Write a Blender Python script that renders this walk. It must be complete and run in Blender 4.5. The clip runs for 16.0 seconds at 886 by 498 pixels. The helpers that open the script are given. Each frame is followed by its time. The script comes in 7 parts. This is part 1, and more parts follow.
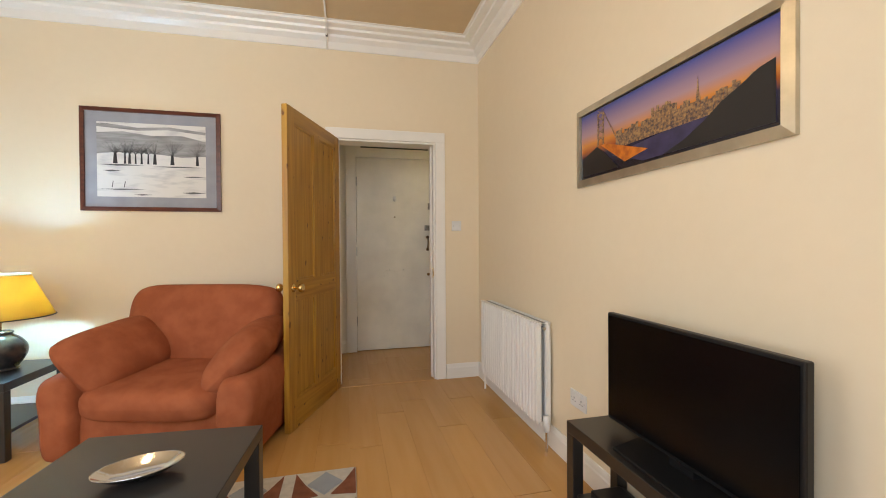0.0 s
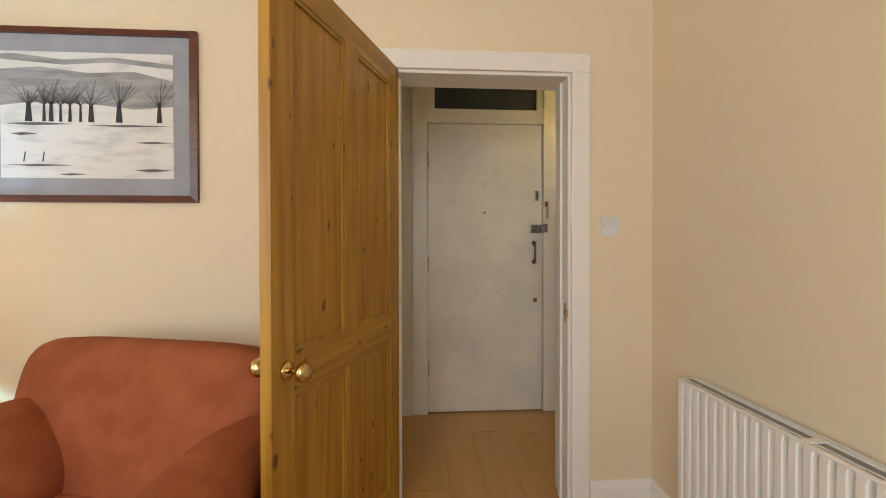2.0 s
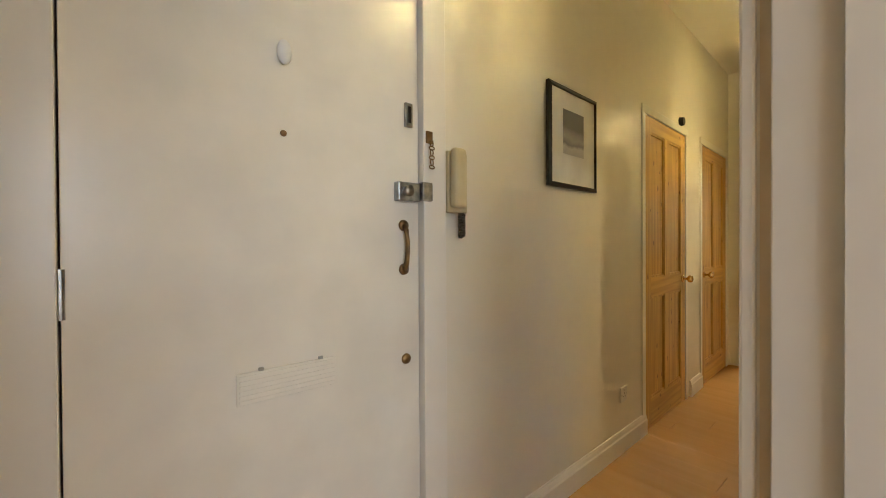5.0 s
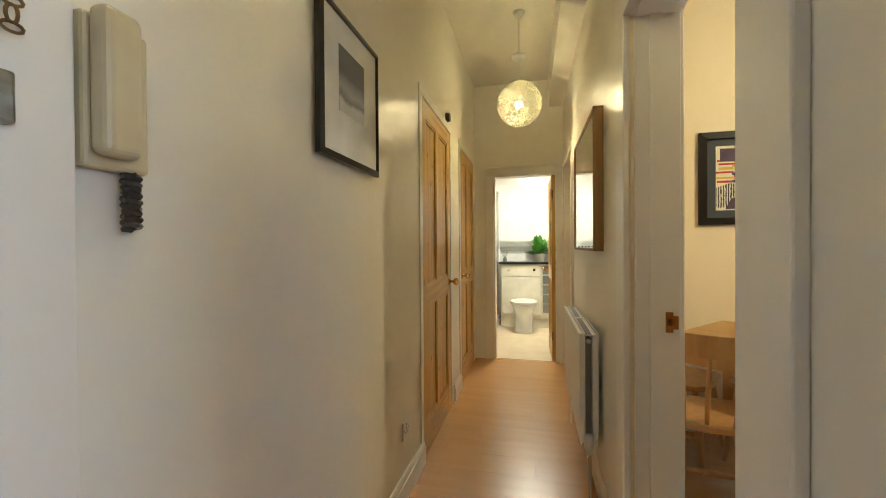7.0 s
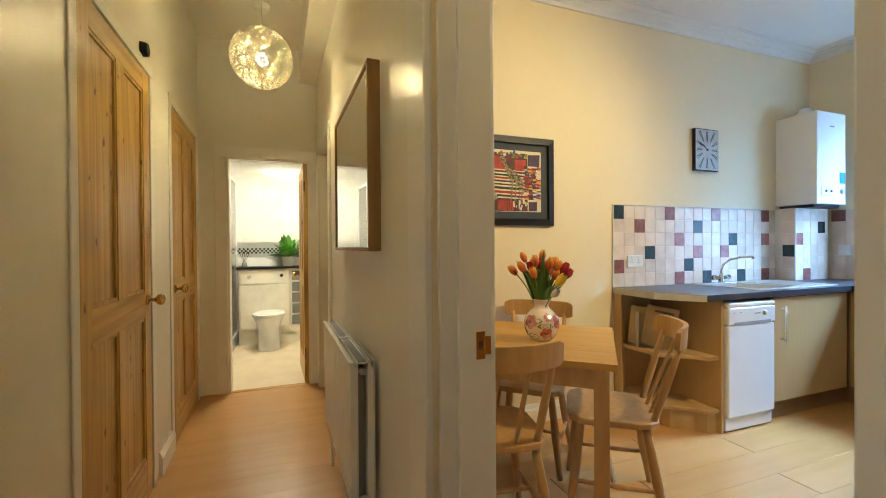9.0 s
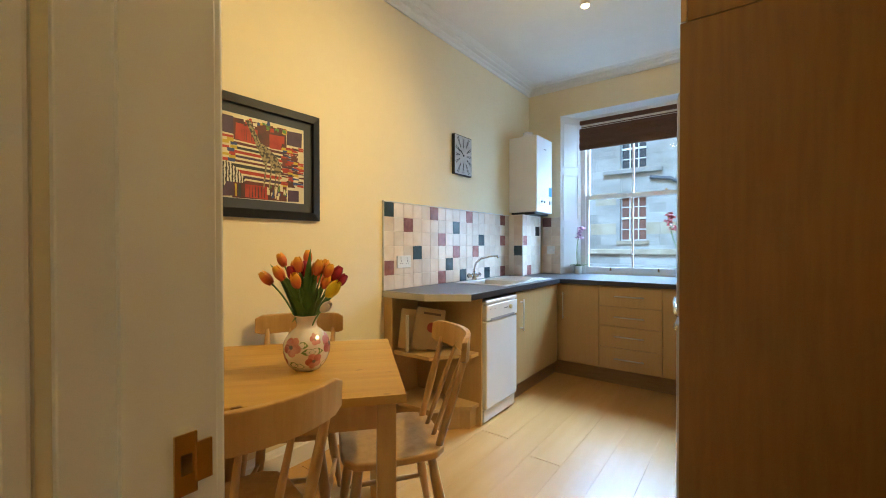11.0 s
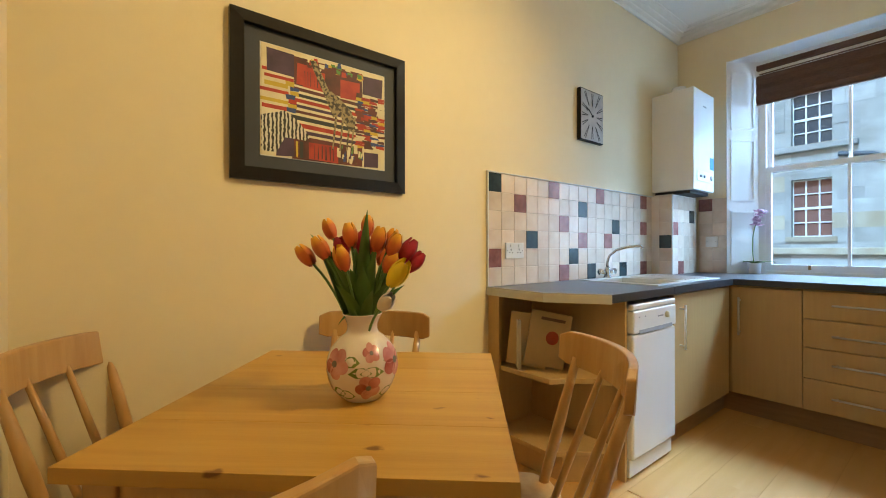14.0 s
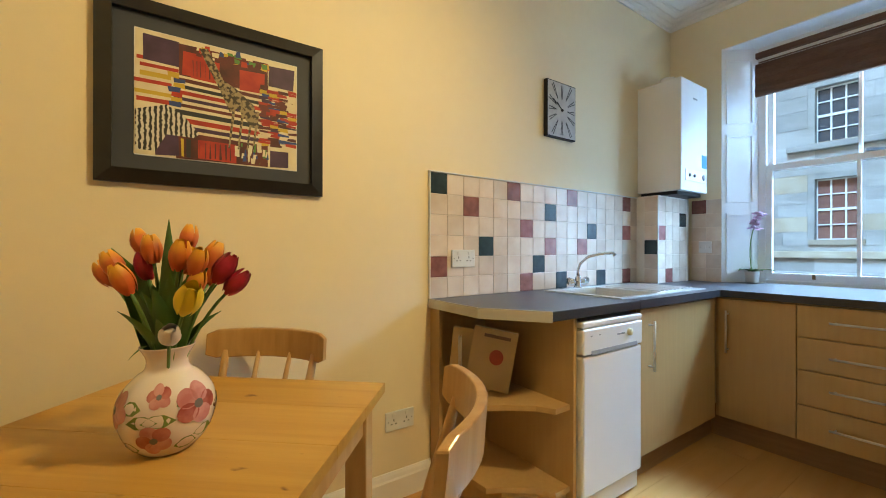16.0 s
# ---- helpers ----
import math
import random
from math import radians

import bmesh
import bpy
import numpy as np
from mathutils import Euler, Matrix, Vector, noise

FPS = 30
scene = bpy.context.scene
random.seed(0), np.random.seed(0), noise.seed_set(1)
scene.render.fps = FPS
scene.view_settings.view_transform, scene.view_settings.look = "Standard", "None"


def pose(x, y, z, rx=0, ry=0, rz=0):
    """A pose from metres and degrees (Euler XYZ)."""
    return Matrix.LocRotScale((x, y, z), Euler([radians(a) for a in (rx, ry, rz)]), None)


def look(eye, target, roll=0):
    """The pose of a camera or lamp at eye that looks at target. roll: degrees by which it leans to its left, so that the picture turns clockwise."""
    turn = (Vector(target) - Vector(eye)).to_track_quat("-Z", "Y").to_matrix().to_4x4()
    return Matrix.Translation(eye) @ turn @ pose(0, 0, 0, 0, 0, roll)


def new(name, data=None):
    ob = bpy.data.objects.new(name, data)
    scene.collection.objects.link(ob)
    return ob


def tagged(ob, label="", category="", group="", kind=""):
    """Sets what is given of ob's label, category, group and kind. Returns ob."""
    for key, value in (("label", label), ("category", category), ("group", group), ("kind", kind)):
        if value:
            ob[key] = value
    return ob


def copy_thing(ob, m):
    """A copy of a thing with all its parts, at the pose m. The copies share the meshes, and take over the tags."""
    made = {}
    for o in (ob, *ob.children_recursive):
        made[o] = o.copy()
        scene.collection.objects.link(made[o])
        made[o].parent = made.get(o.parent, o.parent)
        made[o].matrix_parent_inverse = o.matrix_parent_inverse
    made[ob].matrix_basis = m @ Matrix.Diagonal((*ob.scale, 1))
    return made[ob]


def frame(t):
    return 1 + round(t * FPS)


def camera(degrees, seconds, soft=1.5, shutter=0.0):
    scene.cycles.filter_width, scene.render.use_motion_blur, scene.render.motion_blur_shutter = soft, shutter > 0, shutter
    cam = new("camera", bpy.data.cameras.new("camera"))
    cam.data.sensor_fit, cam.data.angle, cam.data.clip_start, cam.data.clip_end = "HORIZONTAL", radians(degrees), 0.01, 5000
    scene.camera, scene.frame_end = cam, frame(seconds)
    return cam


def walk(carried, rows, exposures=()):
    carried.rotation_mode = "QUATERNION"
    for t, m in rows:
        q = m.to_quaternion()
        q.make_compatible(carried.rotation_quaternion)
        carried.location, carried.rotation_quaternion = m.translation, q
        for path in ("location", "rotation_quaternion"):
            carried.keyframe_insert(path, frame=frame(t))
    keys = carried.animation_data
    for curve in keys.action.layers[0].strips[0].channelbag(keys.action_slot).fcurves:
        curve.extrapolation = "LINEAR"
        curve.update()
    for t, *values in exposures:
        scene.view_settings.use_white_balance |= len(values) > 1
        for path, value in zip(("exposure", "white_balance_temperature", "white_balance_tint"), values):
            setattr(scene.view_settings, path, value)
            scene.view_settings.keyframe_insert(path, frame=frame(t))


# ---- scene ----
# ---- camera and walk ----
cam = camera(94.9, 16.0, 1.0)
ROWS = [
    (0, (-1.194, -3.592, 1.214), (-0.733, -1.646, 1.195), -0.4),
    (0.5, (-1.151, -3.285, 1.225), (-0.849, -1.308, 1.206), -0.3),
    (1, (-1.151, -2.892, 1.239), (-0.988, -0.899, 1.222), -0.3),
    (1.5, (-1.148, -2.434, 1.265), (-1.041, -0.437, 1.246), -0.2),
    (2, (-1.167, -1.95, 1.296), (-1.039, 0.046, 1.276), -0.1),
    (2.5, (-1.203, -1.462, 1.293), (-0.972, 0.524, 1.279), -0.1),
    (3, (-1.238, -1.013, 1.297), (-0.835, 0.946, 1.285), -0.3),
    (5.3, (-0.986, 0.137, 1.24), (0.462, 1.517, 1.224), -0.3),
    (5.5, (-0.948, 0.174, 1.246), (0.585, 1.458, 1.231), -0.3),
    (6, (-0.828, 0.278, 1.253), (0.888, 1.305, 1.242), -0.4),
    (6.5, (-0.68, 0.398, 1.26), (1.169, 1.161, 1.247), -0.4),
    (7, (-0.504, 0.515, 1.245), (1.432, 1.016, 1.227), -0.4),
    (7.5, (-0.32, 0.593, 1.234), (1.667, 0.823, 1.214), -0.3),
    (8, (-0.185, 0.625, 1.236), (1.814, 0.566, 1.219), -0.2),
    (8.5, (-0.058, 0.616, 1.228), (1.908, 0.251, 1.212), -0.3),
    (9, (0.08, 0.552, 1.228), (1.959, -0.131, 1.215), -0.4),
    (9.5, (0.172, 0.493, 1.213), (1.906, -0.504, 1.198), -0.4),
    (10, (0.258, 0.448, 1.223), (1.804, -0.821, 1.204), -0.4),
    (10.2, (0.287, 0.432, 1.227), (1.753, -0.928, 1.207), -0.3),
    (12.3, (0.839, 0.041, 1.191), (1.878, -1.668, 1.177), -0.2),
    (12.5, (0.862, 0.005, 1.17), (1.973, -1.658, 1.16), -0.3),
    (13, (0.912, -0.068, 1.144), (2.201, -1.597, 1.141), -0.3),
    (13.5, (0.936, -0.115, 1.125), (2.384, -1.494, 1.122), -0.2),
    (14, (0.93, -0.165, 1.118), (2.513, -1.387, 1.115), -0.1),
    (14.5, (0.881, -0.247, 1.113), (2.562, -1.332, 1.11), 0.0),
    (15, (0.811, -0.359, 1.118), (2.527, -1.387, 1.122), 0.1),
    (15.5, (0.796, -0.475, 1.132), (2.502, -1.52, 1.132), 0.1),
    (16, (0.852, -0.61, 1.154), (2.492, -1.755, 1.153), 0.1),
]
STOPS = [(0, 0.0, 6550, 10), (1.5, -0.06, 6650, 10), (2.2, 0.12, 6650, 10), (3.0, 0.76, 6500, 9), (5.3, 0.62, 6050, 9), (6.5, 0.70, 5600, 9), (7.5, 0.78, 5150, 9), (8.6, 0.76, 5200, 9), (9.5, 0.48, 6300, 10), (10.2, 0.48, 6450, 10), (12.3, 0.47, 6600, 9), (16, 0.36, 6500, 9)]
walk(cam, [(t, look(eye, aim, roll)) for t, eye, aim, roll in ROWS], STOPS)

# ---- world, daylight and large lights ----
world = bpy.data.worlds.new("sky")
scene.world = world
world.use_nodes = True
wn = world.node_tree
sky = wn.nodes.new("ShaderNodeTexSky")
sky.sky_type = "NISHITA"
sky.sun_disc = False
sky.sun_elevation, sky.sun_rotation = radians(40), radians(10)
wn.links.new(sky.outputs[0], wn.nodes["Background"].inputs[0])
wn.nodes["Background"].inputs[1].default_value = 0.15


def lamp(name, kind, where, power, colour, size=0.05, aim=None, size_y=None, cone=120, blend=1.0):
    data = bpy.data.lights.new(name, kind)
    data.energy, data.color = power, colour
    if kind == "AREA":
        data.size = size
        if size_y:
            data.shape, data.size_y = "RECTANGLE", size_y
    elif kind == "SUN":
        data.angle = size
    elif kind == "SPOT":
        data.shadow_soft_size, data.spot_size, data.spot_blend = size, radians(cone), blend
    else:
        data.shadow_soft_size = size
    ob = new(name, data)
    ob.matrix_basis = look(where, aim) if aim else pose(*where)
    return ob


WARM, COOL = (1.0, 0.75, 0.30), (0.36, 0.63, 1.0)
lamp("overcast_sun", "SUN", (0, 12, 12), 5.0, (0.27, 0.60, 1.0), radians(14), (2, -2, 0))
lamp("kitchen_window_daylight", "AREA", (1.44, -5.7, 3.7), 1250, COOL, 2.4, (1.44, -2.0, 0.7), 1.6)
lamp("kitchen_window_daylight_side", "AREA", (-0.1, -5.5, 1.9), 58, COOL, 1.3, (2.1, -3.7, 1.6), 1.8)
lamp("kitchen_window_daylight_side", "AREA", (3.1, -5.5, 1.9), 55, COOL, 1.3, (0.7, -3.5, 1.5), 1.8)
lamp("living_window_daylight", "AREA", (-2.2, -4.22, 1.75), 62, (0.88, 0.93, 1.0), 2.3, (-2.2, 0, 1.3), 1.8)
lamp("living_side_window_daylight", "AREA", (-4.58, -2.7, 1.75), 26, (0.92, 0.95, 1.0), 1.7, (0, -2.7, 1.3), 1.8)
lamp("hall_globe_light", "POINT", (2.60, 0.72, 2.30), 56, WARM, 0.05)
lamp("hall_globe_down_light", "SPOT", (2.60, 0.72, 2.29), 104, WARM, 0.05, (2.60, 0.73, 0), None, 168, 0.5)
lamp("front_globe_light", "POINT", (0.10, 0.70, 2.34), 54, WARM, 0.05)
lamp("front_globe_down_light", "SPOT", (0.10, 0.70, 2.33), 14, WARM, 0.05, (0.10, 0.71, 0), None, 168, 0.5)
lamp("living_pendant_light", "POINT", (-2.1, -2.3, 2.45), 12, (1.0, 0.72, 0.40), 0.12)
lamp("table_lamp_light", "POINT", (-3.31, -0.48, 0.90), 46, (0.36, 0.69, 1.0), 0.04)
lamp("kitchen_spot_light_a", "SPOT", (0.66, -1.83, 2.69), 114, (1.0, 0.76, 0.35), 0.07, (2.1, -0.25, 0.85), None, 140, 1.0)
lamp("kitchen_spot_light_b", "POINT", (1.33, -2.32, 2.69), 3, (1.0, 0.85, 0.52), 0.09)
lamp("bath_downlight", "AREA", (5.0, 0.75, 2.40), 32, (1.0, 0.87, 0.58), 0.5, (5.0, 0.75, 0))

# ---- materials ----


def material(name, base, rough=0.6, metal=0.0, dark=None, scale=6.0, stretch=(1, 1, 1), fine=80.0, bump=0.0, vary=0.5, patch=None,
             rand=0.0, coat=0.0, spread=(0.35, 0.65), trans=0.0, spec=0.5):
    """Two colours mixed by a stretched noise, a wide stain on top, and a fine relief."""
    m = bpy.data.materials.new(name)
    m.use_nodes = True
    n, l = m.node_tree.nodes, m.node_tree.links
    b = n["Principled BSDF"]
    b.inputs["Roughness"].default_value, b.inputs["Metallic"].default_value = rough, metal
    b.inputs["Coat Weight"].default_value = coat
    b.inputs["Coat Roughness"].default_value = 0.12
    b.inputs["Specular IOR Level"].default_value = spec
    b.inputs["Transmission Weight"].default_value = trans
    dark = dark or tuple(c * 0.86 for c in base)
    tc, mp = n.new("ShaderNodeTexCoord"), n.new("ShaderNodeMapping")
    mp.inputs["Scale"].default_value = stretch
    l.new(tc.outputs["Object"], mp.inputs[0])
    if rand:
        info, mul = n.new("ShaderNodeObjectInfo"), n.new("ShaderNodeMath")
        mul.operation = "MULTIPLY"
        mul.inputs[1].default_value = 37.0
        l.new(info.outputs["Random"], mul.inputs[0])
        comb = n.new("ShaderNodeCombineXYZ")
        for k in range(3):
            l.new(mul.outputs[0], comb.inputs[k])
        l.new(comb.outputs[0], mp.inputs["Location"])
    n1 = n.new("ShaderNodeTexNoise")
    n1.inputs["Scale"].default_value, n1.inputs["Detail"].default_value = scale, 5
    l.new(mp.outputs[0], n1.inputs["Vector"])
    ramp = n.new("ShaderNodeValToRGB")
    ramp.color_ramp.elements[0].position, ramp.color_ramp.elements[1].position = spread
    ramp.color_ramp.elements[0].color, ramp.color_ramp.elements[1].color = (*dark, 1), (*base, 1)
    l.new(n1.outputs["Fac"], ramp.inputs[0])
    last = ramp.outputs[0]
    n2 = n.new("ShaderNodeTexNoise")
    n2.inputs["Scale"].default_value, n2.inputs["Detail"].default_value = 1.3, 3
    l.new(tc.outputs["Object"], n2.inputs["Vector"])
    mix = n.new("ShaderNodeMix")
    mix.data_type, mix.blend_type = "RGBA", "MULTIPLY"
    r2 = n.new("ShaderNodeValToRGB")
    p = patch or (0.9, 0.89, 0.87)
    r2.color_ramp.elements[0].position, r2.color_ramp.elements[1].position = 0.3, 0.7
    r2.color_ramp.elements[0].color, r2.color_ramp.elements[1].color = (*p, 1), (1, 1, 1, 1)
    l.new(n2.outputs["Fac"], r2.inputs[0])
    mix.inputs["Factor"].default_value = vary
    l.new(last, mix.inputs["A"])
    l.new(r2.outputs[0], mix.inputs["B"])
    last = mix.outputs["Result"]
    if rand:
        hsv, mr = n.new("ShaderNodeHueSaturation"), n.new("ShaderNodeMapRange")
        mr.inputs["To Min"].default_value, mr.inputs["To Max"].default_value = 1 - rand, 1 + rand
        l.new(info.outputs["Random"], mr.inputs["Value"])
        l.new(mr.outputs[0], hsv.inputs["Value"])
        l.new(last, hsv.inputs["Color"])
        last = hsv.outputs[0]
    l.new(last, b.inputs["Base Color"])
    if bump:
        n3, bp = n.new("ShaderNodeTexNoise"), n.new("ShaderNodeBump")
        n3.inputs["Scale"].default_value, n3.inputs["Detail"].default_value = fine, 3
        bp.inputs["Strength"].default_value, bp.inputs["Distance"].default_value = bump, 0.004
        l.new(mp.outputs[0], n3.inputs["Vector"])
        l.new(n3.outputs["Fac"], bp.inputs["Height"])
        l.new(bp.outputs[0], b.inputs["Normal"])
    return m


def glow(name, colour, strength):
    m = bpy.data.materials.new(name)
    m.use_nodes = True
    b = m.node_tree.nodes["Principled BSDF"]
    b.inputs["Base Color"].default_value = (*colour, 1)
    b.inputs["Emission Color"].default_value, b.inputs["Emission Strength"].default_value = (*colour, 1), strength
    return m


def pine(name, base, dark, along="z", lines=0.45):
    """Lacquered knotty pine: long grain, rings and dark knots."""
    s = {"z": (9, 9, 0.55), "x": (0.55, 9, 9), "y": (9, 0.55, 9)}[along]
    m = material(name, base, 0.40, dark=dark, scale=3.2, stretch=s, fine=30, bump=0.06, rand=0.06, coat=0.08, spread=(0.32, 0.68), patch=(0.82, 0.74, 0.62), vary=0.6)
    n, l = m.node_tree.nodes, m.node_tree.links
    b = n["Principled BSDF"]
    old = b.inputs["Base Color"].links[0].from_socket
    tc, mp, vo, rp, mx = (n.new(k) for k in ("ShaderNodeTexCoord", "ShaderNodeMapping", "ShaderNodeTexVoronoi", "ShaderNodeValToRGB", "ShaderNodeMix"))
    gm, gw, gr, gx, go = (n.new(k) for k in ("ShaderNodeMapping", "ShaderNodeTexWave", "ShaderNodeValToRGB", "ShaderNodeMix", "ShaderNodeObjectInfo"))
    gm.inputs["Scale"].default_value = {"z": (1, 1, 0.05), "x": (0.05, 1, 1), "y": (1, 0.05, 1)}[along]
    gw.bands_direction = {"z": "X", "x": "Z" if lines > 0.3 else "Y", "y": "X"}[along]
    gw.inputs["Scale"].default_value, gw.inputs["Distortion"].default_value = 5.0, 22.0
    gw.inputs["Detail"].default_value, gw.inputs["Detail Scale"].default_value = 2.0, 1.6
    gr.color_ramp.elements[0].position, gr.color_ramp.elements[1].position = 0.05, 0.75
    gr.color_ramp.elements[0].color, gr.color_ramp.elements[1].color = (0.60, 0.48, 0.30, 1), (1, 1, 1, 1)
    gx.data_type, gx.blend_type = "RGBA", "MULTIPLY"
    gx.inputs["Factor"].default_value = lines
    l.new(tc.outputs["Object"], gm.inputs[0])
    l.new(go.outputs["Random"], gm.inputs["Location"])
    l.new(gm.outputs[0], gw.inputs["Vector"])
    l.new(gw.outputs["Fac"], gr.inputs[0])
    l.new(old, gx.inputs["A"])
    l.new(gr.outputs[0], gx.inputs["B"])
    old = gx.outputs["Result"]
    mp.inputs["Scale"].default_value = {"z": (15, 15, 8), "x": (8, 15, 15), "y": (15, 8, 15)}[along]
    l.new(tc.outputs["Object"], mp.inputs[0])
    info = n.new("ShaderNodeObjectInfo")
    l.new(info.outputs["Random"], mp.inputs["Location"])
    l.new(mp.outputs[0], vo.inputs["Vector"])
    vo.inputs["Scale"].default_value = 1.0
    rp.color_ramp.elements[0].position, rp.color_ramp.elements[1].position = 0.11, 0.19
    rp.color_ramp.elements[0].color, rp.color_ramp.elements[1].color = (1, 1, 1, 1), (0, 0, 0, 1)
    warp, ad, sp, ml, sm = (n.new(k) for k in ("ShaderNodeTexNoise", "ShaderNodeVectorMath", "ShaderNodeSeparateColor", "ShaderNodeMath", "ShaderNodeMath"))
    warp.inputs["Scale"].default_value = 3.0
    ad.operation, ml.operation, sm.operation = "MULTIPLY_ADD", "MULTIPLY", "ADD"
    ad.inputs[1].default_value = (0.35, 0.35, 0.35)
    l.new(mp.outputs[0], warp.inputs["Vector"])
    l.new(warp.outputs["Color"], ad.inputs[0])
    l.new(mp.outputs[0], ad.inputs[2])
    l.new(ad.outputs[0], vo.inputs["Vector"])
    l.new(vo.outputs["Color"], sp.inputs[0])
    ml.inputs[1].default_value = 0.16 if lines < 0.2 else 0.07
    l.new(sp.outputs[0], ml.inputs[0])
    l.new(ml.outputs[0], sm.inputs[0])
    l.new(vo.outputs["Distance"], sm.inputs[1])
    l.new(sm.outputs[0], rp.inputs[0])
    mx.data_type = "RGBA"
    l.new(rp.outputs[0], mx.inputs["Factor"])
    l.new(old, mx.inputs["A"])
    mx.inputs["B"].default_value = (dark[0] * 0.35, dark[1] * 0.25, dark[2] * 0.2, 1)
    l.new(mx.outputs["Result"], b.inputs["Base Color"])
    return m


def ramp_art(name, stops, axis, lo, hi, rough=0.25, wobble=0.0, scale=6.0):
    """A printed picture's smooth change of ink along one axis of its sheet."""
    m = bpy.data.materials.new(name)
    m.use_nodes = True
    n, l = m.node_tree.nodes, m.node_tree.links
    b = n["Principled BSDF"]
    b.inputs["Roughness"].default_value = rough
    tc, sp, mr, rp = (n.new(k) for k in ("ShaderNodeTexCoord", "ShaderNodeSeparateXYZ", "ShaderNodeMapRange", "ShaderNodeValToRGB"))
    l.new(tc.outputs["Object"], sp.inputs[0])
    mr.inputs["From Min"].default_value, mr.inputs["From Max"].default_value = lo, hi
    src = sp.outputs["XYZ".index(axis)]
    if wobble:
        nz, ad = n.new("ShaderNodeTexNoise"), n.new("ShaderNodeMath")
        nz.inputs["Scale"].default_value, nz.inputs["Detail"].default_value = scale, 4
        l.new(tc.outputs["Object"], nz.inputs["Vector"])
        ad.operation = "MULTIPLY_ADD"
        ad.inputs[1].default_value = wobble
        l.new(nz.outputs["Fac"], ad.inputs[0])
        l.new(src, ad.inputs[2])
        src = ad.outputs[0]
    l.new(src, mr.inputs["Value"])
    l.new(mr.outputs[0], rp.inputs[0])
    e = rp.color_ramp.elements
    while len(e) < len(stops):
        e.new(0.5)
    for k, (p, c) in enumerate(stops):
        e[k].position, e[k].color = p, (*c, 1)
    l.new(rp.outputs[0], b.inputs["Base Color"])
    return m


LIV_WALL = material("living_cream_paint", (0.80, 0.685, 0.50), 0.75, scale=18, fine=140, bump=0.06, dark=(0.79, 0.675, 0.49), vary=0.3)
HALL_WALL = material("hall_pale_paint", (0.84, 0.81, 0.73), 0.40, scale=14, fine=110, bump=0.08, dark=(0.825, 0.795, 0.715), vary=0.4)
KIT_WALL = material("kitchen_yellow_paint", (0.81, 0.69, 0.46), 0.7, scale=16, fine=120, bump=0.06, dark=(0.80, 0.68, 0.45), vary=0.3)
LIV_CEIL = material("living_ceiling_paint", (0.62, 0.48, 0.30), 0.85, scale=10, fine=60, bump=0.05, vary=0.3, dark=(0.60, 0.46, 0.285))
CEIL = material("ceiling_white_paint", (0.80, 0.78, 0.72), 0.85, scale=8, fine=60, bump=0.05, vary=0.2, dark=(0.79, 0.77, 0.71))
TRIM = material("white_gloss_paint", (0.85, 0.83, 0.78), 0.28, scale=9, fine=40, bump=0.03, vary=0.15, dark=(0.83, 0.81, 0.76))
TRIM_SHUT = material("shutter_white_paint", (0.82, 0.83, 0.83), 0.32, scale=9, fine=40, bump=0.02, dark=(0.81, 0.82, 0.82), vary=0.15)
FRONT = material("front_door_cream_gloss", (0.88, 0.84, 0.75), 0.25, scale=3, fine=18, bump=0.12, vary=0.5)
PLANK = material("oak_laminate", (0.56, 0.31, 0.105), 0.27, dark=(0.52, 0.28, 0.088), scale=2.2, stretch=(7, 0.6, 7), fine=24, bump=0.015, rand=0.03, vary=0.3)
JOINT = material("dark_joint", (0.50, 0.27, 0.09), 0.8)
PINE = pine("lacquered_pine", (0.48, 0.270, 0.036), (0.35, 0.168, 0.018), "z", 0.34)
PINE_X = pine("lacquered_pine_across", (0.48, 0.270, 0.036), (0.35, 0.168, 0.018), "x", 0.34)
OAK = material("oak_mirror_frame", (0.40, 0.235, 0.085), 0.45, dark=(0.31, 0.17, 0.055), scale=3, stretch=(9, 9, 0.8), fine=40, bump=0.04)
BEECH = material("beech_laminate", (0.53, 0.345, 0.145), 0.40, dark=(0.505, 0.322, 0.133), scale=3, stretch=(16, 16, 1.0), fine=40, bump=0.03, rand=0.03)
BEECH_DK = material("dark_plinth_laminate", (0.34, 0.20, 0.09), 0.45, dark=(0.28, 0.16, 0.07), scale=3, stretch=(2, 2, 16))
# darker brown than BEECH, for the fridge housing's near panel and upper carcass
PANEL = material("dark_brown_laminate", (0.27, 0.145, 0.042), 0.4, dark=(0.235, 0.12, 0.034), scale=3, stretch=(14, 14, 1), fine=40, bump=0.02)
WORKTOP = material("charcoal_worktop", (0.045, 0.047, 0.055), 0.30, dark=(0.03, 0.031, 0.036), scale=120, fine=200, bump=0.02)
EDGE_TRIM = material("grey_worktop_edge", (0.55, 0.53, 0.48), 0.4)
PINE_PALE = pine("pale_lacquered_pine", (0.66, 0.42, 0.10), (0.54, 0.31, 0.06), "z", 0.4)
PINE_PALE_X = pine("pale_lacquered_pine_across", (0.66, 0.42, 0.10), (0.54, 0.31, 0.06), "x", 0.4)
TABLE_WOOD = pine("table_pine", (0.61, 0.355, 0.075), (0.53, 0.29, 0.052), "x", 0.10)
CHAIR_WOOD = material("chair_beech", (0.57, 0.34, 0.13), 0.36, dark=(0.48, 0.27, 0.09), scale=3, stretch=(9, 9, 1.2), fine=40, bump=0.03, rand=0.05, coat=0.2)
CHROME = material("chrome", (0.75, 0.75, 0.76), 0.14, 1.0)
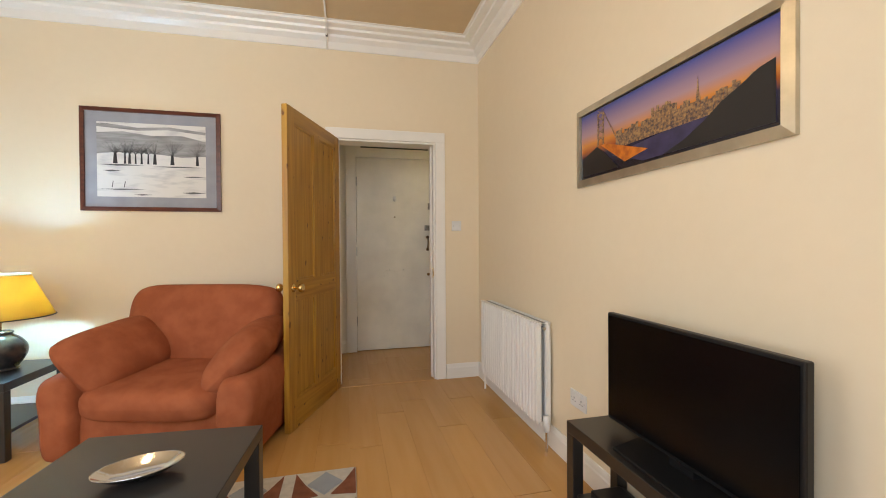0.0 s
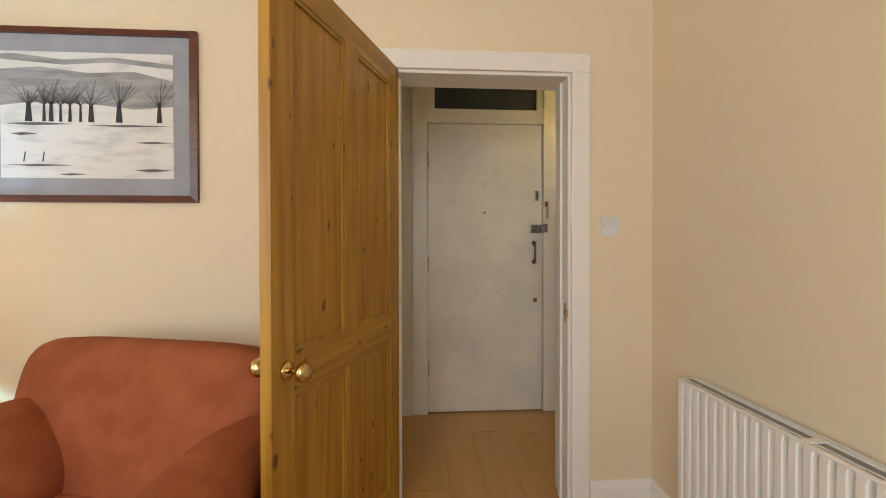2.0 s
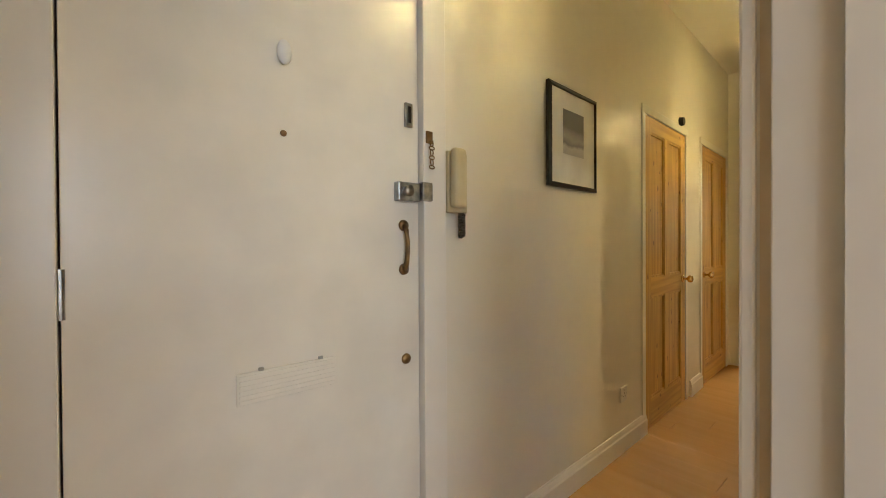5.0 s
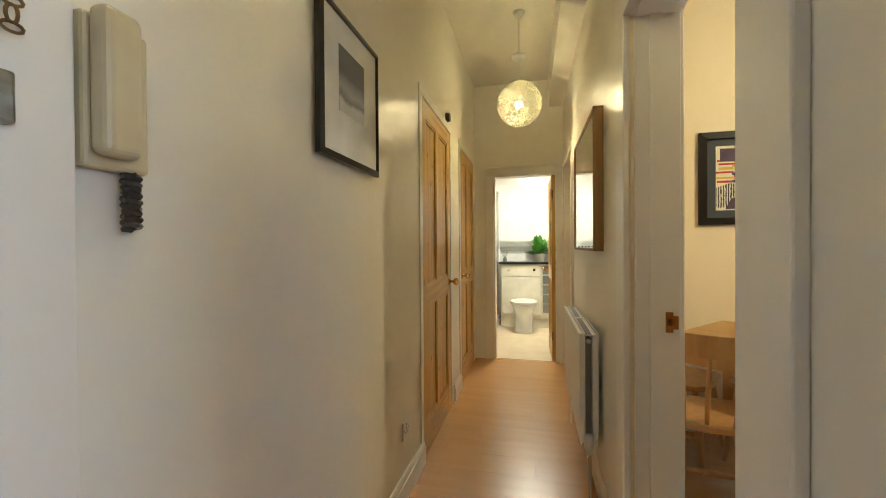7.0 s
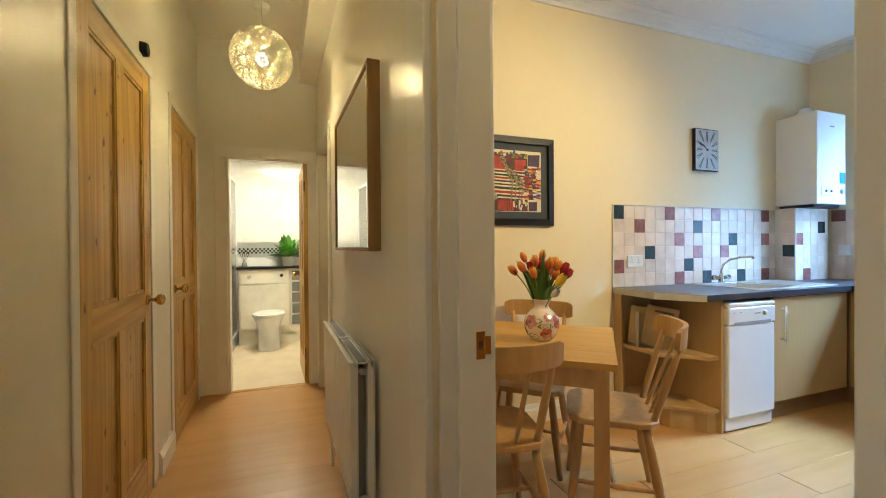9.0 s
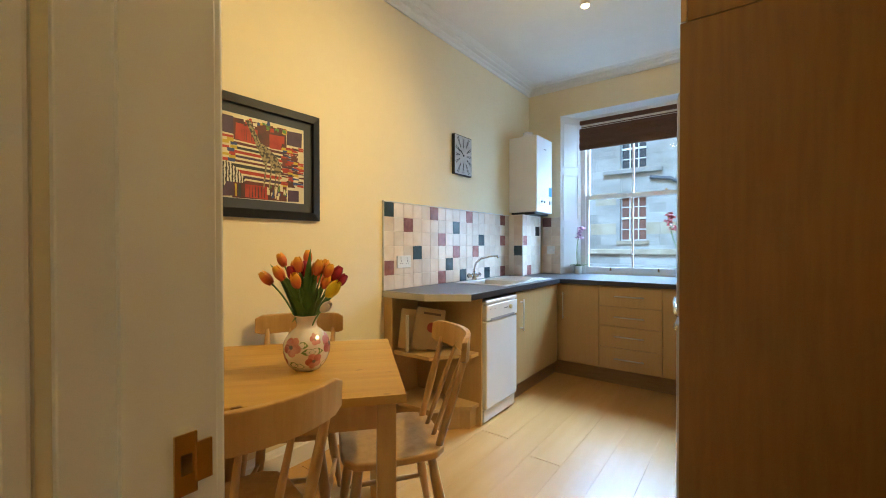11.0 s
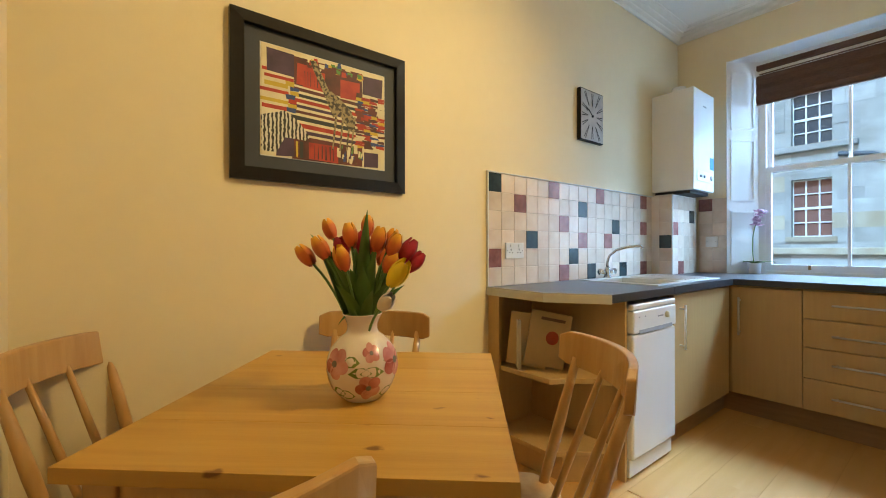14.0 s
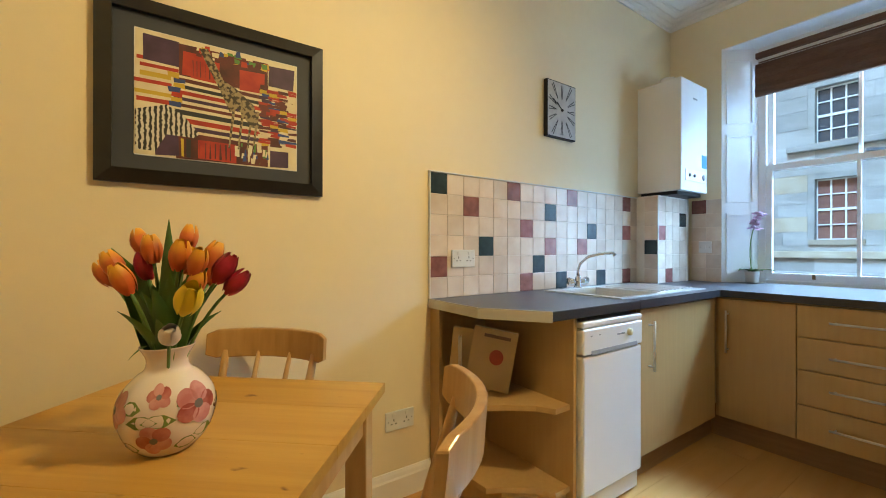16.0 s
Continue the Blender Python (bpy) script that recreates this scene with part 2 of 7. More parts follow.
STEEL = material("brushed_steel", (0.74, 0.72, 0.69), 0.36, 0.9, scale=4, stretch=(2, 40, 40), fine=60, bump=0.04)
SILVER = material("silver_fridge_paint", (0.55, 0.57, 0.60), 0.28, 0.7, scale=8, vary=0.3)
BRASS = material("polished_brass", (0.78, 0.56, 0.24), 0.2, 1.0)
OLD_BRASS = material("aged_brass", (0.30, 0.19, 0.08), 0.42, 0.9, dark=(0.16, 0.1, 0.05), scale=30)
OLD_STEEL = material("worn_steel", (0.42, 0.42, 0.40), 0.3, 0.95, dark=(0.25, 0.25, 0.24), scale=40)
BLACK = material("black_plastic", (0.010, 0.010, 0.011), 0.4, spec=0.3)
SCREEN = material("black_screen", (0.003, 0.003, 0.0035), 0.22, spec=0.25)
BLACK_WOOD = material("black_stained_wood", (0.022, 0.02, 0.019), 0.32, scale=12, coat=0.15)
WHITE_PLASTIC = material("white_plastic", (0.78, 0.78, 0.76), 0.35)
IVORY = material("aged_ivory_plastic", (0.66, 0.60, 0.40), 0.4, dark=(0.60, 0.53, 0.33), scale=10)
ENAMEL = material("white_enamel", (0.82, 0.81, 0.80), 0.22, scale=6, vary=0.12, dark=(0.81, 0.80, 0.79))
RAD = material("radiator_enamel", (0.86, 0.84, 0.79), 0.3, scale=6, vary=0.2, dark=(0.85, 0.83, 0.78))
PORCELAIN = material("porcelain", (0.84, 0.83, 0.80), 0.12)
FABRIC = material("terracotta_chenille", (0.40, 0.125, 0.055), 0.95, dark=(0.32, 0.092, 0.038), scale=9, fine=420, bump=0.5, vary=0.7, patch=(0.8, 0.74, 0.7), spec=0.15)
SHADE = material("yellow_lampshade", (0.86, 0.66, 0.20), 0.8)
_n, _l = SHADE.node_tree.nodes, SHADE.node_tree.links
_t, _m = _n.new("ShaderNodeBsdfTranslucent"), _n.new("ShaderNodeMixShader")
_t.inputs[0].default_value = (0.95, 0.60, 0.13, 1)
_m.inputs[0].default_value = 0.55
_l.new(_n["Principled BSDF"].outputs[0], _m.inputs[1])
_l.new(_t.outputs[0], _m.inputs[2])
_l.new(_m.outputs[0], _n["Material Output"].inputs[0])
DARK_POT = material("black_glazed_pottery", (0.025, 0.024, 0.026), 0.22, dark=(0.05, 0.045, 0.04), scale=20)
MAHOGANY = material("mahogany_frame", (0.13, 0.035, 0.02), 0.3, dark=(0.07, 0.018, 0.012), scale=8, stretch=(1, 1, 6))
SILVER_FRAME = material("champagne_metal_frame", (0.60, 0.54, 0.42), 0.32, 0.75, dark=(0.50, 0.45, 0.34), scale=14)
BLACK_FRAME = material("matt_black_frame", (0.018, 0.017, 0.017), 0.28, dark=(0.012, 0.011, 0.011), scale=20)
GREY_MAT = material("grey_card", (0.36, 0.37, 0.41), 0.8)
BLUE_MAT = material("slate_card", (0.052, 0.058, 0.075), 0.7)
WHITE_MAT = material("white_card", (0.80, 0.80, 0.78), 0.8)
PAPER = material("drawing_paper", (0.74, 0.73, 0.70), 0.8, dark=(0.58, 0.58, 0.57), scale=5, stretch=(1, 1, 4), spread=(0.35, 0.5))
INK_GREY = material("grey_wash_ink", (0.40, 0.40, 0.40), 0.8, dark=(0.23, 0.23, 0.23), scale=9, stretch=(0.6, 1, 4))
INK = material("dark_ink", (0.04, 0.04, 0.045), 0.8)
BRUSH_GREY = material("branch_ink", (0.15, 0.15, 0.15), 0.8)
TILE = material("cream_wall_tile", (0.78, 0.67, 0.56), 0.22, dark=(0.69, 0.55, 0.44), scale=9, fine=20, bump=0.06, rand=0.10)
TILE_RED = material("plum_wall_tile", (0.36, 0.15, 0.13), 0.22, dark=(0.23, 0.085, 0.075), scale=16, fine=20, bump=0.08, rand=0.2)
TILE_GREEN = material("dark_green_wall_tile", (0.030, 0.055, 0.06), 0.25, dark=(0.018, 0.03, 0.035), scale=16, fine=20, bump=0.08, rand=0.2)
GROUT = material("pale_grout", (0.80, 0.72, 0.62), 0.9, fine=200, bump=0.1)
GLASS = bpy.data.materials.new("window_glass")
GLASS.use_nodes = True
_g = GLASS.node_tree.nodes["Principled BSDF"]
_g.inputs["Transmission Weight"].default_value, _g.inputs["Roughness"].default_value, _g.inputs["IOR"].default_value = 1.0, 0.0, 1.2
MIRROR = material("mirror_glass", (0.88, 0.88, 0.87), 0.015, 1.0, vary=0.0, dark=(0.88, 0.88, 0.87))
BLIND = material("brown_blind_fabric", (0.13, 0.062, 0.035), 0.85, dark=(0.09, 0.042, 0.024), scale=30, stretch=(1, 1, 14), fine=260, bump=0.3)
STONE = material("grey_sandstone", (0.47, 0.465, 0.45), 0.9, dark=(0.38, 0.375, 0.36), scale=2.2, stretch=(1, 1, 2.5), fine=14, bump=0.4, vary=0.9, patch=(0.72, 0.70, 0.66), rand=0.14)
STONE_PALE = material("pale_sandstone", (0.52, 0.46, 0.36), 0.9, dark=(0.38, 0.31, 0.22), scale=2.2, fine=14, bump=0.4, rand=0.12)
SLATE = material("slate_roof", (0.09, 0.095, 0.11), 0.7, scale=5)
PIPE = material("grey_cast_iron", (0.10, 0.115, 0.14), 0.55)
ROOM_DARK = material("window_dark_glass", (0.05, 0.065, 0.08), 0.06)
WIN_BLIND = material("reddish_curtain", (0.26, 0.12, 0.09), 0.9)
GRASS = material("courtyard_ground", (0.13, 0.13, 0.12), 0.95, scale=3)
LEAF = material("tulip_leaf", (0.09, 0.20, 0.035), 0.42, dark=(0.055, 0.13, 0.025), scale=8, stretch=(1, 1, 0.3), rand=0.15)
STEM = material("flower_stem", (0.13, 0.25, 0.06), 0.5)
PALM = material("houseplant_leaf", (0.13, 0.36, 0.04), 0.45, dark=(0.07, 0.22, 0.025), scale=12, rand=0.2)
TULIP_O = ramp_art("orange_tulip_petal", [(0.0, (0.55, 0.20, 0.04)), (0.2, (0.52, 0.08, 0.025)), (0.6, (0.62, 0.15, 0.022)), (1.0, (0.82, 0.44, 0.025))], "Z", 0.0, 0.078, 0.5, 0.02, 40)
TULIP_R = material("crimson_tulip_petal", (0.50, 0.014, 0.05), 0.5, dark=(0.24, 0.004, 0.012), scale=20)
TULIP_Y = material("yellow_tulip_petal", (0.86, 0.66, 0.02), 0.5, dark=(0.82, 0.56, 0.015), scale=20)
TULIP_W = material("white_tulip_petal", (0.80, 0.72, 0.66), 0.5)
PINK = material("pink_orchid_petal", (0.75, 0.50, 0.68), 0.55)
RED_ORCHID = material("red_orchid_petal", (0.62, 0.07, 0.09), 0.55)
VASE = material("vase_white_glaze", (0.80, 0.74, 0.68), 0.14, dark=(0.76, 0.62, 0.56), scale=7, vary=0.3, coat=0.4)
VASE_PINK = material("vase_pink_flower", (0.52, 0.17, 0.16), 0.16, dark=(0.70, 0.36, 0.34), scale=22, coat=0.4)
VASE_ROSE = material("vase_rose_paint", (0.36, 0.08, 0.07), 0.16, dark=(0.55, 0.20, 0.18), scale=26, coat=0.4)
VASE_GREY = material("vase_grey_paint", (0.20, 0.17, 0.17), 0.16, coat=0.4)
VASE_GREEN = material("vase_green_leaf", (0.20, 0.27, 0.08), 0.16, coat=0.4)
RUG = material("cream_rug_wool", (0.58, 0.54, 0.47), 0.98, fine=300, bump=0.6, scale=30)
RUG_BROWN = material("brown_rug_wool", (0.24, 0.085, 0.04), 0.98, fine=300, bump=0.6, scale=20, dark=(0.17, 0.055, 0.025))
RUG_BLUE = material("grey_blue_rug_wool", (0.33, 0.36, 0.40), 0.98, fine=300, bump=0.6)
VINYL = material("cream_bathroom_vinyl", (0.70, 0.58, 0.40), 0.35, dark=(0.62, 0.50, 0.33), scale=5)
BATH_TILE = material("white_bathroom_tile", (0.82, 0.80, 0.74), 0.14, rand=0.02, scale=3, vary=0.3)
BATH_UNIT = material("cream_bathroom_unit", (0.80, 0.74, 0.60), 0.4)
GLASS_BLOCK = material("grey_glass_block", (0.22, 0.23, 0.21), 0.15)
BOOK_A = material("cream_book_cover", (0.58, 0.41, 0.20), 0.5)
BOOK_B = material("dark_book_cover", (0.18, 0.10, 0.06), 0.5)
PAGES = material("book_pages", (0.75, 0.70, 0.58), 0.9)
RED_SPOT = material("red_cover_print", (0.42, 0.06, 0.03), 0.5)
BLUE_STICK = material("blue_sticker", (0.03, 0.25, 0.68), 0.4)
RUBBER = material("grey_print", (0.25, 0.25, 0.26), 0.5)
WOOL = material("white_string", (0.42, 0.41, 0.37), 0.8)
_n, _l = WOOL.node_tree.nodes, WOOL.node_tree.links
_t, _m = _n.new("ShaderNodeBsdfTranslucent"), _n.new("ShaderNodeMixShader")
_t.inputs[0].default_value = (0.80, 0.76, 0.66, 1)
_m.inputs[0].default_value = 0.6
_l.new(_n["Principled BSDF"].outputs[0], _m.inputs[1])
_l.new(_t.outputs[0], _m.inputs[2])
_l.new(_m.outputs[0], _n["Material Output"].inputs[0])
BULB = glow("warm_bulb", (1.0, 0.82, 0.55), 14.0)
BULB_COOL = glow("cool_bulb", (0.8, 0.92, 1.0), 40.0)

# ---- geometry helpers ----


class Geo:
    """Collects points and faces of one mesh."""

    def __init__(self):
        self.v, self.f = [], []

    def add(self, pts, faces, m=None):
        k = len(self.v)
        self.v += [tuple(m @ Vector(p)) if m else tuple(p) for p in pts]
        self.f += [tuple(i + k for i in f) for f in faces]
        return self

    def box(self, x0, x1, y0, y1, z0, z1, m=None):
        p = [(x, y, z) for z in (z0, z1) for x, y in ((x0, y0), (x1, y0), (x1, y1), (x0, y1))]
        return self.add(p, [(3, 2, 1, 0), (4, 5, 6, 7), (0, 1, 5, 4), (1, 2, 6, 5), (2, 3, 7, 6), (3, 0, 4, 7)], m)

    def prism(self, pts, z0, z1, m=None):
        n = len(pts)
        p = [(x, y, z0) for x, y in pts] + [(x, y, z1) for x, y in pts]
        f = [tuple(range(n - 1, -1, -1)), tuple(range(n, 2 * n))] + [(i, (i + 1) % n, n + (i + 1) % n, n + i) for i in range(n)]
        return self.add(p, f, m)

    def lathe(self, prof, n=24, m=None, squash=(1, 1)):
        p, f = [], []
        for r, z in prof:
            p += [(r * squash[0] * math.cos(2 * math.pi * k / n), r * squash[1] * math.sin(2 * math.pi * k / n), z) for k in range(n)]
        for a in range(len(prof) - 1):
            f += [(a * n + k, a * n + (k + 1) % n, (a + 1) * n + (k + 1) % n, (a + 1) * n + k) for k in range(n)]
        f += [tuple(range(n - 1, -1, -1)), tuple((len(prof) - 1) * n + k for k in range(n))]
        return self.add(p, f, m)

    def rod(self, a, b, r0, r1=None, n=10, mid=None):
        """A round stick from a to b; mid: a swelling half way."""
        a, b = Vector(a), Vector(b)
        m = Matrix.Translation(a) @ (b - a).to_track_quat("Z", "Y").to_matrix().to_4x4()
        h, r1 = (b - a).length, r0 if r1 is None else r1
        prof = [(r0, 0), (r1, h)] if mid is None else [(r0, 0), ((r0 + mid) / 2, h * 0.22), (mid, h * 0.45), ((r1 + mid) / 2, h * 0.75), (r1, h)]
        return self.lathe(prof, n, m)

    def tube(self, path, r, n=8, closed=False):
        path = [Vector(p) for p in path]
        pts, f, k = [], [], len(path)
        up = Vector((0.13, 0.21, 0.97))
        for i, p in enumerate(path):
            d = (path[(i + 1) % k] - path[i - 1]) if closed else (path[min(i + 1, k - 1)] - path[max(i - 1, 0)])
            d.normalize()
            s = d.cross(up)
            s = s.normalized() if s.length > 1e-4 else Vector((1, 0, 0))
            t = s.cross(d)
            rr = r[i] if isinstance(r, (list, tuple)) else r
            pts += [p + rr * (math.cos(2 * math.pi * j / n) * s + math.sin(2 * math.pi * j / n) * t) for j in range(n)]
        for i in range(k if closed else k - 1):
            q = (i + 1) % k
            f += [(i * n + j, i * n + (j + 1) % n, q * n + (j + 1) % n, q * n + j) for j in range(n)]
        if not closed:
            f += [tuple(range(n - 1, -1, -1)), tuple((k - 1) * n + j for j in range(n))]
        return self.add(pts, f)

    def ball(self, c, r, n=14, squash=(1, 1, 1)):
        prof = [(max(1e-4, math.sin(math.pi * k / 9)) * r, -math.cos(math.pi * k / 9) * r) for k in range(10)]
        return self.lathe(prof, n, Matrix.Translation(c) @ Matrix.Diagonal((*squash, 1)))

    def sheet(self, rows):
        """A surface through rows of points."""
        w = len(rows[0])
        p = [q for r in rows for q in r]
        f = [(i * w + j, i * w + j + 1, (i + 1) * w + j + 1, (i + 1) * w + j) for i in range(len(rows) - 1) for j in range(w - 1)]
        return self.add(p, f)


def eased(prof, k=4):
    """A smooth profile through the given points."""
    out = []
    for i in range(len(prof) - 1):
        p0, p1, p2, p3 = (Vector(prof[max(0, min(len(prof) - 1, i + q))]) for q in (-1, 0, 1, 2))
        for j in range(k):
            t = j / k
            v = 0.5 * (2 * p1 + (p2 - p0) * t + (2 * p0 - 5 * p1 + 4 * p2 - p3) * t * t + (3 * p1 - p0 - 3 * p2 + p3) * t ** 3)
            out.append((max(v.x, 0.0005), v.y))
    return out + [prof[-1]]


def part(name, g, mat, parent=None, label="", bevel=0.0, smooth=False, seg=2, m=None, soft=0):
    """Links the geometry as one mesh object under a thing or a part."""
    me = bpy.data.meshes.new(name)
    me.from_pydata(g.v, [], g.f)
    bm = bmesh.new()
    bm.from_mesh(me)
    bmesh.ops.recalc_face_normals(bm, faces=bm.faces)
    if bevel:
        bmesh.ops.bevel(bm, geom=[e for e in bm.edges if e.is_manifold and e.calc_face_angle(0) > 0.5], offset=bevel, segments=seg, profile=0.5, affect="EDGES", clamp_overlap=True)
    if soft:
        bmesh.ops.subdivide_edges(bm, edges=bm.edges, cuts=soft, use_grid_fill=True)
    bm.to_mesh(me)
    bm.free()
    if smooth:
        me.polygons.foreach_set("use_smooth", [True] * len(me.polygons))
    me.materials.append(mat)
    ob = new(name, me)
    if parent:
        ob.parent = parent
    if m is not None:
        ob.matrix_basis = m
    if label:
        ob["label"] = label
    return ob


def thing(name, label, category, m=None, group=""):
    ob = new(name)
    ob.empty_display_size = 0.1
    if m is not None:
        ob.matrix_basis = m
    return tagged(ob, label, category, group)


def structure(name, g, mat, label, category, parent=None, bevel=0.0, smooth=False, m=None):
    ob = part(name, g, mat, parent, label, bevel, smooth, m=m)
    return ob if parent else tagged(ob, label, category, "", "structure")


SKEW = math.atan(0.038)
HALL = Matrix.Rotation(SKEW, 4, "Z")


def hs(x):
    """The hall's south face at x."""
    return 0.205 + 0.038 * x


def hn(x):
    return 1.150 + 0.038 * x


def place(x, y, z=0, turn=0):
    return Matrix.Translation((x, y, z)) @ Matrix.Rotation(radians(turn), 4, "Z")


# ---- large structure ----
H_LIV, H_KIT, H_HALL = 3.04, 2.99, 2.98
TOP = 3.16
base = structure("floor", Geo().prism([(-4.7, -4.5), (2.64, -4.5), (2.64, 0.1), (4.0, 0.1), (4.0, 1.5), (-2.0, 1.5), (-2.0, 0.1), (-4.7, 0.1)], -0.2, -0.004), JOINT, "pale oak laminate plank floor running through all rooms", "floor")

# living room: door wall, TV wall, window wall, far wall
liv = structure("wall_living_door", Geo().prism([(-4.7, 0), (-1.272, 0), (-1.272, hs(-1.272)), (-2.0, hs(-2.0)), (-4.7, 0.12)], 0, TOP), LIV_WALL, "cream painted plaster wall with an open doorway", "wall")
structure("wall_panel", Geo().prism([(-0.414, 0), (0.12, 0), (0.12, hs(0.12)), (-0.414, hs(-0.414))], 0, TOP), LIV_WALL, "", "wall", liv)
structure("wall_panel", Geo().prism([(-1.272, 0), (-0.414, 0), (-0.414, hs(-0.414)), (-1.272, hs(-1.272))], 2.132, TOP), LIV_WALL, "", "wall", liv)
structure("wall_living_tv", Geo().box(0, 0.06, -4.5, 0, 0, TOP), LIV_WALL, "plain cream painted wall behind the television", "wall")
lf_ = structure("wall_living_far", Geo().box(-4.7, -4.6, -1.8, 0, 0, TOP), LIV_WALL, "cream painted wall with a side window", "wall")
for g in (Geo().box(-4.7, -4.6, -4.5, -3.6, 0, TOP), Geo().box(-4.7, -4.6, -3.6, -1.8, 0, 0.8), Geo().box(-4.7, -4.6, -3.6, -1.8, 2.7, TOP)):
    structure("wall_panel", g, LIV_WALL, "", "wall", lf_)
lw = structure("wall_living_window", Geo().box(-4.6, -3.4, -4.5, -4.2, 0, TOP), LIV_WALL, "cream wall with a wide bay window", "wall")
for g in (Geo().box(-1.0, 0, -4.5, -4.2, 0, TOP), Geo().box(-3.4, -1.0, -4.5, -4.2, 0, 0.8), Geo().box(-3.4, -1.0, -4.5, -4.2, 2.7, TOP)):
    structure("wall_panel", g, LIV_WALL, "", "wall", lw)
structure("ceiling_living", Geo().box(-4.7, 0.06, -4.5, 0, H_LIV, TOP + 0.1), LIV_CEIL, "tan painted plaster ceiling", "ceiling")

# hall
K0, K1, KY = 0.212, 1.0, 0.095
hall_s = structure("wall_hall_kitchen", Geo().prism([(K1, KY), (2.62, KY), (2.62, hs(2.62)), (K1, hs(K1))], 0, TOP), KIT_WALL, "partition between hall and kitchen, pale paint", "wall")
structure("wall_panel", Geo().prism([(0.12, KY), (K0, KY), (K0, hs(K0)), (0.12, hs(0.12))], 0, TOP), HALL_WALL, "", "wall", hall_s)
structure("wall_panel", Geo().prism([(K0, KY), (K1, KY), (K1, hs(K1)), (K0, hs(K0))], 2.02, TOP), HALL_WALL, "", "wall", hall_s)
skin = [(-1.95, -1.272, 0, TOP), (-1.272, -0.414, 2.132, TOP), (-0.414, K0, 0, TOP), (K0, K1, 2.02, TOP), (K1, 3.0, 0, TOP), (3.0, 3.78, 2.03, TOP), (3.78, 4.05, 0, TOP)]
hall_face = structure("wall_hall_south", Geo().prism([(K1, hs(K1)), (3.0, hs(3.0)), (3.0, hs(3.0) + 0.003), (K1, hs(K1) + 0.003)], 0, TOP), HALL_WALL, "long pale painted hall wall with a mirror and radiator", "wall")
for x0, x1, z0, z1 in skin:
    if (x0, x1) != (K1, 3.0):
        structure("wall_panel", Geo().prism([(x0, hs(x0)), (x1, hs(x1)), (x1, hs(x1) + 0.003), (x0, hs(x0) + 0.003)], z0, z1), HALL_WALL, "", "wall", hall_face)
structure("wall_panel", Geo().prism([(2.62, 0.2), (3.0, 0.2), (3.0, hs(3.0)), (2.62, hs(2.62))], 0, TOP), HALL_WALL, "", "wall", hall_face)
structure("wall_panel", Geo().prism([(3.78, 0.2), (4.05, 0.2), (4.05, hs(4.05)), (3.78, hs(3.78))], 0, TOP), HALL_WALL, "", "wall", hall_face)
structure("wall_panel", Geo().prism([(3.0, 0.2), (3.78, 0.2), (3.78, hs(3.78)), (3.0, hs(3.0))], 2.03, TOP), HALL_WALL, "", "wall", hall_face)
structure("wall_panel", Geo().box(2.9, 3.9, 0.12, 0.2, 0, TOP), HALL_WALL, "", "wall", hall_face)
D1, D2 = (1.765, 2.585), (3.035, 3.86)
hall_n = structure("wall_hall_north", Geo().prism([(-0.09, 1.165), (D1[0], hn(D1[0])), (D1[0], 1.5), (-0.09, 1.5)], 0, TOP), HALL_WALL, "long pale painted hall wall with two cupboard doors", "wall")
for x0, x1, z0 in ((D1[0], D1[1], 2.105), (D1[1], D2[0], 0), (D2[0], D2[1], 2.11), (D2[1], 4.1, 0)):
    structure("wall_panel", Geo().prism([(x0, hn(x0)), (x1, hn(x1)), (x1, 1.5), (x0, 1.5)], z0, TOP), HALL_WALL, "", "wall", hall_n)
structure("wall_panel", Geo().box(-1.9, -1.20, 1.16, 1.5, 0, TOP), HALL_WALL, "", "wall", hall_n)
structure("wall_panel", Geo().box(-1.25, -0.05, 1.34, 1.5, 0, TOP), HALL_WALL, "", "wall", hall_n)
structure("wall_panel", Geo().box(-2.0, 4.05, 1.5, 1.6, 0, TOP), HALL_WALL, "", "wall", hall_n)
structure("wall_panel", Geo().box(-1.9, -1.214, 1.145, 1.1595, 0, 2.21), HALL_WALL, "", "wall", hall_n)
structure("wall_hall_west", Geo().box(-2.0, -1.9, 0.05, 1.5, 0, TOP), HALL_WALL, "plain pale end wall of the hall", "wall")
BX, B0, B1 = 3.93, 0.425, 1.088
he = structure("wall_hall_end", Geo().box(BX, BX + 0.1, B1, 1.5, 0, TOP), HALL_WALL, "pale wall around the bathroom doorway", "wall")
structure("wall_panel", Geo().box(BX, BX + 0.1, 0.1, B0, 0, TOP), HALL_WALL, "", "wall", he)
structure("wall_panel", Geo().box(BX, BX + 0.1, B0, B1, 1.995, TOP), HALL_WALL, "", "wall", he)
structure("ceiling_hall", Geo().prism([(-2.0, 0.0), (0.1, 0.1), (4.0, 0.2), (4.0, 1.5), (-2.0, 1.5)], H_HALL, TOP + 0.1), CEIL, "pale painted hall ceiling", "ceiling")
structure("ceiling_boxing", Geo().box(0.9, 3.95, 0.208, 0.36, 2.69, H_HALL, HALL), CEIL, "boxed-in pipe run along the hall ceiling", "boxing")

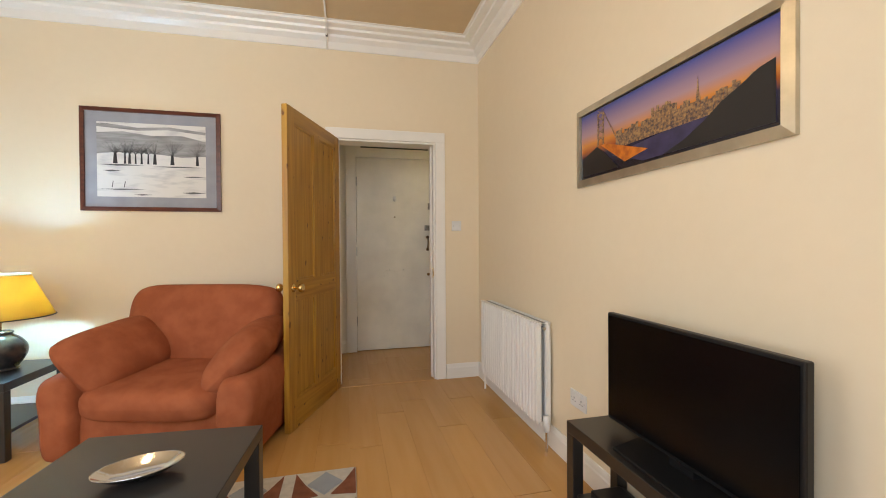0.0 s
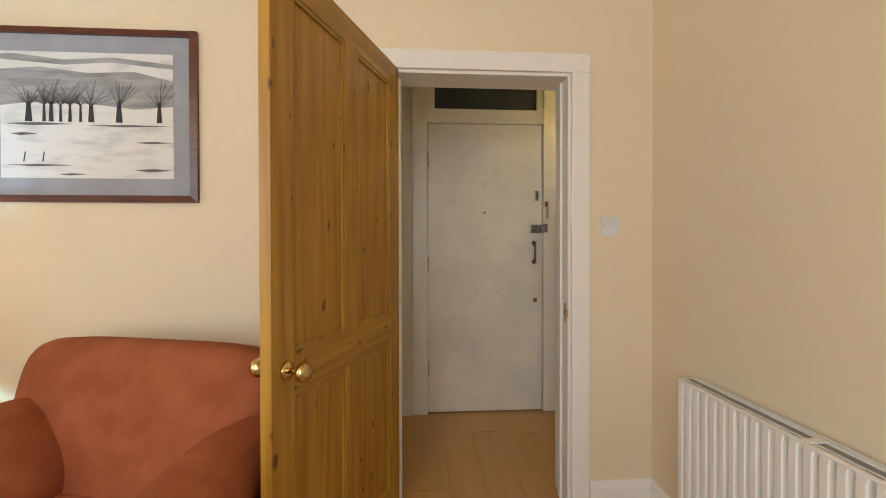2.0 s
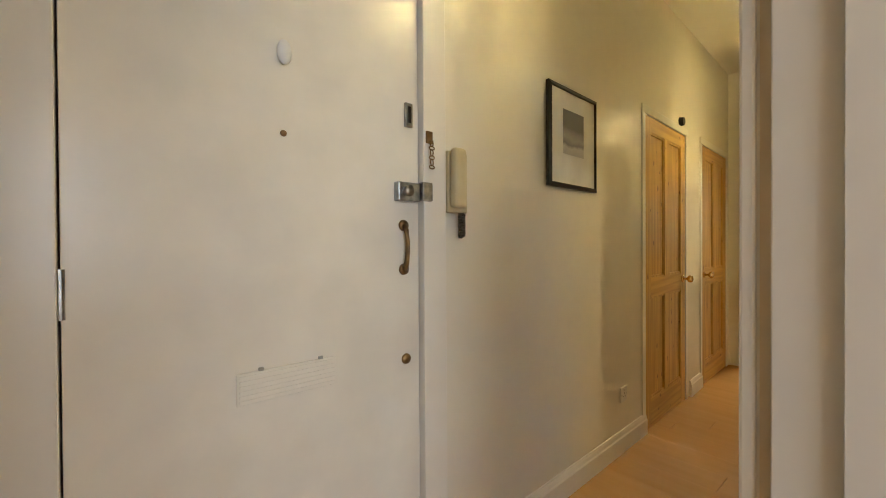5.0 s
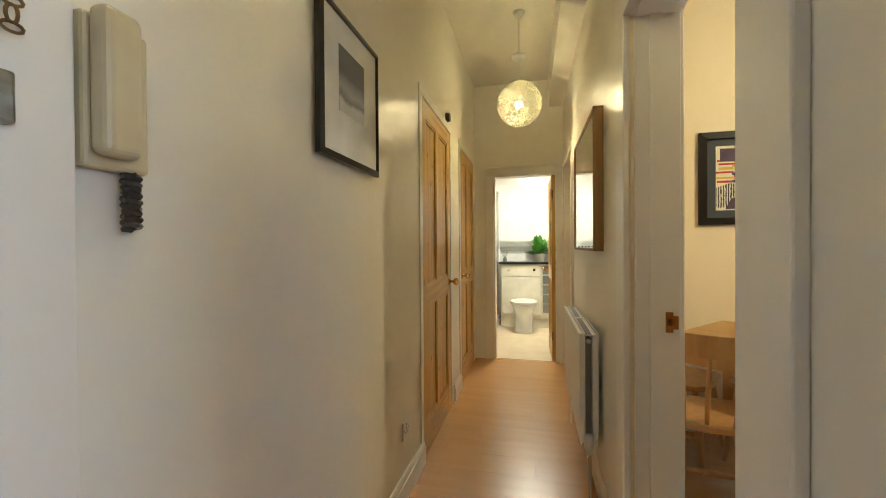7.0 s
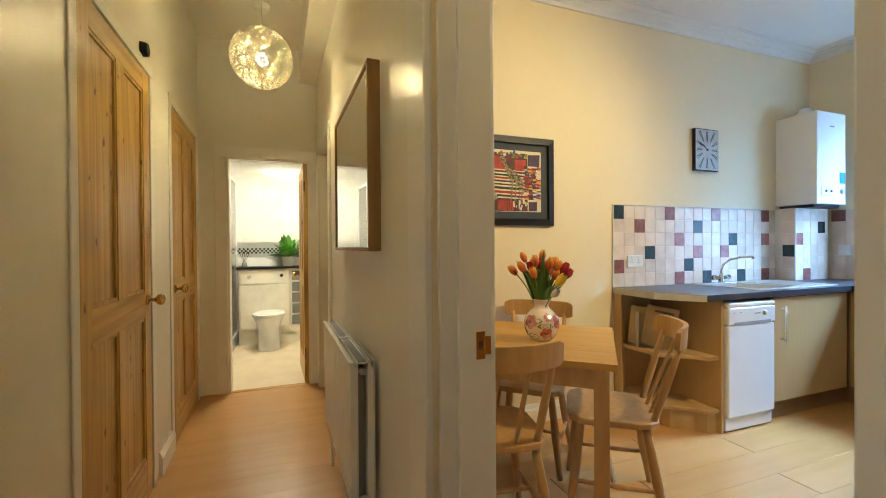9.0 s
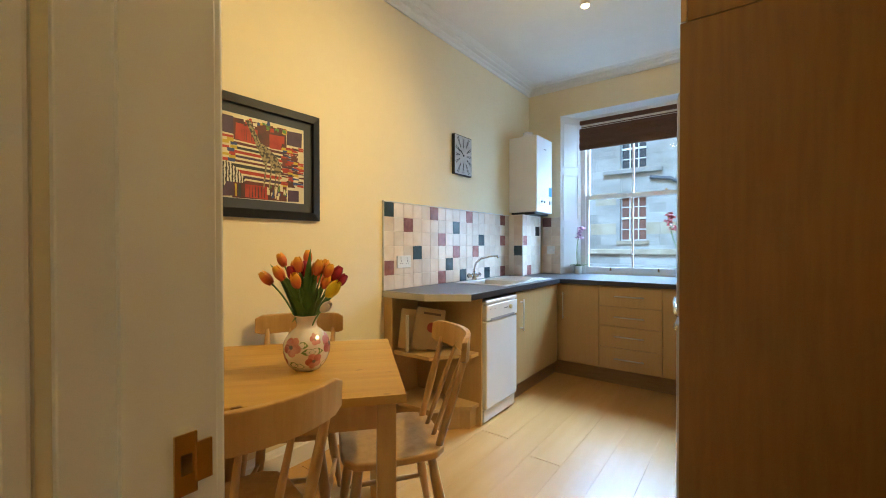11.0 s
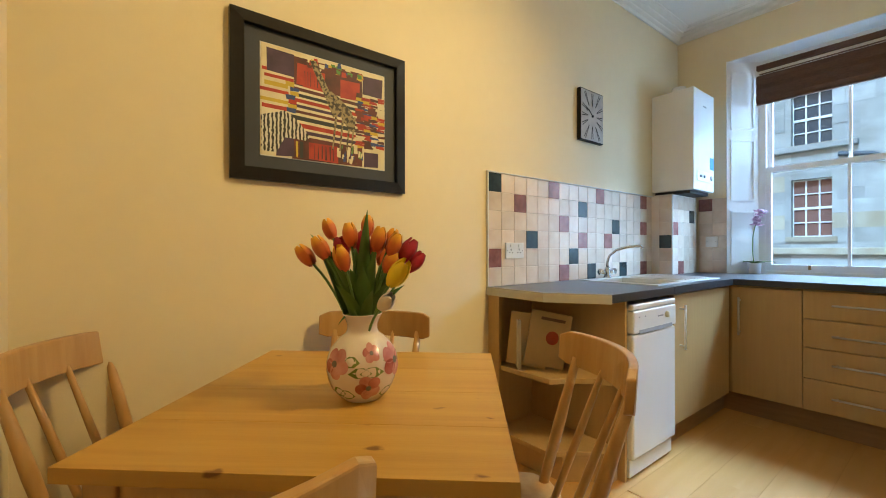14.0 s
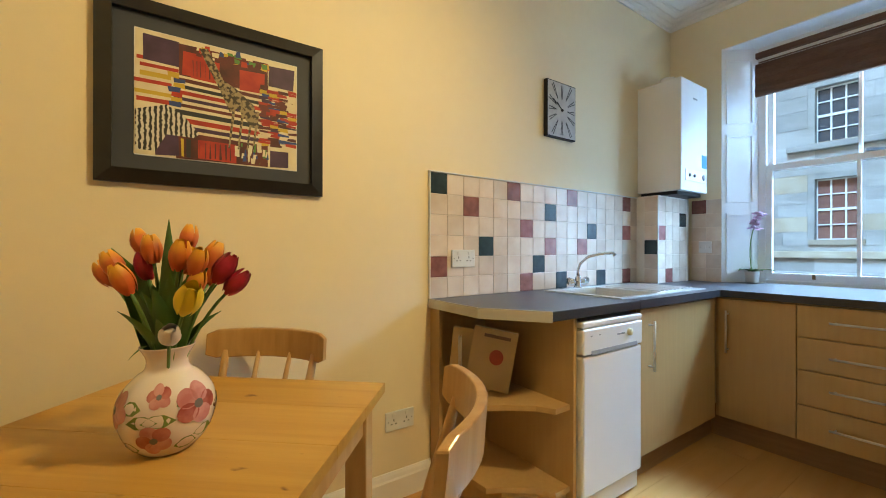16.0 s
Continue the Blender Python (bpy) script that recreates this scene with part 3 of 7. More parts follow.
# kitchen
structure("wall_kitchen_west", Geo().box(0.06, 0.12, -4.5, KY, 0, TOP), KIT_WALL, "yellow painted kitchen wall behind the tall unit", "wall")
structure("wall_kitchen_east", Geo().box(2.52, 2.64, -4.5, KY, 0, TOP), KIT_WALL, "warm yellow painted kitchen wall", "wall")
ks = structure("wall_kitchen_window", Geo().prism([(2.15, -4.04), (2.52, -4.04), (2.52, -4.42), (1.99, -4.42), (1.99, -4.26)], 0, TOP), KIT_WALL, "yellow wall with a deep sash window recess", "wall")
structure("wall_panel", Geo().prism([(0.12, -4.04), (0.81, -4.04), (0.92, -4.26), (0.92, -4.42), (0.12, -4.42)], 0, TOP), KIT_WALL, "", "wall", ks)
structure("wall_panel", Geo().prism([(0.81, -4.04), (2.15, -4.04), (1.99, -4.26), (1.99, -4.42), (0.92, -4.42), (0.92, -4.26)], 2.64, TOP), KIT_WALL, "", "wall", ks)
structure("wall_panel", Geo().prism([(0.81, -4.04), (2.15, -4.04), (1.99, -4.26), (1.99, -4.42), (0.92, -4.42), (0.92, -4.26)], 0, 0.868), KIT_WALL, "", "wall", ks)
structure("ceiling_kitchen", Geo().box(0.06, 2.64, -4.5, KY, H_KIT, TOP + 0.1), CEIL, "white painted kitchen ceiling", "ceiling")


def cornice(name, corners, inward, height, drop, out, label, mat=TRIM):
    """A moulded cornice along a line: steps from the wall to the ceiling."""
    prof = [(0, drop), (0.012 * 1, drop), (0.014, drop * 0.62), (out * 0.25, drop * 0.45), (out * 0.28, drop * 0.34), (out * 0.55, drop * 0.27), (out * 0.58, drop * 0.16), (out * 0.86, drop * 0.12), (out * 0.9, 0.004), (out, 0.004), (out, 0), (0, 0)]
    g = Geo()
    rows = []
    for (x, y), (ix, iy) in zip(corners, inward):
        rows.append([(x + ix * o, y + iy * o, height - d) for o, d in prof])
    g.sheet(rows)
    return structure(name, g, mat, label, "cornice")


cornice("cornice_living", [(-4.6, -4.2), (-4.6, 0), (0, 0), (0, -4.2)], [(1, 1), (1, -1), (-1, -1), (-1, 1)], H_LIV, 0.16, 0.20, "white moulded plaster cornice of the living room")
cornice("cornice_kitchen", [(0.12, KY), (2.52, KY), (2.52, -4.04), (0.12, -4.04)], [(1, -1), (-1, -1), (-1, 1), (1, 1)], H_KIT, 0.07, 0.14, "white plaster cornice of the kitchen", CEIL)

# baseboards
def skirting(name, x0, y0, x1, y1, side, h=0.13, t=0.018, label="white painted skirting board"):
    d = Vector((x1 - x0, y1 - y0, 0))
    n = Vector((-d.y, d.x, 0)).normalized() * side
    rows = []
    for p in (Vector((x0, y0, 0)), Vector((x1, y1, 0))):
        rows.append([p + n * o + Vector((0, 0, z)) for o, z in ((0, 0), (t, 0), (t, h * 0.72), (t * 0.75, h * 0.78), (t * 0.6, h * 0.9), (t * 0.35, h), (0, h))])
    g = Geo().sheet(rows)
    g.f += [tuple(range(7)), tuple(range(13, 6, -1))]
    return structure(name, g, TRIM, label, "baseboard")


skirting("baseboard_living", -4.6, 0, -1.36, 0, -1)
skirting("baseboard_living_corner", -0.32, 0, 0, 0, -1)
skirting("baseboard_tv", 0, 0, 0, -4.2, -1)
skirting("baseboard_hall_north", -0.08, 1.165, D1[0] - 0.05, hn(D1[0] - 0.05), -1)
skirting("baseboard_hall_alcove", -1.9, 1.145, -1.205, 1.145, -1)
skirting("baseboard_hall_pier", D1[1] + 0.06, hn(D1[1]), D2[0] - 0.06, hn(D2[0]), -1)
skirting("baseboard_hall_south", K1 + 0.13, hs(K1 + 0.13), 2.94, hs(2.94), 1)
skirting("baseboard_kitchen_east", 2.52, KY, 2.52, -1.70, -1)
skirting("baseboard_kitchen_north", K1 + 0.08, KY, 2.52, KY, -1)
skirting("baseboard_bath_pier", D2[1] + 0.05, hn(D2[1]), BX, hn(BX), -1)


def casing(name, x0, x1, z, y, side, w=0.09, t=0.018, m=None, label="white gloss painted door architrave", mat=TRIM):
    """An architrave round an opening in a wall whose face is at y."""
    g0, g1 = (y, y + t * side) if side > 0 else (y + t * side, y)
    holder = structure(name, Geo().box(x0 - w, x0, g0, g1, 0, z), mat, label, "architrave", bevel=0.004, m=m)
    for nm, g in (("side_casing", Geo().box(x1, x1 + w, g0, g1, 0, z)), ("head_casing", Geo().box(x0 - w, x1 + w, g0, g1, z, z + w))):
        part(nm, g, mat, holder, bevel=0.004)
    return holder


def lining(name, x0, x1, z, y0, y1, m=None, t=0.016, mat=TRIM, stop=True):
    """The boards that line an opening, with a door stop."""
    holder = structure(name, Geo().box(x0, x0 + t, y0, y1, 0, z), mat, "white gloss painted door lining", "door frame", m=m, bevel=0.002)
    part("jamb_board", Geo().box(x1 - t, x1, y0, y1, 0, z), mat, holder, bevel=0.002)
    part("head_board", Geo().box(x0 + t, x1 - t, y0, y1, z - t, z), mat, holder, bevel=0.002)
    if stop:
        ym = (y0 + y1) / 2
        for nm, a, b in (("stop_bead", x0 + t, x0 + t + 0.012), ("stop_bead", x1 - t - 0.012, x1 - t)):
            part(nm, Geo().box(a, b, ym - 0.012, ym + 0.025, 0, z - t), mat, holder)
    return holder


casing("trim_living_door", -1.272, -0.414, 2.132, 0, -1)
lining("doorframe_living", -1.272, -0.414, 2.132, -0.002, 0.176)
casing("trim_living_door_hall", -1.275, -0.411, 2.132, hs(0) + 0.003, 1, m=HALL)
casing("trim_kitchen_door_hall", K0, K1, 2.02, hs(0) + 0.003, 1, w=0.13, t=0.022, m=HALL)
casing("trim_kitchen_door", K0, K1, 2.02, KY, -1, w=0.07)
lining("doorframe_kitchen", K0, K1, 2.02, KY - 0.002, 0.232)
casing("trim_cupboard", D1[0], D1[1], 2.105, 1.150, -1, w=0.055, t=0.008, m=HALL)
casing("trim_cupboard_far", D2[0], D2[1], 2.11, 1.150, -1, w=0.055, t=0.008, m=HALL)
casing("trim_side_room", 3.0, 3.78, 2.03, hs(0) + 0.003, 1, w=0.06, m=HALL)
tb = structure("trim_bathroom", Geo().box(BX - 0.018, BX, B1, B1 + 0.09, 0, 1.995), TRIM, "white gloss painted bathroom architrave", "architrave", bevel=0.004)
part("side_casing", Geo().box(BX - 0.018, BX, B0 - 0.09, B0, 0, 1.995), TRIM, tb, bevel=0.004)
part("head_casing", Geo().box(BX - 0.018, BX, B0 - 0.09, B1 + 0.09, 1.995, 2.085), TRIM, tb, bevel=0.004)
part("jamb_board", Geo().box(BX - 0.002, BX + 0.11, B1 - 0.014, B1, 0, 1.995), TRIM, tb)
part("jamb_board", Geo().box(BX - 0.002, BX + 0.11, B0, B0 + 0.014, 0, 1.995), TRIM, tb)
part("head_board", Geo().box(BX - 0.002, BX + 0.11, B0 + 0.014, B1 - 0.014, 1.981, 1.995), TRIM, tb)
structure("threshold_living", Geo().prism([(-1.256, -0.02), (-0.43, -0.02), (-0.43, 0.03), (-1.256, 0.03)], -0.003, 0.006), PLANK, "slim oak threshold strip in the living room doorway", "threshold", bevel=0.003)
structure("threshold_bathroom", Geo().box(BX - 0.02, BX + 0.03, B0 + 0.014, B1 - 0.014, -0.003, 0.006), PLANK, "slim oak threshold strip at the bathroom", "threshold", bevel=0.003)

# ---- doors ----


def knob(parent, x, y, z, side, mat=BRASS, s=1.0):
    """A round door knob on a rose; side: which way it stands off."""
    q = Matrix.Translation((x, y, z)) @ Matrix.Rotation(radians(-90 * side), 4, "X") @ Matrix.Diagonal((s, s, s, 1))
    k = part("door_knob", Geo().lathe([(0.009, 0), (0.009, 0.03), (0.014, 0.036), (0.026, 0.046), (0.029, 0.058), (0.025, 0.069), (0.012, 0.074), (0.001, 0.075)], 20, q), mat, parent, "polished brass knob" if mat is BRASS else "", smooth=True)
    part("rose", Geo().lathe([(0.027, 0), (0.026, 0.006), (0.016, 0.01), (0.009, 0.012)], 20, q), mat, k, smooth=True)
    return k


def pine_door(name, label, w, h, m, knob_x, sides=(1, -1), group="", mid=0.86, hinge_x=0.0, t=0.038, wood=None):
    """A four-panel pine door; x from one edge, y through its thickness."""
    d = tagged(thing(name, label, "door", m, group), kind="structure")
    long, cross = wood or (PINE, PINE_X)
    s, tr, br, mr = 0.098, 0.10, 0.19, 0.13
    part("stile", Geo().box(0, s, -t / 2, t / 2, 0, h), long, d, bevel=0.002)
    part("stile", Geo().box(w - s, w, -t / 2, t / 2, 0, h), long, d, bevel=0.002)
    for z0, z1 in ((0, br), (mid, mid + mr), (h - tr, h)):
        part("rail", Geo().box(s, w - s, -t / 2 + 0.0005, t / 2 - 0.0005, z0, z1), cross, d)
    c = w / 2
    for z0, z1 in ((br, mid), (mid + mr, h - tr)):
        part("muntin", Geo().box(c - 0.045, c + 0.045, -t / 2 + 0.0005, t / 2 - 0.0005, z0, z1), long, d)
        for a, b in ((s, c - 0.045), (c + 0.045, w - s)):
            pn = part("panel", Geo().box(a, b, -0.007, 0.007, z0, z1), long, d)
            g = Geo()
            for sg in (-1, 1):
                ya, yb = sorted((sg * 0.007, sg * 0.015))
                g.box(a, a + 0.014, ya, yb, z0, z1).box(b - 0.014, b, ya, yb, z0, z1).box(a + 0.014, b - 0.014, ya, yb, z0, z0 + 0.014).box(a + 0.014, b - 0.014, ya, yb, z1 - 0.014, z1)
            part("moulding", g, long, pn)
    for sd in sides:
        knob(d, knob_x, sd * t / 2, mid + mr / 2 + 0.02, sd)
    for hz in (0.22, h - 0.25):
        part("hinge", Geo().rod((hinge_x, t / 2 * 0.6, hz), (hinge_x, t / 2 * 0.6, hz + 0.09), 0.007), OLD_BRASS, d)
    return d


LEAF_DIR = math.degrees(math.atan2(-0.857, -0.322))
pine_door("door_living", "lacquered knotty pine panel door standing open", 0.87, 2.12, place(-1.270, -0.012, 0.006, LEAF_DIR), 0.87 - 0.062, mid=0.85)
pine_door("door_cupboard", "closed lacquered pine hall cupboard door", D1[1] - D1[0] - 0.012, 2.09, HALL @ place(D1[0] + 0.006, 1.166, 0.008), 0.745, (-1,), "hall cupboard doors", 0.88, hinge_x=0.0, wood=(PINE_PALE, PINE_PALE_X))
pine_door("door_cupboard", "closed lacquered pine hall cupboard door", D2[1] - D2[0] - 0.012, 2.095, HALL @ place(D2[0] + 0.006, 1.166, 0.008), 0.06, (-1,), "hall cupboard doors", 0.88, hinge_x=0.81, wood=(PINE_PALE, PINE_PALE_X))
pine_door("door_bathroom", "pine bathroom door standing open, seen edge-on", 0.64, 1.975, place(BX + 0.02, B0 + 0.036, 0.006, 3), 0.58, (1, -1), mid=0.86, wood=(PINE_PALE, PINE_PALE_X))
pine_door("door_kitchen", "dark-looking pine kitchen door folded back open", 0.66, 2.0, place(K0 + 0.012, KY - 0.028, 0.006, -89), 0.60, (1, -1), mid=0.80)
pine_door("door_side_room", "closed pine door in a shaded doorway", 0.76, 2.01, HALL @ place(3.01, 0.12, 0.008), 0.06, (1,))

# flat front door with its ironmongery
FDX0, FDX1, FDY = -1.087, -0.188, 1.167
fd = tagged(thing("door_front", "flat cream gloss flush front door with old locks", "door", place(0, FDY, 0)), kind="structure")
part("leaf", Geo().box(FDX0 + 0.004, FDX1 - 0.004, 0.0, 0.045, 0.008, 2.225), FRONT, fd, bevel=0.003)
lb = part("night_latch", Geo().box(-0.293, -0.205, -0.028, 0, 1.388, 1.45), OLD_STEEL, fd, "worn steel rim latch", bevel=0.004)
part("latch_knob", Geo().rod((-0.262, -0.028, 1.42), (-0.262, -0.046, 1.42), 0.016, 0.019, 16), OLD_STEEL, lb, smooth=True)
part("latch_keeper", Geo().box(-0.203, -0.160, -0.040, -0.012, 1.392, 1.455), OLD_STEEL, fd, bevel=0.004)
pull = part("pull_handle", Geo().tube([(-0.256, -0.004, 1.165), (-0.254, -0.015, 1.185), (-0.252, -0.019, 1.22), (-0.252, -0.019, 1.26), (-0.254, -0.015, 1.292), (-0.256, -0.004, 1.31)], [0.012, 0.009, 0.008, 0.008, 0.009, 0.012], 10), OLD_BRASS, fd, "aged brass pull handle", smooth=True)
for z in (1.165, 1.31):
    part("handle_rose", Geo().rod((-0.256, 0, z), (-0.256, -0.008, z), 0.019, 0.017, 16), OLD_BRASS, pull, smooth=True)
part("escutcheon", Geo().rod((-0.248, 0, 0.868), (-0.248, -0.006, 0.868), 0.018, 0.016, 18), OLD_BRASS, fd, smooth=True)
bt = part("bolt_plate", Geo().box(-0.252, -0.222, -0.012, 0, 1.635, 1.715), OLD_STEEL, fd, bevel=0.003)
part("bolt_slot", Geo().box(-0.242, -0.232, -0.016, -0.0125, 1.648, 1.702), BLACK, bt)
part("coat_hook", Geo().ball((-0.645, -0.012, 1.757), 0.026, 14, (0.75, 0.5, 1.25)), WHITE_PLASTIC, fd, "white plastic hook", smooth=True)
part("peephole", Geo().rod((-0.645, 0, 1.545), (-0.645, -0.006, 1.545), 0.009, 0.007, 14), OLD_BRASS, fd, smooth=True)
lp = part("letter_plate", Geo().box(-0.768, -0.502, -0.008, 0, 0.844, 0.925), FRONT, fd, "ribbed cream-painted letter plate", bevel=0.003)
for k in range(6):
    part("rib", Geo().box(-0.762, -0.508, -0.0105, -0.008, 0.851 + k * 0.0122, 0.857 + k * 0.0122), FRONT, lp)
for x in (-0.71, -0.55):
    part("spring_clip", Geo().box(x - 0.006, x + 0.006, -0.012, -0.006, 0.925, 0.933), OLD_STEEL, lp)
for z in (0.3, 1.1, 1.9):
    part("hinge", Geo().rod((FDX0 + 0.004, -0.005, z), (FDX0 + 0.004, -0.005, z + 0.1), 0.007), OLD_STEEL, fd)

ff = structure("doorframe_front", Geo().box(-1.20, FDX0, 1.135, 1.34, 0, TOP), TRIM, "cream gloss front door frame with a dark fanlight", "door frame", bevel=0.003)
part("door_post", Geo().box(FDX1, -0.088, 1.142, 1.34, 0, TOP), TRIM, ff, bevel=0.003)
part("transom", Geo().box(FDX0, FDX1, 1.15, 1.3, 2.228, 2.335), TRIM, ff, bevel=0.003)
part("head", Geo().box(FDX0, FDX1, 1.15, 1.3, 2.66, TOP), TRIM, ff, bevel=0.003)
part("glazing_stile", Geo().box(FDX0, -1.03, 1.16, 1.25, 2.335, 2.66), TRIM, ff, bevel=0.003)
part("glazing_stile", Geo().box(-0.232, FDX1, 1.16, 1.25, 2.335, 2.66), TRIM, ff, bevel=0.003)
part("fanlight_pane", Geo().box(-1.03, -0.232, 1.20, 1.206, 2.335, 2.66), ROOM_DARK, ff, "dark fanlight pane")

# ---- fixtures used in several rooms ----


def switch_plate(name, label, m, wide=0.088, sockets=0, rocker=True):
    """A wall plate; its back lies on y = 0, it stands off towards -y."""
    d = thing(name, label, "switch" if rocker else "socket", m)
    part("plate", Geo().box(-wide / 2, wide / 2, -0.010, 0, -0.044, 0.044), WHITE_PLASTIC, d, bevel=0.003)
    if rocker:
        part("rocker", Geo().box(-0.006, 0.006, -0.016, -0.0095, -0.012, 0.012), WHITE_PLASTIC, d, bevel=0.002)
    for k in range(sockets):
        cx = (k - (sockets - 1) / 2) * 0.066
        for dx, dz, w, h in ((0, 0.005, 0.004, 0.01), (-0.011, -0.012, 0.008, 0.004), (0.011, -0.012, 0.008, 0.004)):
            part("pin_slot", Geo().box(cx + dx - w / 2, cx + dx + w / 2, -0.0112, -0.0095, dz - h / 2, dz + h / 2), BLACK, d)
        part("rocker", Geo().box(cx - 0.007, cx + 0.007, -0.015, -0.0095, 0.02, 0.034), WHITE_PLASTIC, d, bevel=0.001)
    for sx in (-1, 1):
        part("screw", Geo().rod((sx * (wide / 2 - 0.012), -0.009, 0), (sx * (wide / 2 - 0.012), -0.0112, 0), 0.003, n=8), OLD_STEEL, d)
    return d


def radiator(name, label, length, z0, z1, m, closed=True):
    """A pressed steel radiator; x along the wall, wall at y = 0, front towards -y."""
    d = thing(name, label, "radiator", m)
    n = int(length / 0.043)
    for yy, nm in ((-0.105, "front_panel"), (-0.045, "rear_panel")):
        pts = []
        for k in range(n):
            x = k * length / n
            w = length / n
            pts += [(x, yy + 0.002), (x + w * 0.06, yy), (x + w * 0.52, yy), (x + w * 0.60, yy + 0.004), (x + w * 0.66, yy + 0.021), (x + w * 0.92, yy + 0.021)]
        pts.append((length, yy))
        rows = [[(x, y if 0 < a < 3 else yy + 0.006, z) for x, y in pts] for a, z in enumerate((z0, z0 + 0.03, z1 - 0.03, z1))]
        g = Geo().sheet(rows)
        g.box(0, length, yy + 0.022, yy + 0.026, z0, z1)
        part(nm, g, RAD, d)
    part("top_grille", Geo().box(0.01, length - 0.01, -0.085, -0.030, z1 - 0.012, z1 - 0.006), RAD, d)
    part("grille", Geo().box(0.012, length - 0.012, -0.083, -0.048, z1 - 0.006, z1 - 0.0035), RUBBER, d, "grey open top")
    part("joint_strip", Geo().box(length * 0.52 - 0.012, length * 0.52 + 0.012, -0.092, -0.04, z1 - 0.0035, z1 + 0.001), RAD, d)
    for x in (0, length) if closed else ():
        part("side_panel", Geo().box(x - 0.004, x + 0.004, -0.108, -0.022, z0 + 0.02, z1 - 0.002), RAD, d, bevel=0.002)
    part("top_rail", Geo().box(0, length, -0.110, -0.092, z1 - 0.008, z1), RAD, d, bevel=0.003)
    part("convector", Geo().box(0.03, length - 0.03, -0.078, -0.050, z0 + 0.01, z1 - 0.03), RUBBER, d)
    part("bracket", Geo().box(length * 0.2, length * 0.2 + 0.03, -0.03, 0, z0 + 0.1, z1 - 0.1), RAD, d)
    part("bracket", Geo().box(length * 0.8, length * 0.8 + 0.03, -0.03, 0, z0 + 0.1, z1 - 0.1), RAD, d)
    v = part("valve", Geo().rod((length + 0.035, -0.065, z0 - 0.02), (length + 0.035, -0.065, z0 + 0.07), 0.018, 0.02, 14), WHITE_PLASTIC, d, "white thermostatic valve head", smooth=True)
    part("tail_pipe", Geo().rod((length + 0.035, -0.065, 0), (length + 0.035, -0.065, z0 - 0.02), 0.008), CHROME, v)
    part("connector", Geo().rod((length - 0.005, -0.065, z0 + 0.03), (length + 0.035, -0.065, z0 + 0.03), 0.009), CHROME, v)
    part("bleed_plug", Geo().rod((length + 0.002, -0.065, z1 - 0.035), (length + 0.014, -0.065, z1 - 0.035), 0.011, 0.011, 10), CHROME, d)
    part("tail_pipe", Geo().rod((-0.02, -0.065, 0), (-0.02, -0.065, z0 + 0.05), 0.008), RAD, d)
    part("connector", Geo().rod((-0.02, -0.065, z0 + 0.03), (0.005, -0.065, z0 + 0.03), 0.009), RAD, d)
    return d


def picture(name, label, w, h, fw, m, frame_mat, mat_mat, art_w, art_h, art_mat, depth=0.025, up=0.0):
    """A framed picture; x to the right, z up, centre at the origin, facing -y, its back on y = 0."""
    d = thing(name, label, "picture", m)
    a, b, c, e = w / 2, h / 2, w / 2 - fw, h / 2 - fw
    for nm, pts in (("frame_top", ((-a, b), (a, b), (c, e), (-c, e))), ("frame_bottom", ((-c, -e), (c, -e), (a, -b), (-a, -b))),
                    ("frame_side", ((-a, b), (-c, e), (-c, -e), (-a, -b))), ("frame_side", ((c, e), (a, b), (a, -b), (c, -e)))):
        outer = [(x, -0.72 * depth if abs(x) == a else -depth, z) for x, z in pts]
        g = Geo().add(outer + [(x, 0, z) for x, z in pts], [(0, 1, 2, 3), (7, 6, 5, 4)] + [(i, 4 + i, 4 + (i + 1) % 4, (i + 1) % 4) for i in range(4)])
        part(nm, g, frame_mat, d)
    part("mount", Geo().box(-w / 2 + fw, w / 2 - fw, -0.010, -0.002, -h / 2 + fw, h / 2 - fw), mat_mat, d)
    if art_mat:
        part("print", Geo().box(-art_w / 2, art_w / 2, -0.0112, -0.009, up - art_h / 2, up + art_h / 2), art_mat, d)
    return d


def flat(pts, y=-0.0125):
    """A thin flat shape on a picture's sheet, in its x and z."""
    n = len(pts)
    return Geo().add([(x, y, z) for x, z in pts] + [(x, y + 0.0008, z) for x, z in pts], [tuple(range(n)), tuple(range(2 * n - 1, n - 1, -1))] + [(i, n + i, n + (i + 1) % n, (i + 1) % n) for i in range(n)])


# ---- living room ----
pa = picture("winter_landscape_picture", "grey winter landscape drawing in a dark mahogany frame", 0.955, 0.78, 0.03, place(-2.645, -0.002, 1.882), MAHOGANY, GREY_MAT, 0.74, 0.565, PAPER)
rr = random.Random(4)
part("sky_wash", flat([(-0.37, 0.04), (-0.25, 0.055), (-0.1, 0.06), (0.08, 0.045), (0.2, 0.03), (0.37, 0.045), (0.37, 0.16), (0.2, 0.2), (0.0, 0.19), (-0.2, 0.215), (-0.37, 0.2)]), INK_GREY, pa)
part("cloud_wash", flat([(-0.37, 0.245), (-0.1, 0.225), (0.1, 0.24), (0.37, 0.215), (0.37, 0.235), (0.12, 0.262), (-0.1, 0.248), (-0.3, 0.27), (-0.37, 0.268)]), INK_GREY, pa)
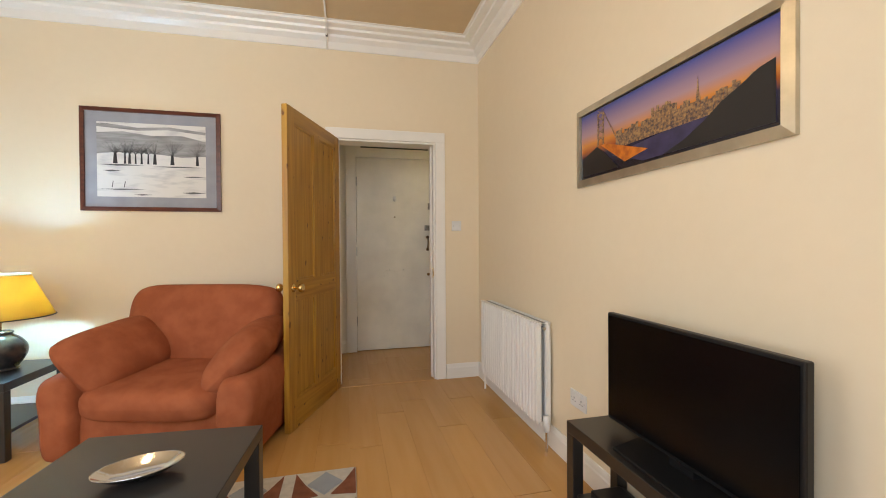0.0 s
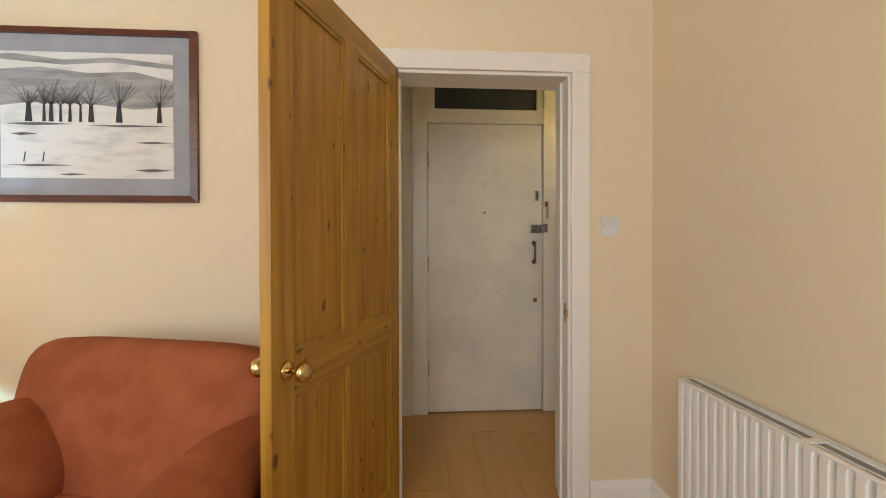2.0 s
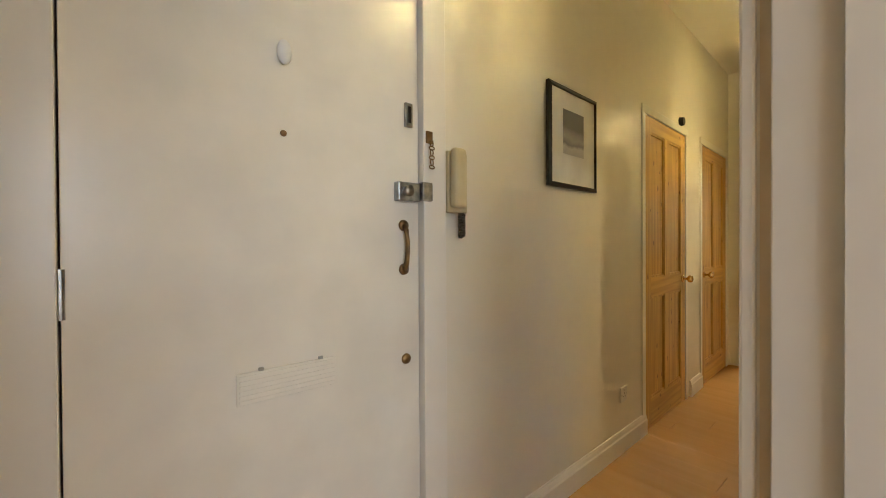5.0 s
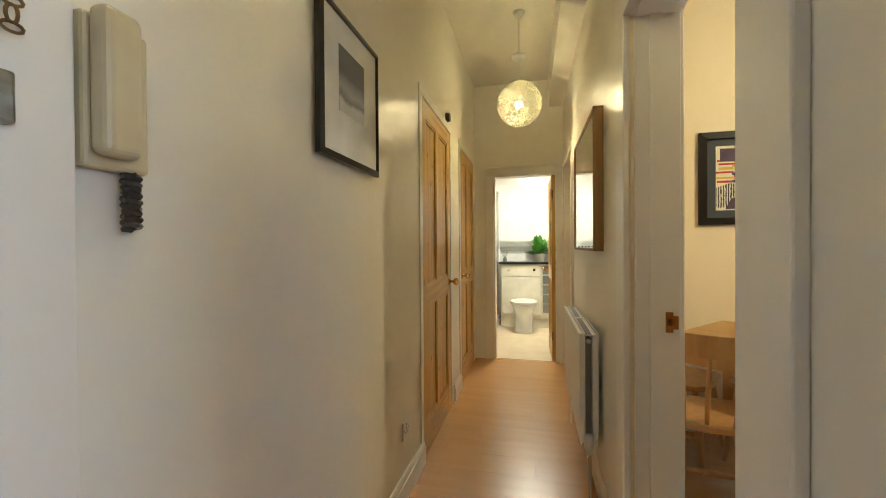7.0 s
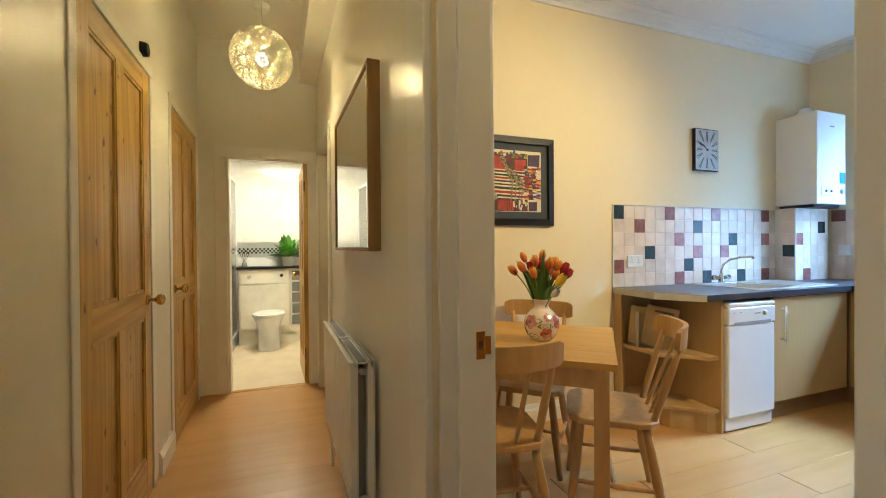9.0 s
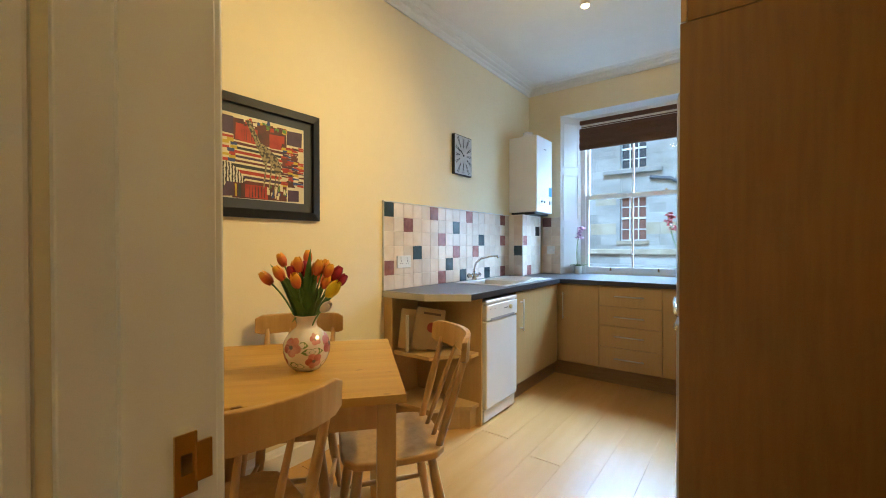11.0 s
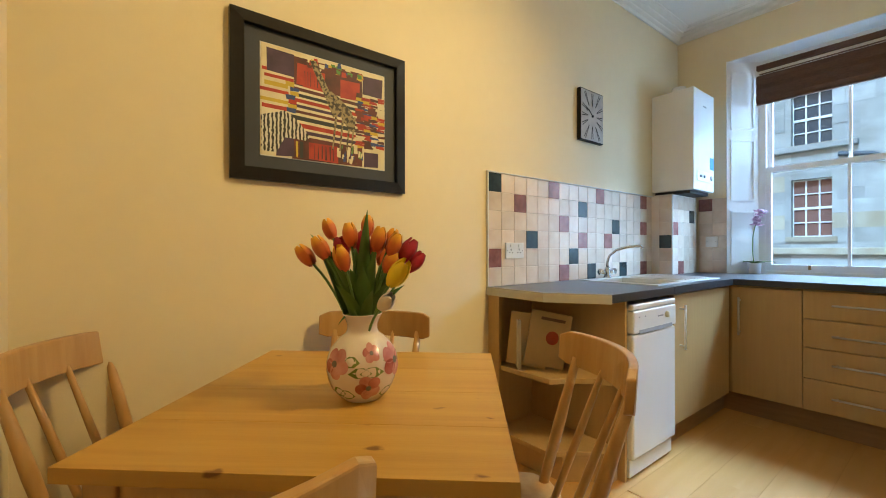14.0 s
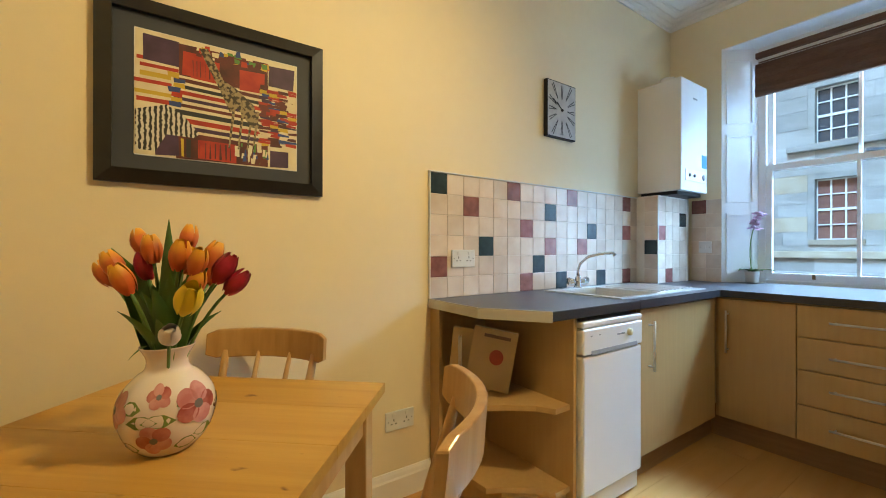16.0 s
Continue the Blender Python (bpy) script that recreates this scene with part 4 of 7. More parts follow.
for k, x in enumerate((-0.25, -0.185, -0.155, -0.115, -0.075, -0.03, 0.015, 0.135, 0.31)):
    w = (0.012, 0.006, 0.008, 0.005, 0.006, 0.005, 0.010, 0.011, 0.009)[k]
    g = flat([(x - w * 1.3, -0.03), (x + w * 1.3, -0.03), (x + w * 0.7, 0.05), (x - w * 0.7, 0.05)], -0.0135)
    tr = part("drawn_tree", g, INK, pa)
    for j in range(16):
        a = rr.uniform(0.35, 2.79)
        ln = rr.uniform(0.05, 0.14)
        ex, ez = x + math.cos(a) * ln, 0.045 + math.sin(a) * ln * 0.9
        part("drawn_branch", flat([(x - 0.002, 0.045), (x + 0.002, 0.045), (ex + 0.0005, ez), (ex - 0.0005, ez)], -0.0137), BRUSH_GREY, tr)
for x, z, w, h in ((-0.36, -0.04, 0.3, 0.008), (0.0, -0.045, 0.37, 0.006), (0.2, -0.12, 0.17, 0.006), (-0.33, -0.085, 0.12, 0.008), (-0.35, -0.225, 0.3, 0.006), (-0.13, -0.265, 0.13, 0.006), (0.2, -0.245, 0.17, 0.009)):
    part("ground_stroke", flat([(x, z), (x + w * 0.4, z - h), (x + w, z), (x + w * 0.5, z + h * 0.8)], -0.0135), BRUSH_GREY, pa)
for x in (-0.275, -0.195):
    part("drawn_post", flat([(x, -0.21), (x + 0.005, -0.21), (x + 0.012, -0.165), (x + 0.008, -0.165)], -0.0136), INK, pa)

DUSK = ramp_art("dusk_sky_print", [(0.0, (0.015, 0.012, 0.02)), (0.30, (0.03, 0.025, 0.055)), (0.42, (0.40, 0.11, 0.02)), (0.52, (0.62, 0.24, 0.05)), (0.68, (0.40, 0.25, 0.28)), (1.0, (0.075, 0.085, 0.30))], "Z", -0.15, 0.15)
pb = picture("skyline_picture", "panoramic dusk city skyline print in a champagne metal frame", 1.065, 0.392, 0.034, place(-0.002, -2.212, 1.702, -90), SILVER_FRAME, BLACK_FRAME, 0.985, 0.312, DUSK, 0.022)
CITY = material("city_print", (0.42, 0.24, 0.10), 0.3, dark=(0.07, 0.045, 0.05), scale=110)
WATER = material("water_print", (0.05, 0.045, 0.12), 0.3, dark=(0.03, 0.025, 0.07), scale=20)
HILL = material("dark_hill_print", (0.018, 0.016, 0.018), 0.3)
DECK = material("lit_bridge_print", (0.72, 0.22, 0.02), 0.3, dark=(0.45, 0.10, 0.01), scale=30)
part("water", flat([(-0.25, -0.085), (0.3, -0.04), (0.48, -0.03), (0.48, -0.147), (-0.05, -0.147)]), WATER, pb)
for k in range(44):
    x = -0.22 + k * 0.0145
    hgt = 0.012 + 0.03 * rr.random() + (0.03 if 14 < k < 24 else 0.0)
    part("building", flat([(x, -0.06), (x + 0.0135, -0.06), (x + 0.0135, -0.02 + hgt), (x, -0.02 + hgt)], -0.0135), CITY, pb)
part("spire", flat([(0.21, 0.0), (0.226, 0.0), (0.218, 0.085)], -0.0136), CITY, pb)
part("hill", flat([(0.06, -0.147), (0.48, -0.147), (0.48, 0.035), (0.43, 0.025), (0.37, -0.005), (0.31, -0.03), (0.24, -0.075), (0.16, -0.115)], -0.014), HILL, pb)
part("shore", flat([(-0.48, -0.147), (-0.2, -0.147), (-0.30, -0.06), (-0.36, -0.02), (-0.42, -0.04), (-0.48, -0.06)], -0.0138), HILL, pb)
part("bridge_deck", flat([(-0.33, -0.02), (-0.29, -0.02), (-0.02, -0.105), (-0.16, -0.13)], -0.0142), DECK, pb)
for x in (-0.355, -0.315):
    part("tower_leg", flat([(x, -0.02), (x + 0.01, -0.02), (x + 0.008, 0.135), (x, 0.135)], -0.0144), CITY, pb)
for z in (0.0, 0.03, 0.06, 0.09, 0.12):
    part("tower_brace", flat([(-0.352, z), (-0.308, z + 0.026), (-0.308, z + 0.031), (-0.352, z + 0.005)], -0.0145), CITY, pb)
    part("tower_brace", flat([(-0.352, z + 0.026), (-0.308, z), (-0.308, z + 0.005), (-0.352, z + 0.031)], -0.0146), CITY, pb)
part("bridge_cable", flat([(-0.31, 0.13), (-0.22, -0.01), (-0.215, -0.01), (-0.307, 0.135)], -0.0147), CITY, pb)

radiator("radiator_living", "white ribbed panel radiator on the cream wall", 1.03, 0.14, 0.752, place(0, -0.36, 0, -90), False)
switch_plate("light_switch", "white plastic light switch on the cream wall", place(-0.217, 0, 1.388))
switch_plate("wall_socket", "white double socket low on the cream wall", place(0, -1.665, 0.385, -90), 0.147, 2, False)

ts = thing("tv_bench", "black wooden open bench under the television", "tv stand", place(-0.27, -2.0, 0))
part("top", Geo().box(0, 0.265, -0.92, 0, 0.40, 0.45), BLACK_WOOD, ts, bevel=0.003)
for x, y in ((0, -0.05), (0, -0.92), (0.215, -0.05), (0.215, -0.92)):
    part("leg", Geo().box(x, x + 0.05, y, y + 0.05, 0, 0.40), BLACK_WOOD, ts, bevel=0.003)
part("shelf", Geo().box(0.02, 0.245, -0.87, -0.05, 0.13, 0.15), BLACK_WOOD, ts, bevel=0.002)
db = thing("set_top_box", "small black set-top box with a chrome strip", "media box", place(-0.16, -2.16, 0.15))
part("case", Geo().box(-0.06, 0.08, -0.14, 0.06, 0, 0.045), BLACK, db, bevel=0.006)
part("trim_strip", Geo().box(-0.062, -0.0605, -0.12, 0.04, 0.018, 0.026), CHROME, db)
tv = thing("television", "flat black television on the bench", "television", place(-0.13, -2.47, 0.45))
part("screen_housing", Geo().box(0.0, 0.030, -0.38, 0.38, 0.035, 0.478), BLACK, tv, bevel=0.006)
part("screen", Geo().box(-0.0035, -0.001, -0.368, 0.368, 0.052, 0.466), SCREEN, tv)
part("badge", Geo().box(-0.0042, -0.0036, -0.012, 0.012, 0.040, 0.046), CHROME, tv)
part("stand_neck", Geo().box(0.005, 0.04, -0.05, 0.05, 0.008, 0.05), BLACK, tv)
part("stand_foot", Geo().prism([(-0.11, -0.2), (0.09, -0.26), (0.09, 0.26), (-0.11, 0.2)], 0.0, 0.010), BLACK, tv, bevel=0.004)


def cushion(name, parent, sx, sy, sz, m, mat=FABRIC, puff=0.35, n=18, label="", power=5):
    """A stuffed pad with rounded edges."""
    rows, g = [], Geo()
    for side in (1, -1):
        rows = []
        for i in range(n + 1):
            row = []
            for j in range(n + 1):
                u = i / n * 2 - 1
                u, v = math.sin(u * math.pi / 2), math.sin((j / n * 2 - 1) * math.pi / 2)
                e = max(0.0, (1 - abs(u) ** power) * (1 - abs(v) ** power)) ** puff
                rx = 1 - 0.10 * abs(v) ** 6
                ry = 1 - 0.10 * abs(u) ** 6
                wob = 0.05 * noise.noise(Vector((u * 1.7 + sx * 9, v * 1.7, side + sy * 5)))
                row.append(m @ Vector((u * sx / 2 * rx, v * sy / 2 * ry, side * sz / 2 * e * (1 + wob))))
            rows.append(row if side > 0 else row[::-1])
        g.sheet(rows)
    ob = part(name, g, mat, parent, label, smooth=True)
    return ob


def rot(x=0, y=0, z=0):
    return Euler((radians(x), radians(y), radians(z))).to_matrix().to_4x4()


AC = place(-2.17, -0.63, 0, -14.5)
ac = thing("armchair", "wide terracotta fabric armchair with loose arm cushions", "armchair", AC)
g = Geo().box(-0.42, 0.42, -0.40, 0.38, 0.02, 0.30)
part("seat_base", g, FABRIC, ac, bevel=0.03, seg=3)
cushion("seat_cushion", ac, 0.80, 0.80, 0.20, Matrix.Translation((0.0, -0.09, 0.36)) @ rot(3, 0, 0), puff=0.22)
part("back_shell", Geo().box(-0.57, 0.47, 0.24, 0.42, 0.05, 0.80), FABRIC, ac, bevel=0.06, seg=4, smooth=True)
cushion("back_cushion", ac, 1.06, 0.64, 0.26, Matrix.Translation((-0.06, 0.23, 0.625)) @ rot(76, 0, 0), puff=0.25)
for sx in (-1, 1):
    rows = []
    for y, f in ((0.40, 0.9), (0.34, 1.0), (0.15, 1.0), (-0.05, 1.0), (-0.25, 1.0), (-0.36, 0.99), (-0.42, 0.95), (-0.45, 0.86), (-0.462, 0.6)):
        top = 0.50 + 0.05 * (y + 0.46) / 0.86
        ring = []
        for a in range(24):
            c, q = math.cos(2 * math.pi * a / 24), math.sin(2 * math.pi * a / 24)
            px = 0.50 + (0.095 + (0.018 if q > 0 else 0)) * f * math.copysign(abs(c) ** 0.55, c)
            mid = 0.02 + (top - 0.02) / 2
            ring.append((sx * px, y, mid + (top - 0.02) / 2 * (0.5 + 0.5 * f) * math.copysign(abs(q) ** 0.5, q)))
        rows.append(ring + ring[:1])
    ag = Geo().sheet(rows)
    ag.f.append(tuple(len(ag.v) - 25 + q for q in range(24)))
    part("arm", ag, FABRIC, ac, smooth=True)
    cushion("arm_cushion", ac, 0.66, 0.42, 0.25, Matrix.Translation((sx * 0.40, -0.10, 0.555)) @ rot(0, sx * -44, 0) @ rot(0, 0, 90) @ rot(0, -9, 0), puff=0.5, power=3)
for sx in (-1, 1):
    for sy in (-0.38, 0.34):
        part("foot", Geo().rod((sx * 0.42, sy, 0), (sx * 0.42, sy, 0.03), 0.025), BLACK_WOOD, ac)

ct = thing("coffee_table", "low black-stained rectangular coffee table", "coffee table", place(-1.88, -1.70, 0, -4))
part("tabletop", Geo().box(-0.33, 0.33, -1.05, 0, 0.40, 0.45), BLACK_WOOD, ct, bevel=0.003)
for x, y in ((-0.33, -0.06), (0.27, -0.06), (-0.33, -1.05), (0.27, -1.05)):
    part("leg", Geo().box(x, x + 0.06, y, y + 0.06, 0, 0.40), BLACK_WOOD, ct, bevel=0.003)
bowl = thing("serving_dish", "shallow polished silver oval dish", "dish", place(-1.87, -2.05, 0.45, 20))
part("dish", Geo().lathe([(r * 0.66, z) for r, z in [(0.05, 0.0), (0.07, 0.004), (0.13, 0.022), (0.165, 0.038), (0.17, 0.040), (0.163, 0.036), (0.125, 0.018), (0.06, 0.008), (0.001, 0.008)]], 40, squash=(1.15, 0.75)), CHROME, bowl, smooth=True)
st = thing("side_table", "black wooden side table with a lower shelf", "side table", place(-3.36, -0.52, 0))
part("tabletop", Geo().box(-0.28, 0.28, -0.28, 0.28, 0.40, 0.45), BLACK_WOOD, st, bevel=0.003)
part("shelf", Geo().box(-0.26, 0.26, -0.26, 0.26, 0.14, 0.16), BLACK_WOOD, st, bevel=0.003)
for x in (-0.28, 0.23):
    for y in (-0.28, 0.23):
        part("leg", Geo().box(x, x + 0.05, y, y + 0.05, 0, 0.40), BLACK_WOOD, st, bevel=0.003)
tl = thing("table_lamp", "black pottery table lamp with a lit yellow shade", "table lamp", place(-3.31, -0.48, 0.45))
part("base", Geo().lathe(eased([(0.07, 0), (0.088, 0.008), (0.082, 0.02), (0.108, 0.06), (0.126, 0.105), (0.122, 0.15), (0.092, 0.195), (0.058, 0.222), (0.062, 0.236), (0.05, 0.246), (0.02, 0.25)]), 40), DARK_POT, tl, smooth=True)
part("stem", Geo().rod((0, 0, 0.25), (0, 0, 0.40), 0.008), BRASS, tl)
sh = part("shade", Geo().add([(r * math.cos(2 * math.pi * k / 40), r * math.sin(2 * math.pi * k / 40), z) for r, z in ((0.258, 0.33), (0.14, 0.60), (0.138, 0.60), (0.256, 0.33)) for k in range(40)],
     [(a * 40 + k, a * 40 + (k + 1) % 40, (a + 1) % 4 * 40 + (k + 1) % 40, (a + 1) % 4 * 40 + k) for a in range(4) for k in range(40)]), SHADE, tl, "glowing yellow fabric shade", smooth=True)
for r, z in ((0.259, 0.332), (0.141, 0.598)):
    part("binding", Geo().tube([(r * math.cos(2 * math.pi * k / 40), r * math.sin(2 * math.pi * k / 40), z) for k in range(40)], 0.004, 6, True), BLACK_WOOD if z < 0.4 else WHITE_MAT, sh)
part("bulb", Geo().ball((0, 0, 0.43), 0.022, 12), BULB_COOL, tl, smooth=True)

cd = thing("ceiling_cable", "white surface cable run across the ceiling and cornice", "cable")
part("cable", Geo().tube([(-1.34, -3.9, H_LIV - 0.008), (-1.34, -0.22, H_LIV - 0.008), (-1.34, -0.19, H_LIV - 0.035), (-1.34, -0.09, H_LIV - 0.06), (-1.34, -0.03, H_LIV - 0.10), (-1.34, -0.012, H_LIV - 0.17)], 0.007, 8), TRIM, cd, smooth=True)
part("clip", Geo().box(-1.348, -1.332, -0.075, -0.055, H_LIV - 0.085, H_LIV - 0.06), BLACK, cd)

pl = thing("pendant_lamp", "ceiling pendant lamp of the living room", "ceiling lamp", place(-2.1, -2.3, 0))
part("cord", Geo().rod((0, 0, 2.55), (0, 0, H_LIV), 0.004), WHITE_PLASTIC, pl)
part("bulb", Geo().ball((0, 0, 2.5), 0.04), BULB, pl, smooth=True)

rug = thing("rug", "cream rug with brown triangles and blue-grey diamonds", "rug")
part("field", Geo().box(-2.6, -1.155, -2.9, -1.335, 0, 0.012), RUG, rug, bevel=0.004)
for row in range(4):
    yc = -1.46 - row * 0.27
    for col in range(4):
        xc = -1.31 - col * 0.36
        part("diamond", Geo().prism([(xc, yc - 0.10), (xc + 0.085, yc), (xc, yc + 0.10), (xc - 0.085, yc)], 0.012, 0.0165), RUG_BLUE, rug)
        part("triangle", Geo().prism([(xc + 0.15, yc + 0.115), (xc + 0.15, yc - 0.12), (xc + 0.03, yc - 0.10), (xc + 0.095, yc)], 0.012, 0.016), RUG_BROWN, rug)
        part("triangle", Geo().prism([(xc - 0.15, yc + 0.115), (xc - 0.095, yc), (xc - 0.03, yc - 0.10), (xc - 0.15, yc - 0.12)], 0.012, 0.016), RUG_BROWN, rug)

win = tagged(thing("window_living", "white sash window behind the viewer", "window", place(-2.2, -4.38, 0)), kind="structure")
for nm, b in (("window_frame", (-1.2, -1.12, 0.8, 2.7)), ("window_frame", (1.12, 1.2, 0.8, 2.7)), ("window_frame", (-1.12, 1.12, 0.8, 0.88)), ("window_frame", (-1.12, 1.12, 2.62, 2.7)), ("meeting_rail", (-1.12, 1.12, 1.72, 1.78))):
    part(nm, Geo().box(b[0], b[1], -0.03, 0.03, b[2], b[3]), TRIM, win, bevel=0.004)

win = tagged(thing("window_living_side", "white sash window in the side wall", "window", place(-4.65, -2.7, 0, 90)), kind="structure")
for nm, b in (("window_frame", (-0.9, -0.83, 0.8, 2.7)), ("window_frame", (0.83, 0.9, 0.8, 2.7)), ("window_frame", (-0.83, 0.83, 0.8, 0.88)), ("window_frame", (-0.83, 0.83, 2.62, 2.7)), ("meeting_rail", (-0.83, 0.83, 1.72, 1.78))):
    part(nm, Geo().box(b[0], b[1], -0.03, 0.03, b[2], b[3]), TRIM, win, bevel=0.004)

# ---- hall ----
HGREY = ramp_art("grey_dune_print", [(0.0, (0.42, 0.42, 0.41)), (0.45, (0.55, 0.55, 0.54)), (0.55, (0.20, 0.20, 0.21)), (0.7, (0.36, 0.36, 0.36)), (1.0, (0.12, 0.12, 0.13))], "Z", -0.07, 0.09, 0.6, 0.08, 9)
hp = picture("dune_picture", "small grey dune photograph in a slim black frame", 0.465, 0.485, 0.018, HALL @ place(0.828, 1.148, 1.762), BLACK_FRAME, WHITE_MAT, 0.20, 0.215, HGREY, 0.022, 0.03)

ph = thing("entry_phone", "aged ivory entry phone with its handset", "intercom", HALL @ place(0.012, 1.163, 1.475))
part("back_plate", Geo().box(-0.05, 0.05, -0.022, 0, -0.115, 0.105), IVORY, ph, bevel=0.006)
part("handset", Geo().box(-0.048, 0.012, -0.06, -0.024, -0.10, 0.112), IVORY, ph, "ivory plastic handset", bevel=0.014, seg=4, smooth=False)
cpath = [(0.02 + 0.010 * math.cos(k * 1.1), -0.02 + 0.010 * math.sin(k * 1.1), -0.115 - 0.0016 * k if k < 55 else -0.203 + 0.0016 * (k - 55)) for k in range(56)]
part("coiled_cord", Geo().tube(cpath, 0.0055, 6), DARK_POT, ph, "grey coiled cord")
part("wire", Geo().tube([(-0.066, -0.004, 0.1), (-0.067, -0.004, 0.4), (-0.066, -0.004, 1.0), (-0.066, -0.004, 1.45)], 0.0025, 6), IVORY, ph)
ch = thing("door_chain", "aged brass door chain hanging on its plate", "door chain", place(-0.165, 1.142, 1.60))
part("plate", Geo().box(-0.015, 0.012, -0.008, 0, -0.012, 0.03), OLD_BRASS, ch, bevel=0.003)
for k in range(6):
    q = Matrix.Translation((0.003, -0.012, -0.012 - k * 0.016)) @ rot(90, 90 * (k % 2), 0)
    part("link", Geo().tube([q @ Vector((0.006 * math.cos(a), 0.011 * math.sin(a), 0)) for a in np.linspace(0, 2 * math.pi, 12)[:-1]], 0.0022, 5, True), OLD_BRASS, ch)
switch_plate("wall_socket", "small white single socket low on the hall wall", HALL @ place(1.42, 1.150, 0.345), 0.088, 1, False)
switch_plate("light_switch", "white light switch on the hall wall", HALL @ place(-0.165, 0.2085, 1.415, 180), 0.095)
sn = thing("door_sensor", "small dark round sensor above the cupboard door", "sensor", HALL @ place(2.47, 1.150, 2.19))
part("body", Geo().rod((0, 0, 0), (0, -0.03, 0), 0.036, 0.03, 20), BLACK, sn, smooth=False)
radiator("radiator_hall", "cream panel radiator on the hall wall", 0.88, 0.28, 0.82, HALL @ place(2.43, 0.2085, 0, 180), False)

mi = thing("wall_mirror", "tall rectangular mirror in a deep oak frame", "mirror", HALL @ place(1.95, 0.2085, 1.55, 180))
mw, mh, mf = 0.87, 0.675, 0.014
for nm, b in (("frame_top", (-mw / 2, mw / 2, mh / 2 - mf, mh / 2)), ("frame_bottom", (-mw / 2, mw / 2, -mh / 2, -mh / 2 + mf)), ("frame_side", (-mw / 2, -mw / 2 + mf, -mh / 2 + mf, mh / 2 - mf)), ("frame_side", (mw / 2 - mf, mw / 2, -mh / 2 + mf, mh / 2 - mf))):
    part(nm, Geo().box(b[0], b[1], -0.046, 0, b[2], b[3]), OAK, mi, bevel=0.002)
part("mirror_glass", Geo().box(-mw / 2 + mf, mw / 2 - mf, -0.040, -0.03, -mh / 2 + mf, mh / 2 - mf), MIRROR, mi, "clear mirror glass")


def globe(m, label, drop):
    d = thing("globe_lamp", label, "pendant lamp", m, "wound globe lamps")
    r = 0.165
    rg = random.Random(11)
    g = Geo()
    for k in range(230):
        axis = Vector((rg.gauss(0, 1), rg.gauss(0, 1), rg.gauss(0, 1))).normalized()
        q = axis.to_track_quat("Z", "Y").to_matrix()
        off = rg.uniform(-0.75, 0.75) * r
        rad = math.sqrt(r * r - off * off)
        g.tube([q @ Vector((rad * math.cos(a), rad * math.sin(a), off)) for a in np.linspace(0, 2 * math.pi, 29)[:-1]], 0.0019, 4, True)
    tagged(part("string_globe", g, WOOL, d, "white wound string globe"), kind="stuff")
    part("bulb", Geo().ball((0, 0, -0.01), 0.034, 14), BULB, d, "lit warm bulb", smooth=True)
    part("holder", Geo().rod((0, 0, 0.03), (0, 0, 0.10), 0.018, 0.014, 14), WHITE_PLASTIC, d, smooth=True)
    part("cord", Geo().rod((0, 0, 0.10), (0, 0, drop - 0.02), 0.003), WHITE_PLASTIC, d)
    part("ceiling_rose", Geo().lathe([(0.012, drop - 0.045), (0.03, drop - 0.03), (0.045, drop - 0.01), (0.045, drop)], 24), WHITE_PLASTIC, d, smooth=True)
    return d


gl = globe(place(2.60, 0.72, 2.30), "lit white string globe pendant in the hall", H_HALL - 2.30)
globe(place(0.10, 0.70, 2.34), "lit white string globe pendant near the front door", H_HALL - 2.34)
sm = thing("smoke_alarm", "round white smoke alarm on the hall ceiling", "smoke alarm", place(3.30, 0.77, H_HALL))
part("body", Geo().lathe([(0.03, -0.04), (0.05, -0.036), (0.06, -0.012), (0.06, 0)], 26), WHITE_PLASTIC, sm, smooth=True)
sp = thing("strike_plate", "brass latch strike plate on the kitchen door frame", "strike plate", place(K1 - 0.016, 0.128, 0.985))
part("plate", Geo().box(-0.003, 0, -0.012, 0.012, -0.034, 0.034), BRASS, sp, bevel=0.001)
part("lip", Geo().box(-0.006, -0.003, -0.026, -0.010, -0.022, 0.022), BRASS, sp)
part("latch_hole", Geo().box(-0.0038, -0.0031, -0.006, 0.005, -0.011, 0.011), OLD_BRASS, sp)
sp2 = thing("strike_plate", "brass latch strike plate on the living room door frame", "strike plate", place(-0.430, 0.03, 0.96))
part("plate", Geo().box(-0.003, 0, -0.014, 0.014, -0.045, 0.045), BRASS, sp2, bevel=0.001)
part("lip", Geo().box(-0.006, -0.003, -0.045, -0.010, -0.022, 0.022), BRASS, sp2)
part("latch_hole", Geo().box(-0.0038, -0.0031, -0.007, 0.008, -0.014, 0.014), BLACK, sp2)

# ---- kitchen ----
WT = 0.91
EX = 1.92      # front of the east run
SY = -3.395    # front of the south run
WX = 0.715     # front of the west run


def bar_handle(parent, a, b, out):
    """A steel bar handle from a to b on two posts."""
    a, b, out = Vector(a), Vector(b), Vector(out)
    d = (b - a).normalized()
    h = part("handle", Geo().rod(a + out - d * 0.02, b + out + d * 0.02, 0.006, n=10), STEEL, parent, "brushed steel bar handle", smooth=True)
    for p in (a, b):
        part("handle_post", Geo().rod(p, p + out, 0.005, n=8), STEEL, h)
    return h


